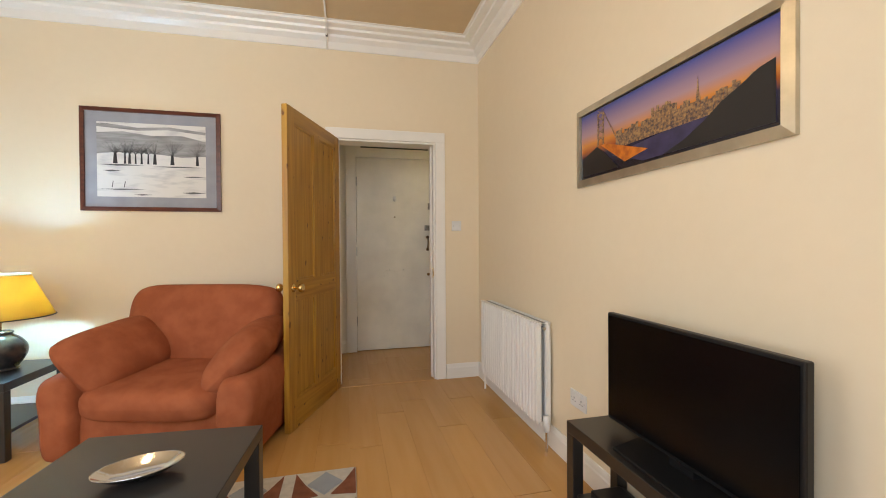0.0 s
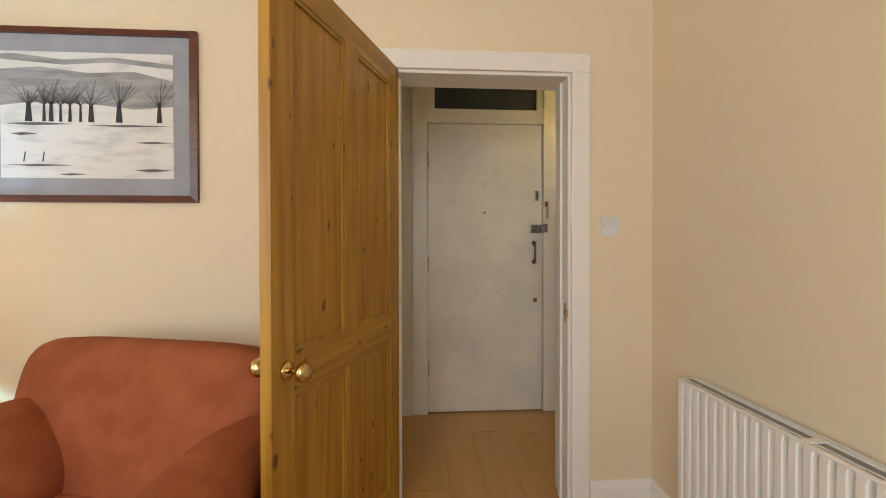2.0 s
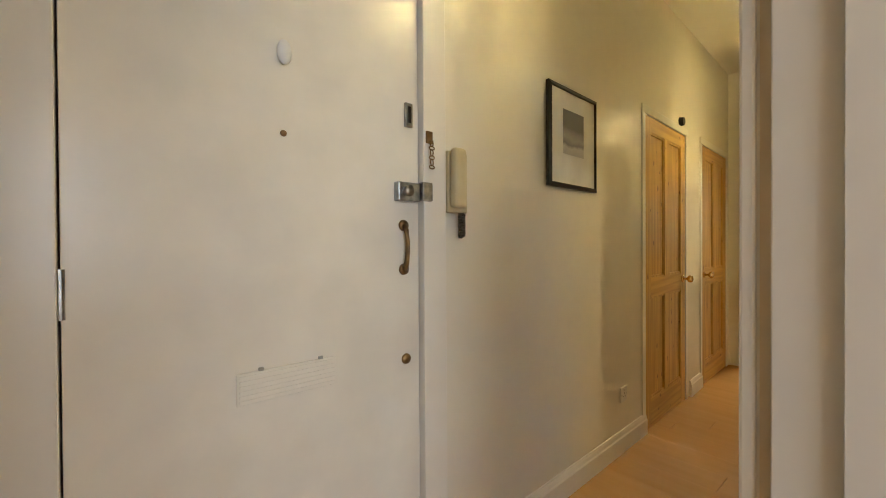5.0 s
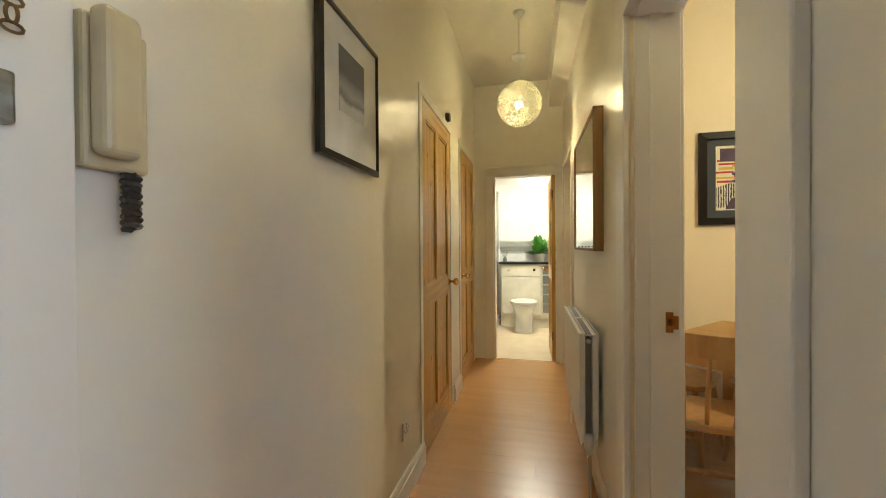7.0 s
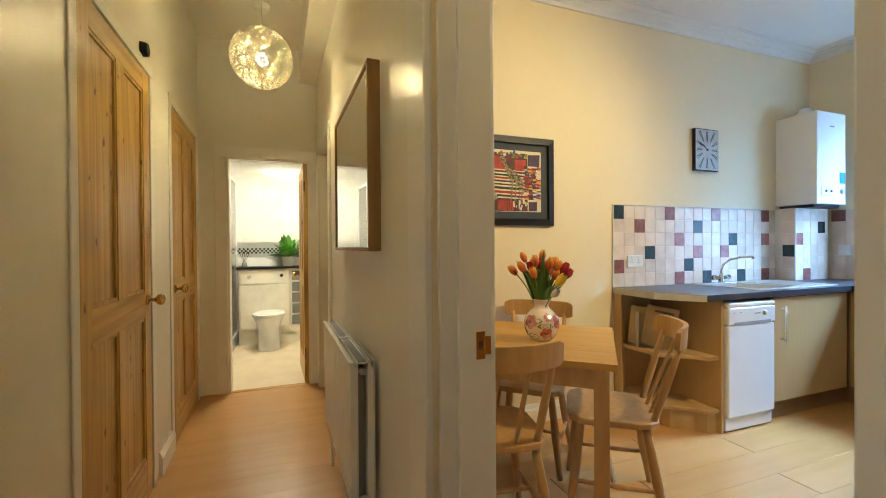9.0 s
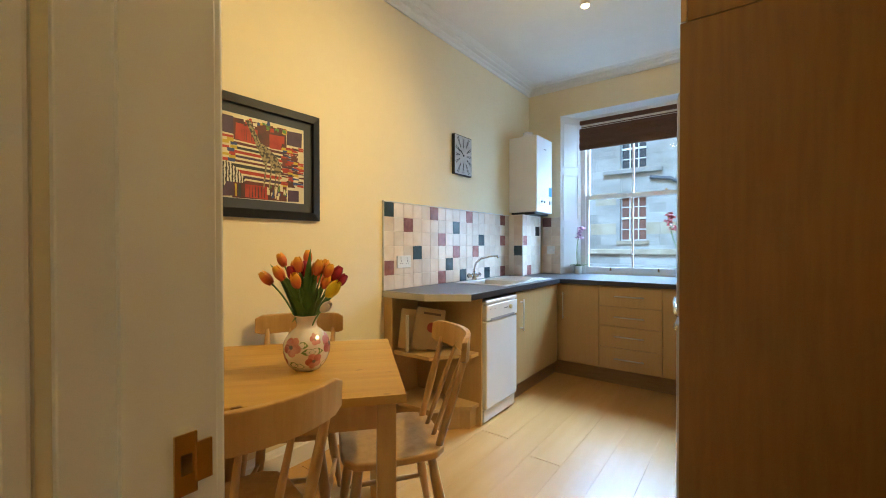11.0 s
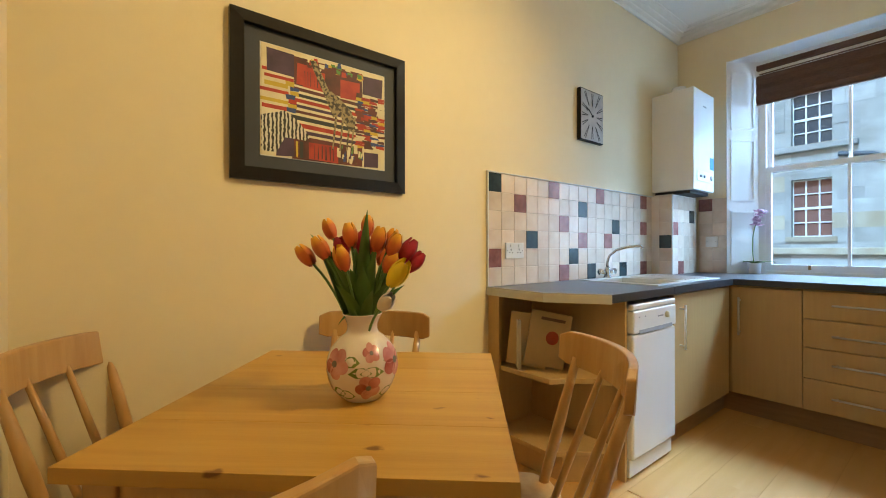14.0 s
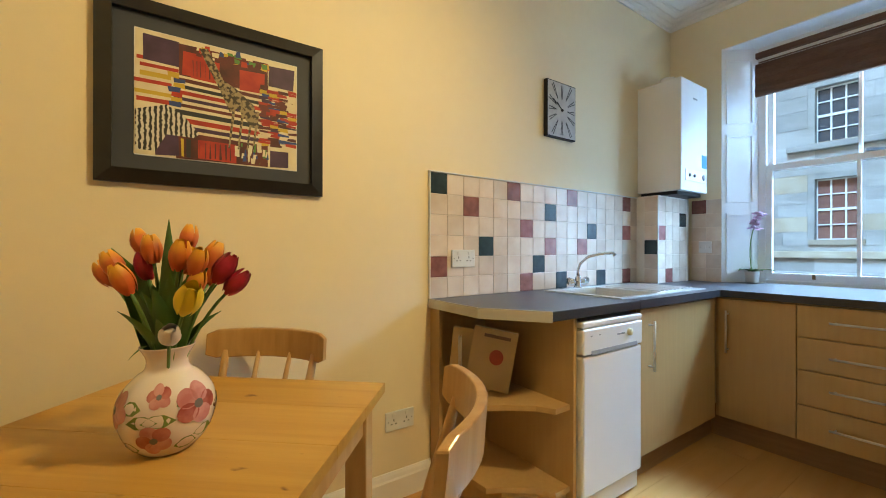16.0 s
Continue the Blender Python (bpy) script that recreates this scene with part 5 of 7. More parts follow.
def door_x(parent, y0, y1, z0, z1, x, handle=None, mat=BEECH, name="door", side=-1):
    """A cabinet front in a plane of constant x."""
    xa, xb = sorted((x, x + side * 0.019))
    d = part(name, Geo().box(xa, xb, y0 + 0.002, y1 - 0.002, z0 + 0.002, z1 - 0.002), mat, parent, bevel=0.0015)
    if handle:
        (ya, za), (yb, zb) = handle
        bar_handle(d, (x + side * 0.019, ya, za), (x + side * 0.019, yb, zb), (side * 0.03, 0, 0))
    return d


def door_y(parent, x0, x1, z0, z1, y, handle=None, mat=BEECH, name="door"):
    d = part(name, Geo().box(x0 + 0.002, x1 - 0.002, y, y + 0.019, z0 + 0.002, z1 - 0.002), mat, parent, bevel=0.0015)
    if handle:
        (xa, za), (xb, zb) = handle
        bar_handle(d, (xa, y + 0.019, za), (xb, y + 0.019, zb), (0, 0.03, 0))
    return d


# east run: open shelf end, dishwasher, sink cabinet
os_ = thing("open_shelf_unit", "beech open end shelf unit with angled shelves", "shelf unit", group="kitchen units")
shelf_plan = [(2.515, -1.70), (2.515, -2.030), (EX + 0.03, -2.030), (EX + 0.03, -1.935), (2.10, -1.715), (2.18, -1.70)]
part("back_panel", Geo().box(2.495, 2.517, -2.03, -1.705, 0.0, 0.868), BEECH, os_)
part("end_panel", Geo().box(EX + 0.012, 2.517, -2.050, -2.030, 0.0, 0.868), BEECH, os_, bevel=0.001)
part("wall_post", Geo().box(2.44, 2.517, -1.716, -1.698, 0, 0.868), BEECH, os_)
for z, nm in ((0.130, "bottom_shelf"), (0.475, "middle_shelf")):
    pts = [(2.495, -1.716), (2.495, -2.03), (EX + 0.03, -2.03), (EX + 0.03, -1.94), (2.02, -1.90), (2.10, -1.80), (2.14, -1.73)]
    part(nm, Geo().prism(pts, z, z + 0.024), BEECH, os_, bevel=0.002)
part("plinth", Geo().prism([(2.49, -1.75), (2.49, -2.03), (EX + 0.05, -2.03), (EX + 0.05, -1.95), (2.03, -1.92), (2.12, -1.80)], 0, 0.130), BEECH, os_)

for k, (x, y, th, hh, turn, tilt, mm) in enumerate(((2.405, -1.80, 0.016, 0.25, -40, 0, PAGES), (2.345, -1.80, 0.026, 0.27, 34, -6, BOOK_A), (2.27, -1.845, 0.036, 0.275, 44, -10, BOOK_A))):
    bk = thing("cookbook", ("slim white cookbook standing on the open shelf", "cream cookbook leaning behind another on the shelf", "cream cookbook with a red print leaning on the shelf")[k], "book", place(x, y, 0.499 + 0.1 * math.sin(radians(abs(tilt)))) @ rot(0, 0, turn) @ rot(0, tilt, 0), "shelf books")
    part("cover", Geo().box(-0.10, 0.10, -th / 2, -th / 2 + 0.003, 0, hh).box(-0.10, 0.10, th / 2 - 0.003, th / 2, 0, hh).box(0.097, 0.10, -th / 2 + 0.003, th / 2 - 0.003, 0, hh), mm, bk)
    part("page_block", Geo().box(-0.096, 0.097, -th / 2 + 0.003, th / 2 - 0.003, 0.004, hh - 0.004), PAGES, bk)
    if k == 2:
        part("cover_print", Geo().ball((-0.02, th / 2 + 0.0005, 0.15), 0.032, 16, (1, 0.02, 1.1)), RED_SPOT, bk)
        part("cover_title", Geo().box(-0.07, 0.05, th / 2, th / 2 + 0.0008, 0.235, 0.25), BOOK_B, bk)

dw = thing("dishwasher", "slim white freestanding dishwasher under the worktop", "dishwasher", group="kitchen appliances")
part("body", Geo().box(EX + 0.03, 2.50, -2.512, -2.056, 0.02, 0.845), ENAMEL, dw, bevel=0.004)
part("door", Geo().box(EX - 0.015, EX + 0.03, -2.510, -2.058, 0.10, 0.70), ENAMEL, dw, bevel=0.012, seg=4)
cp = part("control_panel", Geo().box(EX - 0.018, EX + 0.03, -2.510, -2.058, 0.705, 0.815), ENAMEL, dw, bevel=0.008, seg=3)
part("lid", Geo().box(EX - 0.016, 2.50, -2.512, -2.056, 0.818, 0.848), ENAMEL, dw, bevel=0.010, seg=3)
part("grip_recess", Geo().box(EX - 0.0195, EX - 0.010, -2.46, -2.11, 0.704, 0.722), GREY_MAT, cp)
part("dial", Geo().rod((EX - 0.018, -2.395, 0.772), (EX - 0.030, -2.395, 0.772), 0.017, 0.015, 18), IVORY, cp, smooth=True)
part("badge", Geo().box(EX - 0.0185, EX - 0.0178, -2.36, -2.30, 0.768, 0.775), RUBBER, cp)
for y in (-2.11, -2.17):
    part("indicator", Geo().box(EX - 0.0185, EX - 0.0178, y - 0.006, y + 0.006, 0.782, 0.787), RUBBER, cp)
part("kick_panel", Geo().box(EX + 0.005, EX + 0.03, -2.508, -2.060, 0.012, 0.095), ENAMEL, dw, bevel=0.004)
for y in (-2.09, -2.48):
    part("foot", Geo().rod((EX + 0.06, y, 0), (EX + 0.06, y, 0.03), 0.016), BLACK, dw)

sc = thing("sink_cabinet", "beech base cabinet under the sink", "cabinet", group="kitchen units")
part("carcass", Geo().box(EX + 0.02, 2.50, -3.40, -2.518, 0.14, 0.868), BEECH, sc)
door_x(sc, -3.36, -2.522, 0.142, 0.862, EX + 0.019, ((-2.60, 0.575), (-2.60, 0.78)))
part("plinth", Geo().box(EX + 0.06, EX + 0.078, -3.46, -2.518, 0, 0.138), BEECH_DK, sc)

# south run
dc = thing("drawer_cabinet", "beech base cabinets with four drawers below the window", "cabinet", group="kitchen units")
part("carcass", Geo().box(0.74, EX + 0.018, -4.0, SY - 0.02, 0.14, 0.868), BEECH, dc)
door_y(dc, 1.55, EX - 0.0, 0.142, 0.862, SY - 0.019, ((1.868, 0.56), (1.868, 0.77)))
for z0, z1, hz in ((0.692, 0.862, 0.782), (0.52, 0.690, 0.603), (0.335, 0.518, 0.436), (0.142, 0.333, 0.243)):
    door_y(dc, 1.046, 1.55, z0, z1, SY - 0.019, ((1.20, hz), (1.395, hz)), name="drawer_front")
door_y(dc, 0.735, 1.046, 0.142, 0.862, SY - 0.019, ((0.775, 0.60), (0.775, 0.76)))
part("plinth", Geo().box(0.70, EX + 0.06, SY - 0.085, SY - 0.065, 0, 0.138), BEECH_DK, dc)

# west run: base unit, oven, tall fridge housing
bu = thing("base_unit", "beech base drawers beside the fridge", "cabinet", group="kitchen units")
part("carcass", Geo().box(0.13, WX - 0.02, -2.62, -2.02, 0.14, 0.868), BEECH, bu)
for z0, z1 in ((0.142, 0.45), (0.452, 0.69), (0.692, 0.862)):
    door_x(bu, -2.618, -2.022, z0, z1, WX - 0.019, ((-2.50, (z0 + z1) / 2 + 0.02), (-2.16, (z0 + z1) / 2 + 0.02)), side=1, name="drawer_front")
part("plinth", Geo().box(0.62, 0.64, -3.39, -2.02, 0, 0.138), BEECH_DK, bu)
ov = thing("oven", "built-in black oven with a pale bar handle", "oven", group="kitchen appliances")
part("body", Geo().box(0.13, WX - 0.02, -3.30, -2.625, 0.14, 0.868), BLACK, ov)
part("oven_door", Geo().box(WX - 0.02, WX, -3.29, -2.635, 0.20, 0.735), SCREEN, ov, bevel=0.003)
ovp = part("control_panel", Geo().box(WX - 0.02, WX + 0.002, -3.29, -2.635, 0.742, 0.862), STEEL, ov, bevel=0.002)
for y in (-3.16, -3.02, -2.88, -2.74):
    part("control_knob", Geo().rod((WX + 0.002, y, 0.80), (WX + 0.03, y, 0.80), 0.019, 0.016, 16), BLACK, ovp, smooth=True)
oh = part("oven_handle", Geo().box(WX + 0.035, WX + 0.05, -3.26, -2.66, 0.675, 0.70), WHITE_PLASTIC, ov, "pale bar handle", bevel=0.004)
for y in (-3.22, -2.70):
    part("handle_post", Geo().box(WX, WX + 0.045, y - 0.025, y + 0.025, 0.665, 0.695), BLACK, oh, bevel=0.003)
hb = thing("gas_hob", "steel gas hob with black pan supports", "hob", place(0.40, -2.96, WT))
part("hob_plate", Geo().box(-0.25, 0.25, -0.29, 0.29, 0.0, 0.010), STEEL, hb, bevel=0.004)
for x in (-0.12, 0.12):
    for y in (-0.14, 0.14):
        part("burner", Geo().lathe([(0.045, 0.010), (0.045, 0.02), (0.03, 0.028), (0.001, 0.028)], 20, Matrix.Translation((x, y, 0))), BLACK, hb, smooth=False)
        part("pan_support", Geo().box(x - 0.10, x + 0.10, y - 0.005, y + 0.005, 0.034, 0.044).box(x - 0.005, x + 0.005, y - 0.10, y + 0.10, 0.034, 0.044).box(x - 0.10, x - 0.09, y - 0.005, y + 0.005, 0.01, 0.034).box(x + 0.09, x + 0.10, y - 0.005, y + 0.005, 0.01, 0.034), BLACK, hb)

tall = thing("fridge_housing", "tall beech-brown housing with a cupboard over the fridge", "cabinet", group="kitchen units")
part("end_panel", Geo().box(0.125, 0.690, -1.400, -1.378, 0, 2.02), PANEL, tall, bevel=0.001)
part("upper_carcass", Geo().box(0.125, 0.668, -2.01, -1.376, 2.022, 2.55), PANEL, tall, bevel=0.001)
door_x(tall, -2.008, -1.378, 2.024, 2.548, 0.670, ((-1.96, 2.06), (-1.96, 2.26)), side=1)
part("far_panel", Geo().box(0.125, 0.690, -2.02, -2.002, 0, 2.02), BEECH, tall, bevel=0.001)
fr = thing("fridge_freezer", "tall silver fridge freezer with curved handles", "fridge", group="kitchen appliances")
part("cabinet", Geo().box(0.14, 0.66, -1.995, -1.408, 0.03, 1.80), SILVER, fr, bevel=0.004)


def bulged(z0, z1):
    rows = []
    for k in range(9):
        y = -1.992 + k * 0.0727
        b = 0.028 * (1 - (k / 4 - 1) ** 2)
        rows.append([(0.66, y, z0), (0.692 + b, y, z0), (0.700 + b, y, z0 + 0.012), (0.700 + b, y, z1 - 0.012), (0.692 + b, y, z1), (0.66, y, z1)])
    g = Geo().sheet(rows)
    g.f += [tuple(range(6)), tuple(53 - q for q in range(6))]
    return g


for nm, z0, z1 in (("freezer_door", 0.06, 0.935), ("fridge_door", 0.95, 1.79)):
    d = part(nm, bulged(z0, z1), SILVER, fr, smooth=False)
    zz = (0.915, 0.885) if nm == "freezer_door" else (0.965, 0.995)
    part("door_handle", Geo().tube([(0.70 + 0.036 * math.sin(math.pi * k / 8), -1.97 + 0.068 * k, zz[0] + (zz[1] - zz[0]) * math.sin(math.pi * k / 8)) for k in range(9)], 0.011, 8), CHROME, d, "curved chrome lip handle", smooth=True)
for y in (-1.95, -1.45):
    part("foot", Geo().rod((0.6, y, 0), (0.6, y, 0.04), 0.018), BLACK, fr)

wc = thing("wall_cupboard", "beech wall cupboard beside the window", "wall cupboard", group="kitchen units")
part("carcass", Geo().box(0.125, 0.755, -4.035, -3.722, 1.53, 2.235), BEECH, wc, bevel=0.001)
door_y(wc, 0.44, 0.755, 1.532, 2.233, -3.722, ((0.69, 1.60), (0.69, 1.77)))
door_y(wc, 0.125, 0.44, 1.532, 2.233, -3.722)
part("pelmet", Geo().box(0.125, 0.785, -4.035, -3.675, 1.495, 1.528), BEECH, wc, bevel=0.004)
part("cornice", Geo().box(0.125, 0.785, -4.035, -3.675, 2.237, 2.262), BEECH, wc, bevel=0.006)
part("light_fitting", Geo().box(0.757, 0.785, -3.80, -3.72, 2.15, 2.235), WHITE_PLASTIC, wc, bevel=0.004)
mwv = thing("microwave", "small white microwave oven on the worktop", "microwave", place(0.0, 0.0, WT))
part("body", Geo().box(0.20, 0.645, -4.02, -3.76, 0.012, 0.262), WHITE_PLASTIC, mwv, bevel=0.006)
part("door_window", Geo().box(0.32, 0.615, -3.762, -3.756, 0.045, 0.225), SCREEN, mwv)
part("control_panel", Geo().box(0.215, 0.30, -3.762, -3.756, 0.03, 0.245), WHITE_MAT, mwv)
for x in (0.23, 0.61):
    part("foot", Geo().box(x - 0.015, x + 0.015, -3.80, -3.78, 0, 0.012), BLACK, mwv)

# worktop with its cut corner, in one run
wt = thing("worktop", "charcoal laminate worktop running round the kitchen", "worktop")
EW = EX - 0.02
part("east_top", Geo().prism([(2.518, -1.690), (2.14, -1.690), (EW, -1.86), (EW, -2.49), (2.518, -2.49)], 0.87, WT), WORKTOP, wt, bevel=0.003)
part("east_top", Geo().prism([(2.00, -2.49), (EW, -2.49), (EW, SY + 0.02), (2.00, SY + 0.02)], 0.87, WT), WORKTOP, wt)
part("east_top", Geo().prism([(2.518, -2.49), (2.40, -2.49), (2.40, SY + 0.02), (2.518, SY + 0.02)], 0.87, WT), WORKTOP, wt)
part("east_top", Geo().prism([(2.40, -2.86), (2.00, -2.86), (2.00, SY + 0.02), (2.40, SY + 0.02)], 0.87, WT), WORKTOP, wt)
part("south_top", Geo().prism([(2.518, SY + 0.02), (0.125, SY + 0.02), (0.125, -4.04), (2.518, -4.04)], 0.87, WT), WORKTOP, wt)
part("sill_top", Geo().prism([(2.15, -4.04), (0.81, -4.04), (0.92, -4.235), (1.99, -4.235)], 0.87, WT), WORKTOP, wt)
part("west_top", Geo().box(0.125, WX + 0.012, SY + 0.02, -2.022, 0.87, WT), WORKTOP, wt)
part("edge_strip", Geo().prism([(2.518, -1.688), (2.139, -1.688), (2.139, -1.684), (2.518, -1.684)], 0.868, 0.912), EDGE_TRIM, wt, "pale worn edging strip")
part("edge_strip", Geo().prism([(2.139, -1.688), (EW - 0.002, -1.859), (EW - 0.004, -1.855), (2.139, -1.683)], 0.868, 0.912), EDGE_TRIM, wt)
part("edge_cap", Geo().box(WX + 0.0125, WX + 0.016, SY + 0.02, -2.022, 0.872, 0.912), CHROME, wt, "bright metal edge")

sk = thing("sink", "stainless steel sink with a ribbed drainer", "sink", place(0, 0, WT))
part("rim", Geo().box(1.965, 2.005, -3.34, -2.44, 0, 0.006).box(2.395, 2.45, -3.34, -2.44, 0, 0.006).box(2.005, 2.395, -2.49, -2.44, 0, 0.006).box(2.005, 2.395, -2.88, -2.86, 0, 0.006).box(2.005, 2.395, -3.34, -2.88, 0, 0.005), STEEL, sk, bevel=0.002)
b = Geo()
for (x0, x1, y0, y1) in ((2.0, 2.004, -2.86, -2.49), (2.396, 2.40, -2.86, -2.49), (2.0, 2.4, -2.494, -2.49), (2.0, 2.4, -2.86, -2.856)):
    b.box(x0, x1, y0, y1, -0.15, 0.002)
b.box(2.0, 2.4, -2.86, -2.49, -0.154, -0.15)
part("basin", b, STEEL, sk)
for k in range(9):
    part("drainer_rib", Geo().box(2.03, 2.37, -3.31 + k * 0.046, -3.288 + k * 0.046, 0.005, 0.011), STEEL, sk, bevel=0.003)
tp = thing("mixer_tap", "chrome kitchen mixer tap with a swan spout", "tap", place(2.425, -2.72, WT + 0.006))
part("body", Geo().lathe([(0.026, 0), (0.024, 0.012), (0.018, 0.02), (0.018, 0.06), (0.014, 0.075)], 18), CHROME, tp, smooth=True)
part("spout", Geo().tube([(0, 0, 0.07), (0, 0, 0.11), (-0.01, -0.01, 0.15), (-0.05, -0.03, 0.19), (-0.12, -0.05, 0.21), (-0.19, -0.07, 0.215), (-0.20, -0.072, 0.20)], [0.009, 0.0085, 0.0085, 0.0085, 0.0085, 0.009, 0.012], 12), CHROME, tp, smooth=True)
for sy in (-1, 1):
    part("tap_head", Geo().rod((0, sy * 0.018, 0.035), (0, sy * 0.085, 0.045), 0.012, 0.022, 12), CHROME, tp, smooth=True)

bo = thing("boiler", "white wall-mounted boiler with a small control panel", "boiler")
part("case", Geo().box(2.205, 2.518, -3.945, -3.545, 1.565, 2.345), ENAMEL, bo, bevel=0.008, seg=3)
part("underside_panel", Geo().box(2.24, 2.50, -3.92, -3.57, 1.54, 1.564), BLACK, bo)
cpl = part("control_panel", Geo().box(2.2005, 2.2045, -3.925, -3.60, 1.635, 1.715), WHITE_PLASTIC, bo, bevel=0.002)
for y in (-3.66, -3.73):
    part("control_knob", Geo().rod((2.2005, y, 1.675), (2.192, y, 1.675), 0.012, 0.010, 14), RUBBER, cpl, smooth=True)
part("gauge", Geo().rod((2.2005, -3.875, 1.675), (2.196, -3.875, 1.675), 0.022, 0.02, 20), RUBBER, cpl, smooth=True)
part("sticker", Geo().box(2.2025, 2.2045, -3.93, -3.855, 1.745, 1.84), BLUE_STICK, bo)
part("badge", Geo().box(2.2025, 2.2045, -3.78, -3.72, 2.22, 2.23), RUBBER, bo)
part("flue_collar", Geo().lathe([(0.09, 2.343), (0.085, 2.37), (0.06, 2.39), (0.05, 2.42)], 20, Matrix.Translation((2.38, -3.72, 0))), ENAMEL, bo, smooth=True)

box_ = structure("boxing_kitchen", Geo().box(2.352, 2.518, -3.985, -3.525, WT, 1.54), GROUT, "tiled pipe boxing below the boiler", "boxing")
switch_plate("wall_socket", "white double socket on the tiled splashback", place(2.5065, -1.888, 1.105, 90) @ rot(0, 0, 180), 0.147, 2, False)
switch_plate("wall_socket", "white double socket low on the yellow wall", place(2.52, -1.527, 0.362, -90), 0.147, 2, False)
switch_plate("fused_switch", "white fused switch on the tiles by the window", place(2.25, -4.028, 1.17) @ rot(0, 0, 180), 0.088)

# picture, clock
pz = picture("collage_picture", "colourful striped paint collage in a wide black frame", 0.715, 0.602, 0.045, place(2.518, -0.80, 1.667, -90), BLACK_FRAME, BLUE_MAT, 0.515, 0.415, PAPER, 0.03)
CREAM_INK = material("cream_paint", (0.74, 0.66, 0.46), 0.6, dark=(0.66, 0.56, 0.36), scale=20)
RED_INK = material("red_paint", (0.50, 0.045, 0.02), 0.6, dark=(0.34, 0.02, 0.015), scale=16)
PURPLE_INK = material("purple_paint", (0.07, 0.03, 0.075), 0.6, dark=(0.045, 0.018, 0.05), scale=20)
MAROON_INK = material("maroon_paint", (0.16, 0.03, 0.025), 0.6, dark=(0.06, 0.015, 0.015), scale=12)
YELLOW_INK = material("yellow_paint", (0.62, 0.42, 0.04), 0.6)
GREEN_INK = material("green_paint", (0.10, 0.24, 0.05), 0.6)
BLUE_INK = material("blue_paint", (0.03, 0.06, 0.22), 0.6)
ru = random.Random(8)


def block(x0, x1, z0, z1, mat, y, name="paint_block"):
    j = lambda: ru.uniform(-0.003, 0.003)
    return part(name, flat([(x0 + j(), z0 + j()), (x1 + j(), z0 + j()), (x1 + j(), z1 + j()), (x0 + j(), z1 + j())], y), mat, pz)


def stripes(x0, x1, z0, z1, inks, low, high, y, tilt=0.0):
    """Painted bands laid one above the other between z0 and z1."""
    z, k = z0, 0
    while z < z1:
        hh = ru.uniform(low, high) * (0.72 if inks[k % len(inks)] is CREAM_INK else 1.15)
        xa, xb = x0 + ru.uniform(-0.008, 0.008), x1 + ru.uniform(-0.008, 0.008)
        part("paint_stripe", flat([(xa, z), (xb, z + tilt), (xb, min(z + hh, z1 + 0.004) + tilt), (xa, min(z + hh, z1 + 0.004))], y), inks[k % len(inks)], pz)
        z, k = z + hh, k + 1


BLACK_INK = INK
block(-0.257, 0.257, -0.207, 0.207, CREAM_INK, -0.0125)
block(-0.135, 0.15, 0.06, 0.188, MAROON_INK, -0.0127)
block(-0.14, 0.15, -0.205, -0.12, MAROON_INK, -0.0127)
# middle bands
stripes(-0.145, 0.135, -0.125, 0.075, (MAROON_INK, CREAM_INK, PURPLE_INK, CREAM_INK, RED_INK, CREAM_INK, BLACK_INK, CREAM_INK), 0.009, 0.015, -0.0129, -0.008)
# pale column and its red strips
stripes(-0.25, -0.15, -0.05, 0.075, (CREAM_INK, CREAM_INK, RED_INK, CREAM_INK, YELLOW_INK), 0.010, 0.022, -0.0130)
stripes(-0.25, -0.14, 0.085, 0.115, (RED_INK, CREAM_INK), 0.010, 0.014, -0.0131)
for k in range(7):
    x, z = ru.uniform(-0.18, -0.15), -0.03 + k * 0.016
    block(x, x + 0.034, z, z + 0.016, (BLUE_INK, YELLOW_INK, RED_INK, BLUE_INK, YELLOW_INK)[k % 5], -0.01325, "paint_dab")
# upper blocks
block(-0.235, -0.135, 0.105, 0.19, PURPLE_INK, -0.0132)
block(-0.125, -0.04, 0.085, 0.165, RED_INK, -0.01322)
block(-0.10, -0.015, 0.075, 0.15, RED_INK, -0.01330)
block(-0.01, 0.055, 0.085, 0.17, MAROON_INK, -0.01322)
block(0.05, 0.135, 0.07, 0.145, RED_INK, -0.01330)
block(0.15, 0.245, 0.105, 0.185, PURPLE_INK, -0.0132)
for k in range(26):
    x, z = ru.uniform(-0.13, 0.14), ru.uniform(0.145, 0.185)
    block(x, x + ru.uniform(0.012, 0.028), z, z + ru.uniform(0.010, 0.022), (GREEN_INK, YELLOW_INK, BLUE_INK, MAROON_INK, CREAM_INK, RED_INK)[k % 6], -0.0134 - 0.00001 * k, "paint_dab")
# short dashes of many colours
for col in range(4):
    xa = 0.125 + col * 0.033
    z = -0.125 + 0.003 * col
    while z < 0.10:
        hh = ru.uniform(0.007, 0.014)
        block(xa + ru.uniform(-0.014, 0.004), min(xa + ru.uniform(0.026, 0.05), 0.256), z, z + hh, ru.choice((RED_INK, CREAM_INK, MAROON_INK, PURPLE_INK, MAROON_INK, YELLOW_INK, BLUE_INK, RED_INK, CREAM_INK)), -0.0135 - 0.00004 * col, "paint_dab")
        z += hh
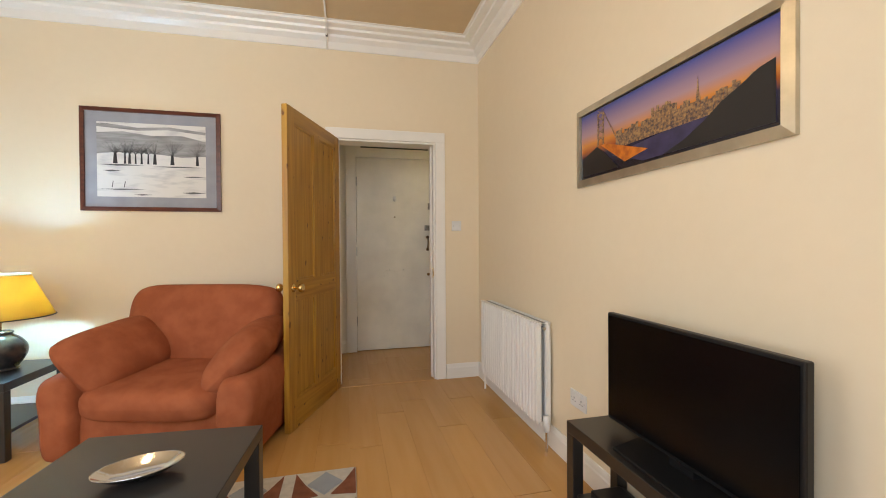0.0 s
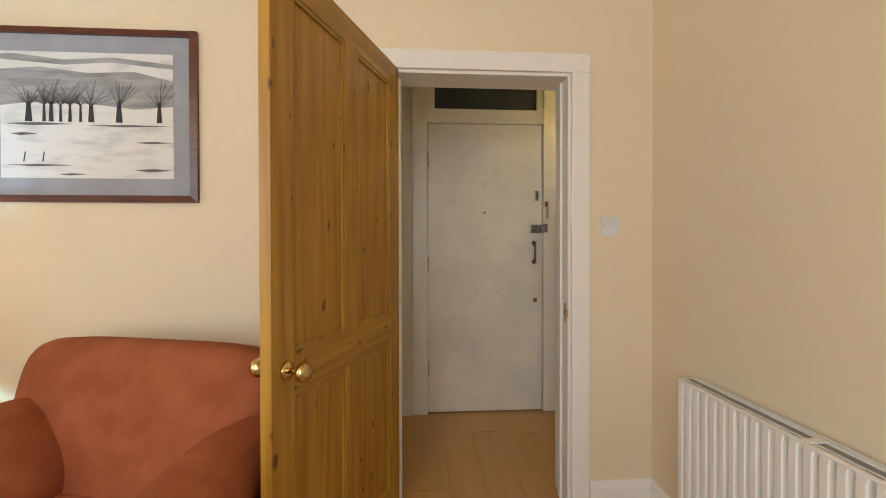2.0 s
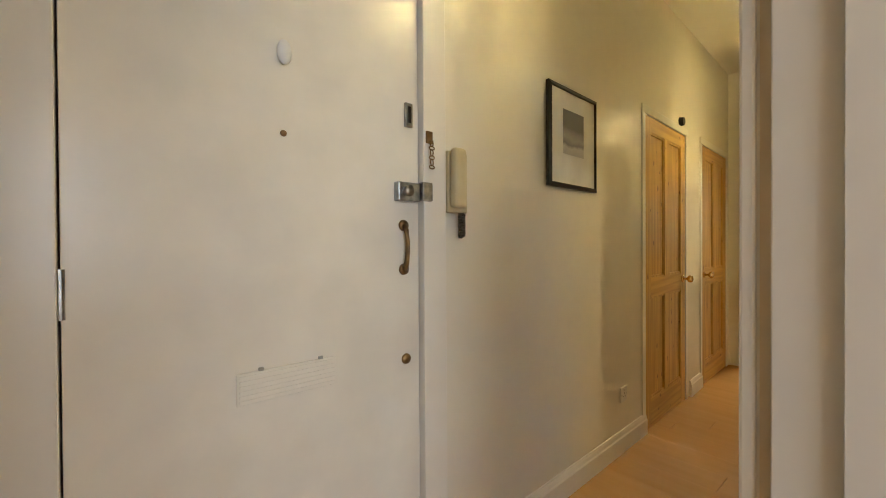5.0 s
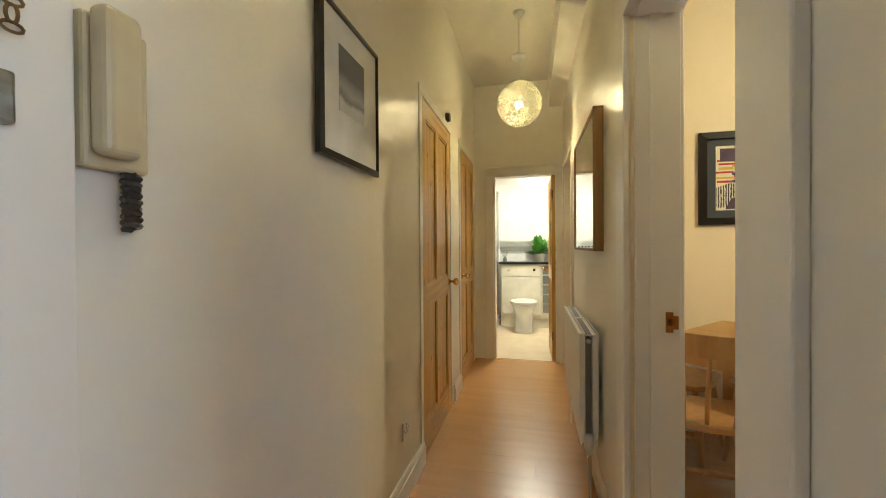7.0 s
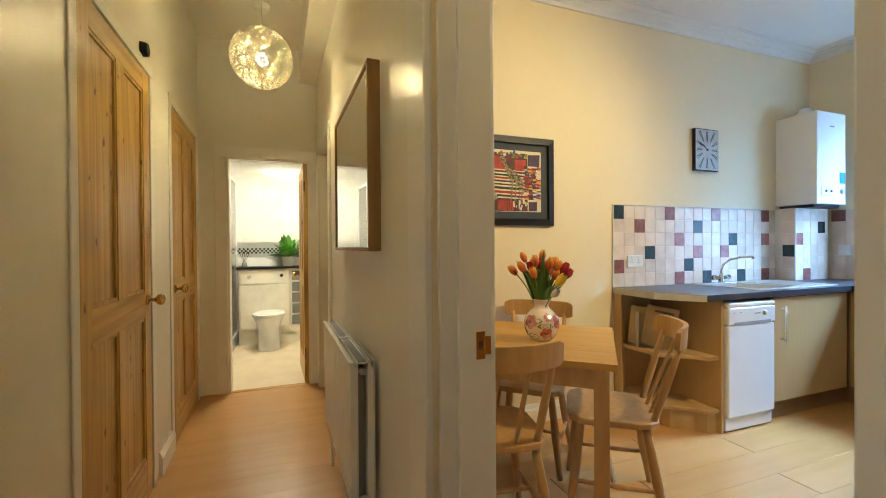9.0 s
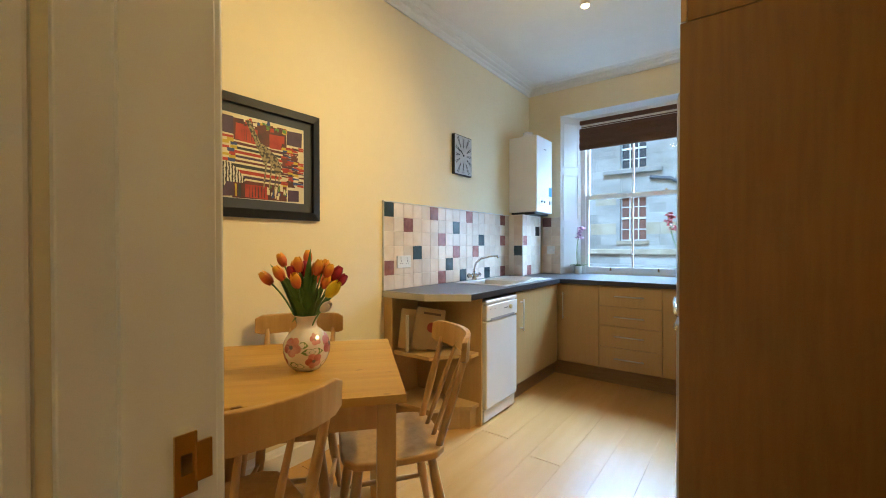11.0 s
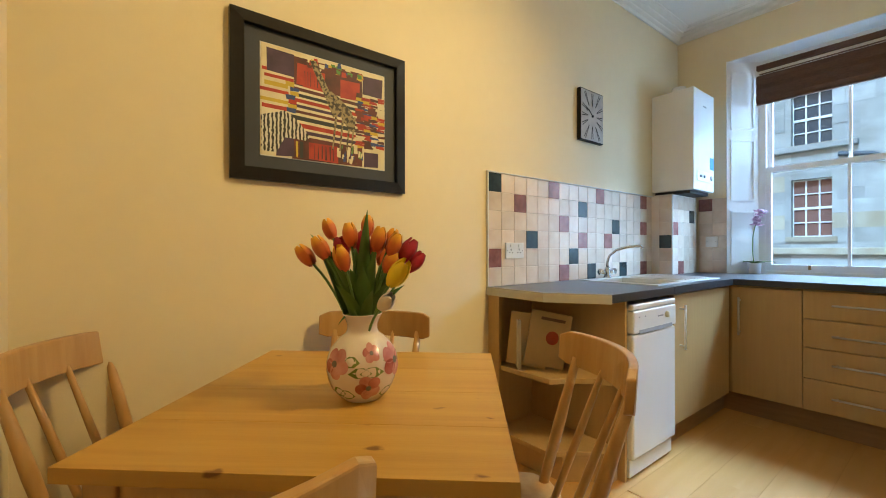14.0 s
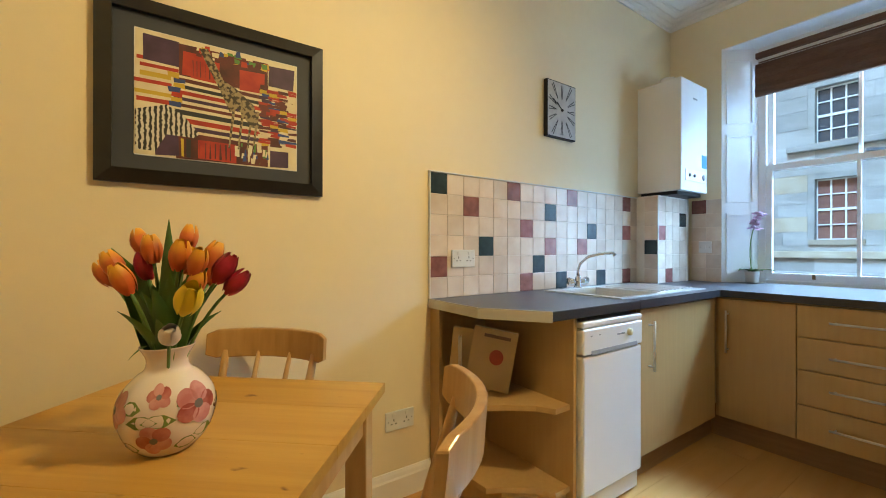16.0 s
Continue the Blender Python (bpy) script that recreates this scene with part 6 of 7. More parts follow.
# lower blocks
block(-0.20, -0.135, -0.20, -0.12, PURPLE_INK, -0.0132)
block(-0.13, -0.118, -0.20, -0.135, YELLOW_INK, -0.0132)
block(-0.116, -0.10, -0.20, -0.135, BLACK_INK, -0.0132)
block(-0.08, 0.04, -0.20, -0.135, RED_INK, -0.0132)
block(0.155, 0.225, -0.20, -0.14, PURPLE_INK, -0.0132)
for k in range(30):
    x, z = ru.uniform(0.035, 0.14), ru.uniform(-0.2, -0.15)
    block(x, x + ru.uniform(0.008, 0.016), z, z + ru.uniform(0.018, 0.04), (GREEN_INK, CREAM_INK, BLUE_INK, CREAM_INK, MAROON_INK)[k % 5], -0.0134 - 0.00001 * k, "paint_dab")
for k in range(7):
    block(-0.075 + k * 0.016, -0.072 + k * 0.016, -0.195, -0.14, MAROON_INK, -0.0136, "paint_stroke")
    block(-0.095 + k * 0.012, -0.0925 + k * 0.012, 0.085, 0.14, MAROON_INK, -0.0138, "paint_stroke")
STRIPE_INK = material("black_white_strokes", (0.62, 0.58, 0.48), 0.6)
_n, _l = STRIPE_INK.node_tree.nodes, STRIPE_INK.node_tree.links
_c, _w, _r = _n.new("ShaderNodeTexCoord"), _n.new("ShaderNodeTexWave"), _n.new("ShaderNodeValToRGB")
_w.inputs["Scale"].default_value, _w.inputs["Distortion"].default_value, _w.inputs["Detail Scale"].default_value = 22.0, 3.0, 4.0
_r.color_ramp.elements[0].position, _r.color_ramp.elements[1].position = 0.42, 0.54
_r.color_ramp.elements[0].color, _r.color_ramp.elements[1].color = (0.02, 0.02, 0.02, 1), (0.62, 0.58, 0.48, 1)
_l.new(_c.outputs["Object"], _w.inputs["Vector"])
_l.new(_w.outputs["Fac"], _r.inputs[0])
_l.new(_r.outputs[0], _n["Principled BSDF"].inputs["Base Color"])
MOTTLE = material("mottled_brown_shape", (0.32, 0.24, 0.13), 0.6, dark=(0.05, 0.035, 0.025), scale=70, spread=(0.46, 0.52))
part("striped_shape", flat([(-0.255, -0.19), (-0.20, -0.19), (-0.17, -0.13), (-0.09, -0.13), (-0.075, -0.115), (-0.12, -0.06), (-0.17, -0.03), (-0.255, -0.06)], -0.0146), STRIPE_INK, pz)
part("slender_shape", flat([(-0.075, 0.185), (-0.05, 0.19), (0.0, 0.09), (0.04, 0.07), (0.10, 0.02), (0.12, -0.06), (0.09, -0.06), (0.045, 0.0), (0.02, -0.02), (-0.01, 0.05), (-0.06, 0.15)], -0.0146), MOTTLE, pz)
for x in (0.035, 0.065, 0.095, 0.115):
    part("thin_line", flat([(x - 0.02, -0.15), (x - 0.015, -0.15), (x + 0.004, 0.0), (x - 0.006, 0.0)], -0.0147), MOTTLE, pz)

ck = thing("wall_clock", "small rectangular silver clock with long dark numerals", "clock", place(2.518, -2.645, 2.007, -90))
part("body", Geo().box(-0.135, 0.135, -0.028, 0, -0.172, 0.172), BLACK, ck, bevel=0.004)
part("face", Geo().box(-0.128, 0.128, -0.0295, -0.0285, -0.165, 0.165), material("clock_silver_face", (0.52, 0.50, 0.47), 0.4, dark=(0.42, 0.40, 0.38), scale=16), ck)
for k in range(12):
    a = math.pi / 2 - k * math.pi / 6
    dx, dz = math.cos(a), math.sin(a)
    lim = min(0.118 / max(abs(dx), 1e-3), 0.152 / max(abs(dz), 1e-3))
    p = Vector((-dz, dx)) * 0.011
    r0, r1 = lim * 0.42, lim
    g = flat([(dx * r0 - p.x * 0.3, dz * r0 - p.y * 0.3), (dx * r1 - p.x, dz * r1 - p.y), (dx * r1 - p.x * 0.5, dz * r1 - p.y * 0.5), (dx * (r0 + 0.01), dz * (r0 + 0.01))], -0.0305)
    g2 = flat([(dx * (r0 + 0.01), dz * (r0 + 0.01)), (dx * r1 + p.x * 0.5, dz * r1 + p.y * 0.5), (dx * r1 + p.x, dz * r1 + p.y), (dx * r0 + p.x * 0.3, dz * r0 + p.y * 0.3)], -0.0305)
    g.add(g2.v, g2.f)
    part("numeral", g, INK, ck)
part("hour_hand", flat([(-0.004, 0), (0.004, 0), (-0.045, 0.045), (-0.05, 0.04)], -0.033), BLACK, ck)
part("minute_hand", flat([(-0.003, 0), (0.003, 0), (-0.083, 0.06), (-0.087, 0.055)], -0.0345), BLACK, ck)
part("hub", Geo().rod((0, -0.03, 0), (0, -0.037, 0), 0.008, n=12), BLACK, ck)

pn_ = picture("wall_picture", "pale print in a slim dark brown frame", 0.46, 0.56, 0.02, place(2.04, KY - 0.002, 1.67), BLIND, WHITE_MAT, 0.27, 0.36, PAPER, 0.022)

# ceiling spots
spt = thing("ceiling_spotlight_bar", "steel ceiling spotlight bar with three lit bulbs", "ceiling light", place(0.98, -2.06, H_KIT, -36))
part("bar", Geo().box(-0.50, 0.50, -0.02, 0.02, -0.05, -0.03), STEEL, spt, bevel=0.004)
part("ceiling_plate", Geo().lathe([(0.05, -0.03), (0.06, -0.02), (0.06, 0)], 24), STEEL, spt, smooth=True)
for x in (-0.43, 0.0, 0.43):
    hd = part("spot_head", Geo().lathe([(0.012, -0.15), (0.026, -0.17), (0.03, -0.245), (0.027, -0.245), (0.024, -0.18)], 20, Matrix.Translation((x, 0, 0))), STEEL, spt, smooth=True)
    part("stem", Geo().rod((x, 0, -0.155), (x, 0, -0.045), 0.007), STEEL, hd)
    part("bulb", Geo().ball((x, 0, -0.235), 0.022), BULB, hd, smooth=True)

# window: sashes, shutters, blind
kw = tagged(thing("window_kitchen", "white painted sash window in a deep panelled recess", "window", place(0, -4.25, 0)), kind="structure")
for b in ((0.92, 0.975, WT, 2.64), (1.935, 1.99, WT, 2.64), (0.975, 1.935, 2.55, 2.64), (0.975, 1.935, WT, 0.935)):
    part("window_frame", Geo().box(b[0], b[1], -0.05, 0.015, b[2], b[3]), TRIM_SHUT, kw, bevel=0.004)
for nm, y, z0, z1, br in (("upper_sash", -0.04, 1.72, 2.55, 0.04), ("lower_sash", -0.005, 0.935, 1.765, 0.05)):
    s = part(nm, Geo().box(0.975, 1.01, y - 0.018, y + 0.018, z0, z1).box(1.90, 1.935, y - 0.018, y + 0.018, z0, z1).box(1.01, 1.90, y - 0.018, y + 0.018, z0, z0 + br).box(1.01, 1.90, y - 0.018, y + 0.018, z1 - 0.042, z1), TRIM_SHUT, kw)
    part("glazing_bar", Geo().box(1.446, 1.464, y - 0.014, y + 0.014, z0 + br, z1 - 0.042), TRIM_SHUT, s)
    for x0, x1 in ((1.01, 1.446), (1.464, 1.90)):
        p = part("pane", Geo().box(x0, x1, y - 0.002, y + 0.002, z0 + br, z1 - 0.042), GLASS, s)
        p.visible_shadow = False
part("sash_lift", Geo().box(1.20, 1.215, 0.013, 0.03, 0.95, 0.985), OLD_BRASS, kw)
part("sash_lift", Geo().box(1.66, 1.675, 0.013, 0.03, 0.95, 0.985), OLD_BRASS, kw)
part("sash_lock", Geo().box(1.13, 1.15, 0.0, 0.03, 1.765, 1.785), OLD_BRASS, kw)


def shutter(name, a, b):
    """A panelled lining of the recess between plan points a and b."""
    a, b = Vector((*a, 0)), Vector((*b, 0))
    d = (b - a)
    w = d.length
    q = Matrix.Translation(a) @ Matrix.Rotation(math.atan2(d.y, d.x), 4, "Z")
    holder = structure(name, Geo().box(0, w, -0.004, 0.004, WT, 2.64, q), TRIM_SHUT, "white panelled window shutter lining", "window lining")
    for z0, z1 in ((WT + 0.06, 1.42), (1.50, 2.0), (2.08, 2.56)):
        g = Geo()
        for s in (-1, 1):
            y0, y1 = sorted((s * 0.004, s * 0.011))
            g.box(0.03, 0.045, y0, y1, z0, z1, q).box(w - 0.045, w - 0.03, y0, y1, z0, z1, q).box(0.045, w - 0.045, y0, y1, z0, z0 + 0.015, q).box(0.045, w - 0.045, y0, y1, z1 - 0.015, z1, q)
        part("panel_moulding", g, TRIM_SHUT, holder)
    return holder


shutter("window_lining_east", (2.146, -4.038), (1.986, -4.235))
shutter("window_lining_west", (0.814, -4.038), (0.924, -4.235))
structure("window_soffit", Geo().prism([(0.812, -4.041), (2.148, -4.041), (1.988, -4.235), (0.922, -4.235)], 2.632, 2.639), TRIM_SHUT, "white window recess soffit", "window lining")
bl = thing("roman_blind", "brown fabric blind rolled up at the window top", "blind", place(0, -4.20, 0))
part("headrail", Geo().box(0.925, 1.985, -0.02, 0.02, 2.545, 2.585), BLIND, bl, bevel=0.004)
part("valance_gap", Geo().box(0.935, 1.975, -0.015, -0.012, 2.485, 2.545), WHITE_MAT, bl)
part("cord_line", Geo().rod((0.94, 0.0, 2.515), (1.97, 0.0, 2.515), 0.005), BLIND, bl)
rows = []
for k in range(7):
    z = 2.495 - k * 0.037
    rows.append([(0.93, 0.012 + 0.012 * (k % 2), z), (1.98, 0.012 + 0.012 * (k % 2), z)])
gb = Geo().sheet(rows)
gb.sheet([[(x, y + 0.02, z) for x, y, z in r] for r in rows])
part("folded_fabric", gb, BLIND, bl)
part("bottom_bar", Geo().box(0.93, 1.98, 0.008, 0.036, 2.262, 2.285), BLIND, bl, bevel=0.003)


def petal_bloom(g, c, r, rnd, n=5):
    for k in range(n):
        a = 2 * math.pi * k / n + rnd.uniform(-0.3, 0.3)
        q = Matrix.Translation(c) @ rot(rnd.uniform(-35, 35), rnd.uniform(-35, 35), math.degrees(a))
        g.add([q @ Vector(p) for p in ((0, 0, 0), (r * 0.5, -r * 0.38, 0.004), (r, -r * 0.12, 0.008), (r, r * 0.12, 0.008), (r * 0.5, r * 0.38, 0.004))], [(0, 1, 2, 3, 4)])


def orchid(label, x, y, bloom, tip, blooms, seed):
    rnd = random.Random(seed)
    d = thing("potted_orchid", label, "plant", place(x, y, WT), "window orchids")
    pot = part("pot", Geo().lathe([(0.032, 0), (0.04, 0.005), (0.045, 0.075), (0.048, 0.085), (0.042, 0.085), (0.038, 0.07), (0.001, 0.07)], 24), WHITE_PLASTIC, d, "white ceramic pot", smooth=True)
    part("soil", Geo().lathe([(0.038, 0.07), (0.02, 0.076), (0.001, 0.078)], 16), BLIND, pot)
    for k in range(5):
        a = k * 1.26 + rnd.uniform(-0.3, 0.3)
        ln = rnd.uniform(0.09, 0.14)
        rows = []
        for j in range(6):
            s = j / 5
            w = 0.022 * math.sin(math.pi * min(1, s * 0.9 + 0.08))
            c = Vector((math.cos(a) * ln * s, math.sin(a) * ln * s, 0.075 + 0.09 * s - 0.07 * s * s))
            sd = Vector((-math.sin(a), math.cos(a), 0)) * w
            rows.append([c - sd, c + Vector((0, 0, -0.005)), c + sd])
        part("leaf", Geo().sheet(rows), LEAF, d, smooth=True)
    top = Vector(tip)
    path = [Vector((0, 0, 0.07)).lerp(top, s) + Vector((0.03 * math.sin(s * 3.1), 0, 0)) for s in [k / 7 for k in range(8)]]
    stm = part("stem", Geo().tube(path, 0.0035, 6), STEM, d, smooth=True)
    for k in range(blooms):
        s = 0.72 + 0.30 * k / blooms
        g = Geo()
        c = Vector((0, 0, 0.07)).lerp(top, s) + Vector((rnd.uniform(-0.035, 0.035), rnd.uniform(-0.02, 0.03), rnd.uniform(-0.02, 0.02)))
        petal_bloom(g, c, 0.030, rnd, 6)
        petal_bloom(g, c + Vector((0, 0.004, 0.004)), 0.022, rnd, 5)
        part("blossom", g, bloom, stm)
    return d


orchid("pale pink potted orchid on the window sill", 1.985, -4.13, PINK, (-0.04, 0, 0.50), 17, 3)
orchid("red-flowered potted orchid on the window sill", 0.945, -4.13, RED_ORCHID, (0.17, 0, 0.62), 15, 5)

# ---- dining table, chairs, flowers ----
TM = place(1.918, -0.612, 0, 49)
tb_ = thing("dining_table", "square solid pine dining table with worn top", "dining table", TM)
S = 0.395
for k in range(4):
    a = -S + k * S / 2
    part("tabletop_board", Geo().box(-S, S, a + 0.0002, a + S / 2 - 0.0002, 0.722, 0.75), TABLE_WOOD, tb_, bevel=0.0006)
for sx in (-1, 1):
    for sy in (-1, 1):
        part("leg", Geo().box(*sorted((sx * (S - 0.03), sx * (S - 0.092))), *sorted((sy * (S - 0.03), sy * (S - 0.092))), 0, 0.72), CHAIR_WOOD, tb_, bevel=0.003)
for sg in (-1, 1):
    part("apron", Geo().box(-S + 0.09, S - 0.09, *sorted((sg * (S - 0.04), sg * (S - 0.06))), 0.63, 0.721), CHAIR_WOOD, tb_)
    part("apron", Geo().box(*sorted((sg * (S - 0.04), sg * (S - 0.06))), -S + 0.09, S - 0.09, 0.63, 0.721), CHAIR_WOOD, tb_)


def dining_chair(m, label):
    """A stick-back chair; faces +y, its back at -y."""
    d = thing("dining_chair", label, "chair", m, "chairs round the table")
    out = []
    for k in range(28):
        a = 2 * math.pi * k / 28
        c, s = math.cos(a), math.sin(a)
        r = 1 / (abs(c) ** 5 + abs(s) ** 5) ** 0.2
        out.append((0.205 * r * c * (1 + 0.04 * s), 0.20 * r * s))
    part("seat", Geo().prism(out, 0.425, 0.455), CHAIR_WOOD, d, bevel=0.008, seg=3)
    for sx in (-1, 1):
        for sy in (-1, 1):
            part("leg", Geo().rod((sx * 0.20, sy * 0.19 - (0.02 if sy < 0 else 0), 0), (sx * 0.145, sy * 0.135, 0.43), 0.013, 0.017, 12, 0.022), CHAIR_WOOD, d, smooth=True)
        part("stretcher", Geo().rod((sx * 0.182, -0.182, 0.16), (sx * 0.182, 0.168, 0.16), 0.009, 0.009, 10, 0.013), CHAIR_WOOD, d, smooth=True)
    part("stretcher", Geo().rod((-0.182, 0.0, 0.16), (0.182, 0.0, 0.16), 0.009, 0.009, 10, 0.013), CHAIR_WOOD, d, smooth=True)
    crest = lambda x: -0.245 - 0.068 * (1 - (x / 0.21) ** 2)
    for x, rd in ((-0.165, 0.014), (-0.06, 0.009), (0.06, 0.009), (0.165, 0.014)):
        part("back_post" if rd > 0.01 else "spindle", Geo().rod((x * 0.86, -0.165, 0.44), (x, crest(x), 0.80), rd, rd * 0.8, 10, rd * 1.2), CHAIR_WOOD, d, smooth=True)
    rows = []
    for k in range(17):
        x = -0.215 + k * 0.43 / 16
        y = crest(x)
        e = min(1.0, (1 - (abs(x) / 0.216) ** 16)) ** 0.5
        zc, hh = 0.824, 0.049 * (0.62 + 0.38 * e)
        t = 0.011
        rows.append([(x, y - t, zc - hh), (x, y + t, zc - hh), (x, y + t * 1.1 - 0.008, zc + hh), (x, y - t * 0.9 - 0.008, zc + hh), (x, y - t, zc - hh)])
    g = Geo().sheet(rows)
    g.f += [(0, 1, 2, 3), (83, 82, 81, 80)]
    part("top_rail", g, CHAIR_WOOD, d, smooth=False, bevel=0.004)
    return d


def chair_at(bx, by, fx, fy):
    """The pose that puts the back's middle at (bx, by), facing along (fx, fy)."""
    turn = math.degrees(math.atan2(-fx, fy))
    f = Vector((fx, fy)).normalized()
    return place(bx + f.x * 0.29, by + f.y * 0.29, 0, turn)


c1 = dining_chair(chair_at(2.348, -0.933, -0.715, 0.699), "beech stick-back dining chair tucked under the table")
for b in ((1.485, -1.11, 0.60, 0.80), (1.375, -0.185, 0.985, -0.17), (2.41, -0.005, -0.554, -0.833)):
    copy_thing(c1, chair_at(*b))

VP = (1.855, -0.625, 0.75)
va = thing("flower_vase", "round white vase painted with pink flowers", "vase", place(*VP))
vprof = [(r, z * 0.86) for r, z in [(0.045, 0.0), (0.05, 0.004), (0.07, 0.03), (0.083, 0.07), (0.086, 0.105), (0.078, 0.14), (0.056, 0.172), (0.040, 0.188), (0.037, 0.21), (0.045, 0.232), (0.049, 0.24), (0.046, 0.24), (0.034, 0.215), (0.034, 0.19), (0.05, 0.165), (0.06, 0.10), (0.04, 0.02), (0.001, 0.015)]]
vcurve = eased(vprof)[:41]
part("body", Geo().lathe(eased(vprof), 48), VASE, va, smooth=True)


def on_vase(a, z, pts, off=0.0008):
    """Maps flat points (along, up) on to the vase's belly at angle a and height z."""
    out = []
    for u, v in pts:
        zz = z + v
        r = np.interp(zz, [q[1] for q in vcurve], [q[0] for q in vcurve]) + off
        an = a + u / 0.08
        out.append((r * math.cos(an), r * math.sin(an), zz))
    return out


for k, (a, z, sz) in enumerate(((3.75, 0.10, 1.5), (1.85, 0.10, 1.35), (2.85, 0.045, 1.15), (2.95, 0.125, 0.8), (4.75, 0.06, 1.3), (0.4, 0.10, 1.4), (1.2, 0.05, 1.0), (5.6, 0.10, 1.3))):
    for j in range(5):
        t = j * 1.2566 + k
        cu, cv = 0.015 * sz * math.cos(t), 0.015 * sz * math.sin(t)
        ring = [(cu + 0.0125 * sz * math.cos(q), cv + 0.0125 * sz * math.sin(q)) for q in np.linspace(0, 2 * math.pi, 13)[:-1]]
        lift = 0.0012 + 0.0002 * j
        p = on_vase(a, z, [(cu, cv)], lift) + on_vase(a, z, ring, lift)
        part("painted_petal", Geo().add(p, [(0, i + 1, (i + 1) % 12 + 1) for i in range(12)]), VASE_PINK if (j + k) % 3 else VASE_ROSE, va, smooth=True)
    eye = [(0.006 * sz * math.cos(q), 0.006 * sz * math.sin(q)) for q in np.linspace(0, 2 * math.pi, 9)[:-1]]
    p = on_vase(a, z, [(0, 0)], 0.0026) + on_vase(a, z, eye, 0.0026)
    part("painted_eye", Geo().add(p, [(0, i + 1, (i + 1) % 8 + 1) for i in range(8)]), VASE_GREY, va)
    for sgn in (-1, 1):
        lf = [(sgn * (0.03 + 0.045 * s) * sz ** 0.5, -0.02 + 0.016 * math.sin(math.pi * s) * w) for w in (-1, 1) for s in ((0, 0.33, 0.66, 1) if w < 0 else (0.66, 0.33))]
        p = on_vase(a, max(z, 0.035), [(u, max(v, -0.03)) for u, v in lf], 0.0009)
        part("painted_leaf", Geo().add(p, [tuple(range(6))]), VASE_GREEN, va)

bq = thing("tulip_bouquet", "mixed orange, red and yellow tulips in the vase", "flowers", place(VP[0], VP[1], VP[2] + 0.05))
rt = random.Random(21)


def tulip(base, tip, mat, size):
    base, tip = Vector(base), Vector(tip)
    mid = base.lerp(tip, 0.55) + Vector(((tip - base).x * -0.25, (tip - base).y * -0.25, 0.02))
    path = [(1 - s) ** 2 * base + 2 * s * (1 - s) * mid + s * s * tip for s in [k / 8 for k in range(9)]]
    st_ = part("stem", Geo().tube(path, 0.0032, 6), STEM, bq, smooth=True)
    d = (path[-1] - path[-2]).normalized()
    q = Matrix.Translation(tip) @ d.to_track_quat("Z", "Y").to_matrix().to_4x4() @ Matrix.Diagonal((size, size, size * 1.22, 1))
    hd = part("flower_head", Geo().lathe([(0.004, 0), (0.014, 0.006), (0.019, 0.02), (0.018, 0.035), (0.012, 0.048), (0.002, 0.052)], 12), mat, st_, smooth=True, m=q)
    for k in range(6):
        rows = []
        a = k * math.pi / 3 + (0.2 if k % 2 else 0)
        for j in range(6):
            s = j / 5
            r = 0.006 + 0.0185 * math.sin(math.pi * (0.12 + 0.76 * s)) + (0.0015 if k % 2 else 0)
            w = 0.62 * math.sin(math.pi * (0.13 + 0.70 * s)) + 0.03
            rows.append([(r * math.cos(a + w * u), r * math.sin(a + w * u), 0.066 * s) for u in (-1, -0.4, 0.4, 1)])
        part("petal", Geo().sheet(rows), mat, hd, smooth=True)


def world_to_local(v):
    return (v[0] - VP[0], v[1] - VP[1], v[2] - VP[2] - 0.05)


# flower heads: across the bunch, towards the door, height above the table
AX, AY = Vector((-0.69, -0.725, 0)) * 0.84, Vector((-0.72, 0.69, 0)) * 0.9
HEADS = [(-0.101, -0.03, 0.42, TULIP_O), (-0.15, 0.0, 0.355, TULIP_O), (-0.095, 0.03, 0.371, TULIP_O), (-0.028, 0.01, 0.40, TULIP_O), (-0.005, -0.06, 0.427, TULIP_O),
         (-0.025, 0.07, 0.345, TULIP_O), (0.047, 0.02, 0.387, TULIP_O), (0.028, -0.03, 0.375, TULIP_O), (0.062, -0.05, 0.39, TULIP_O), (0.087, 0.02, 0.379, TULIP_O),
         (-0.053, 0.0, 0.366, TULIP_R), (-0.012, -0.04, 0.377, TULIP_R), (0.11, -0.02, 0.362, TULIP_R), (0.128, -0.035, 0.338, TULIP_R),
         (0.10, 0.06, 0.311, TULIP_Y), (0.072, 0.01, 0.336, TULIP_O), (0.078, 0.075, 0.258, TULIP_W), (-0.06, -0.08, 0.39, TULIP_O), (0.03, -0.09, 0.35, TULIP_O)]
for u, v, z, mt in HEADS:
    p = AX * u + AY * v
    tulip((p.x * 0.12, p.y * 0.12, 0.06), (p.x, p.y, z - 0.077), mt, rt.uniform(0.68, 0.80) * (1.2 if mt is TULIP_Y else 1.1 if mt is TULIP_R else 1.0))


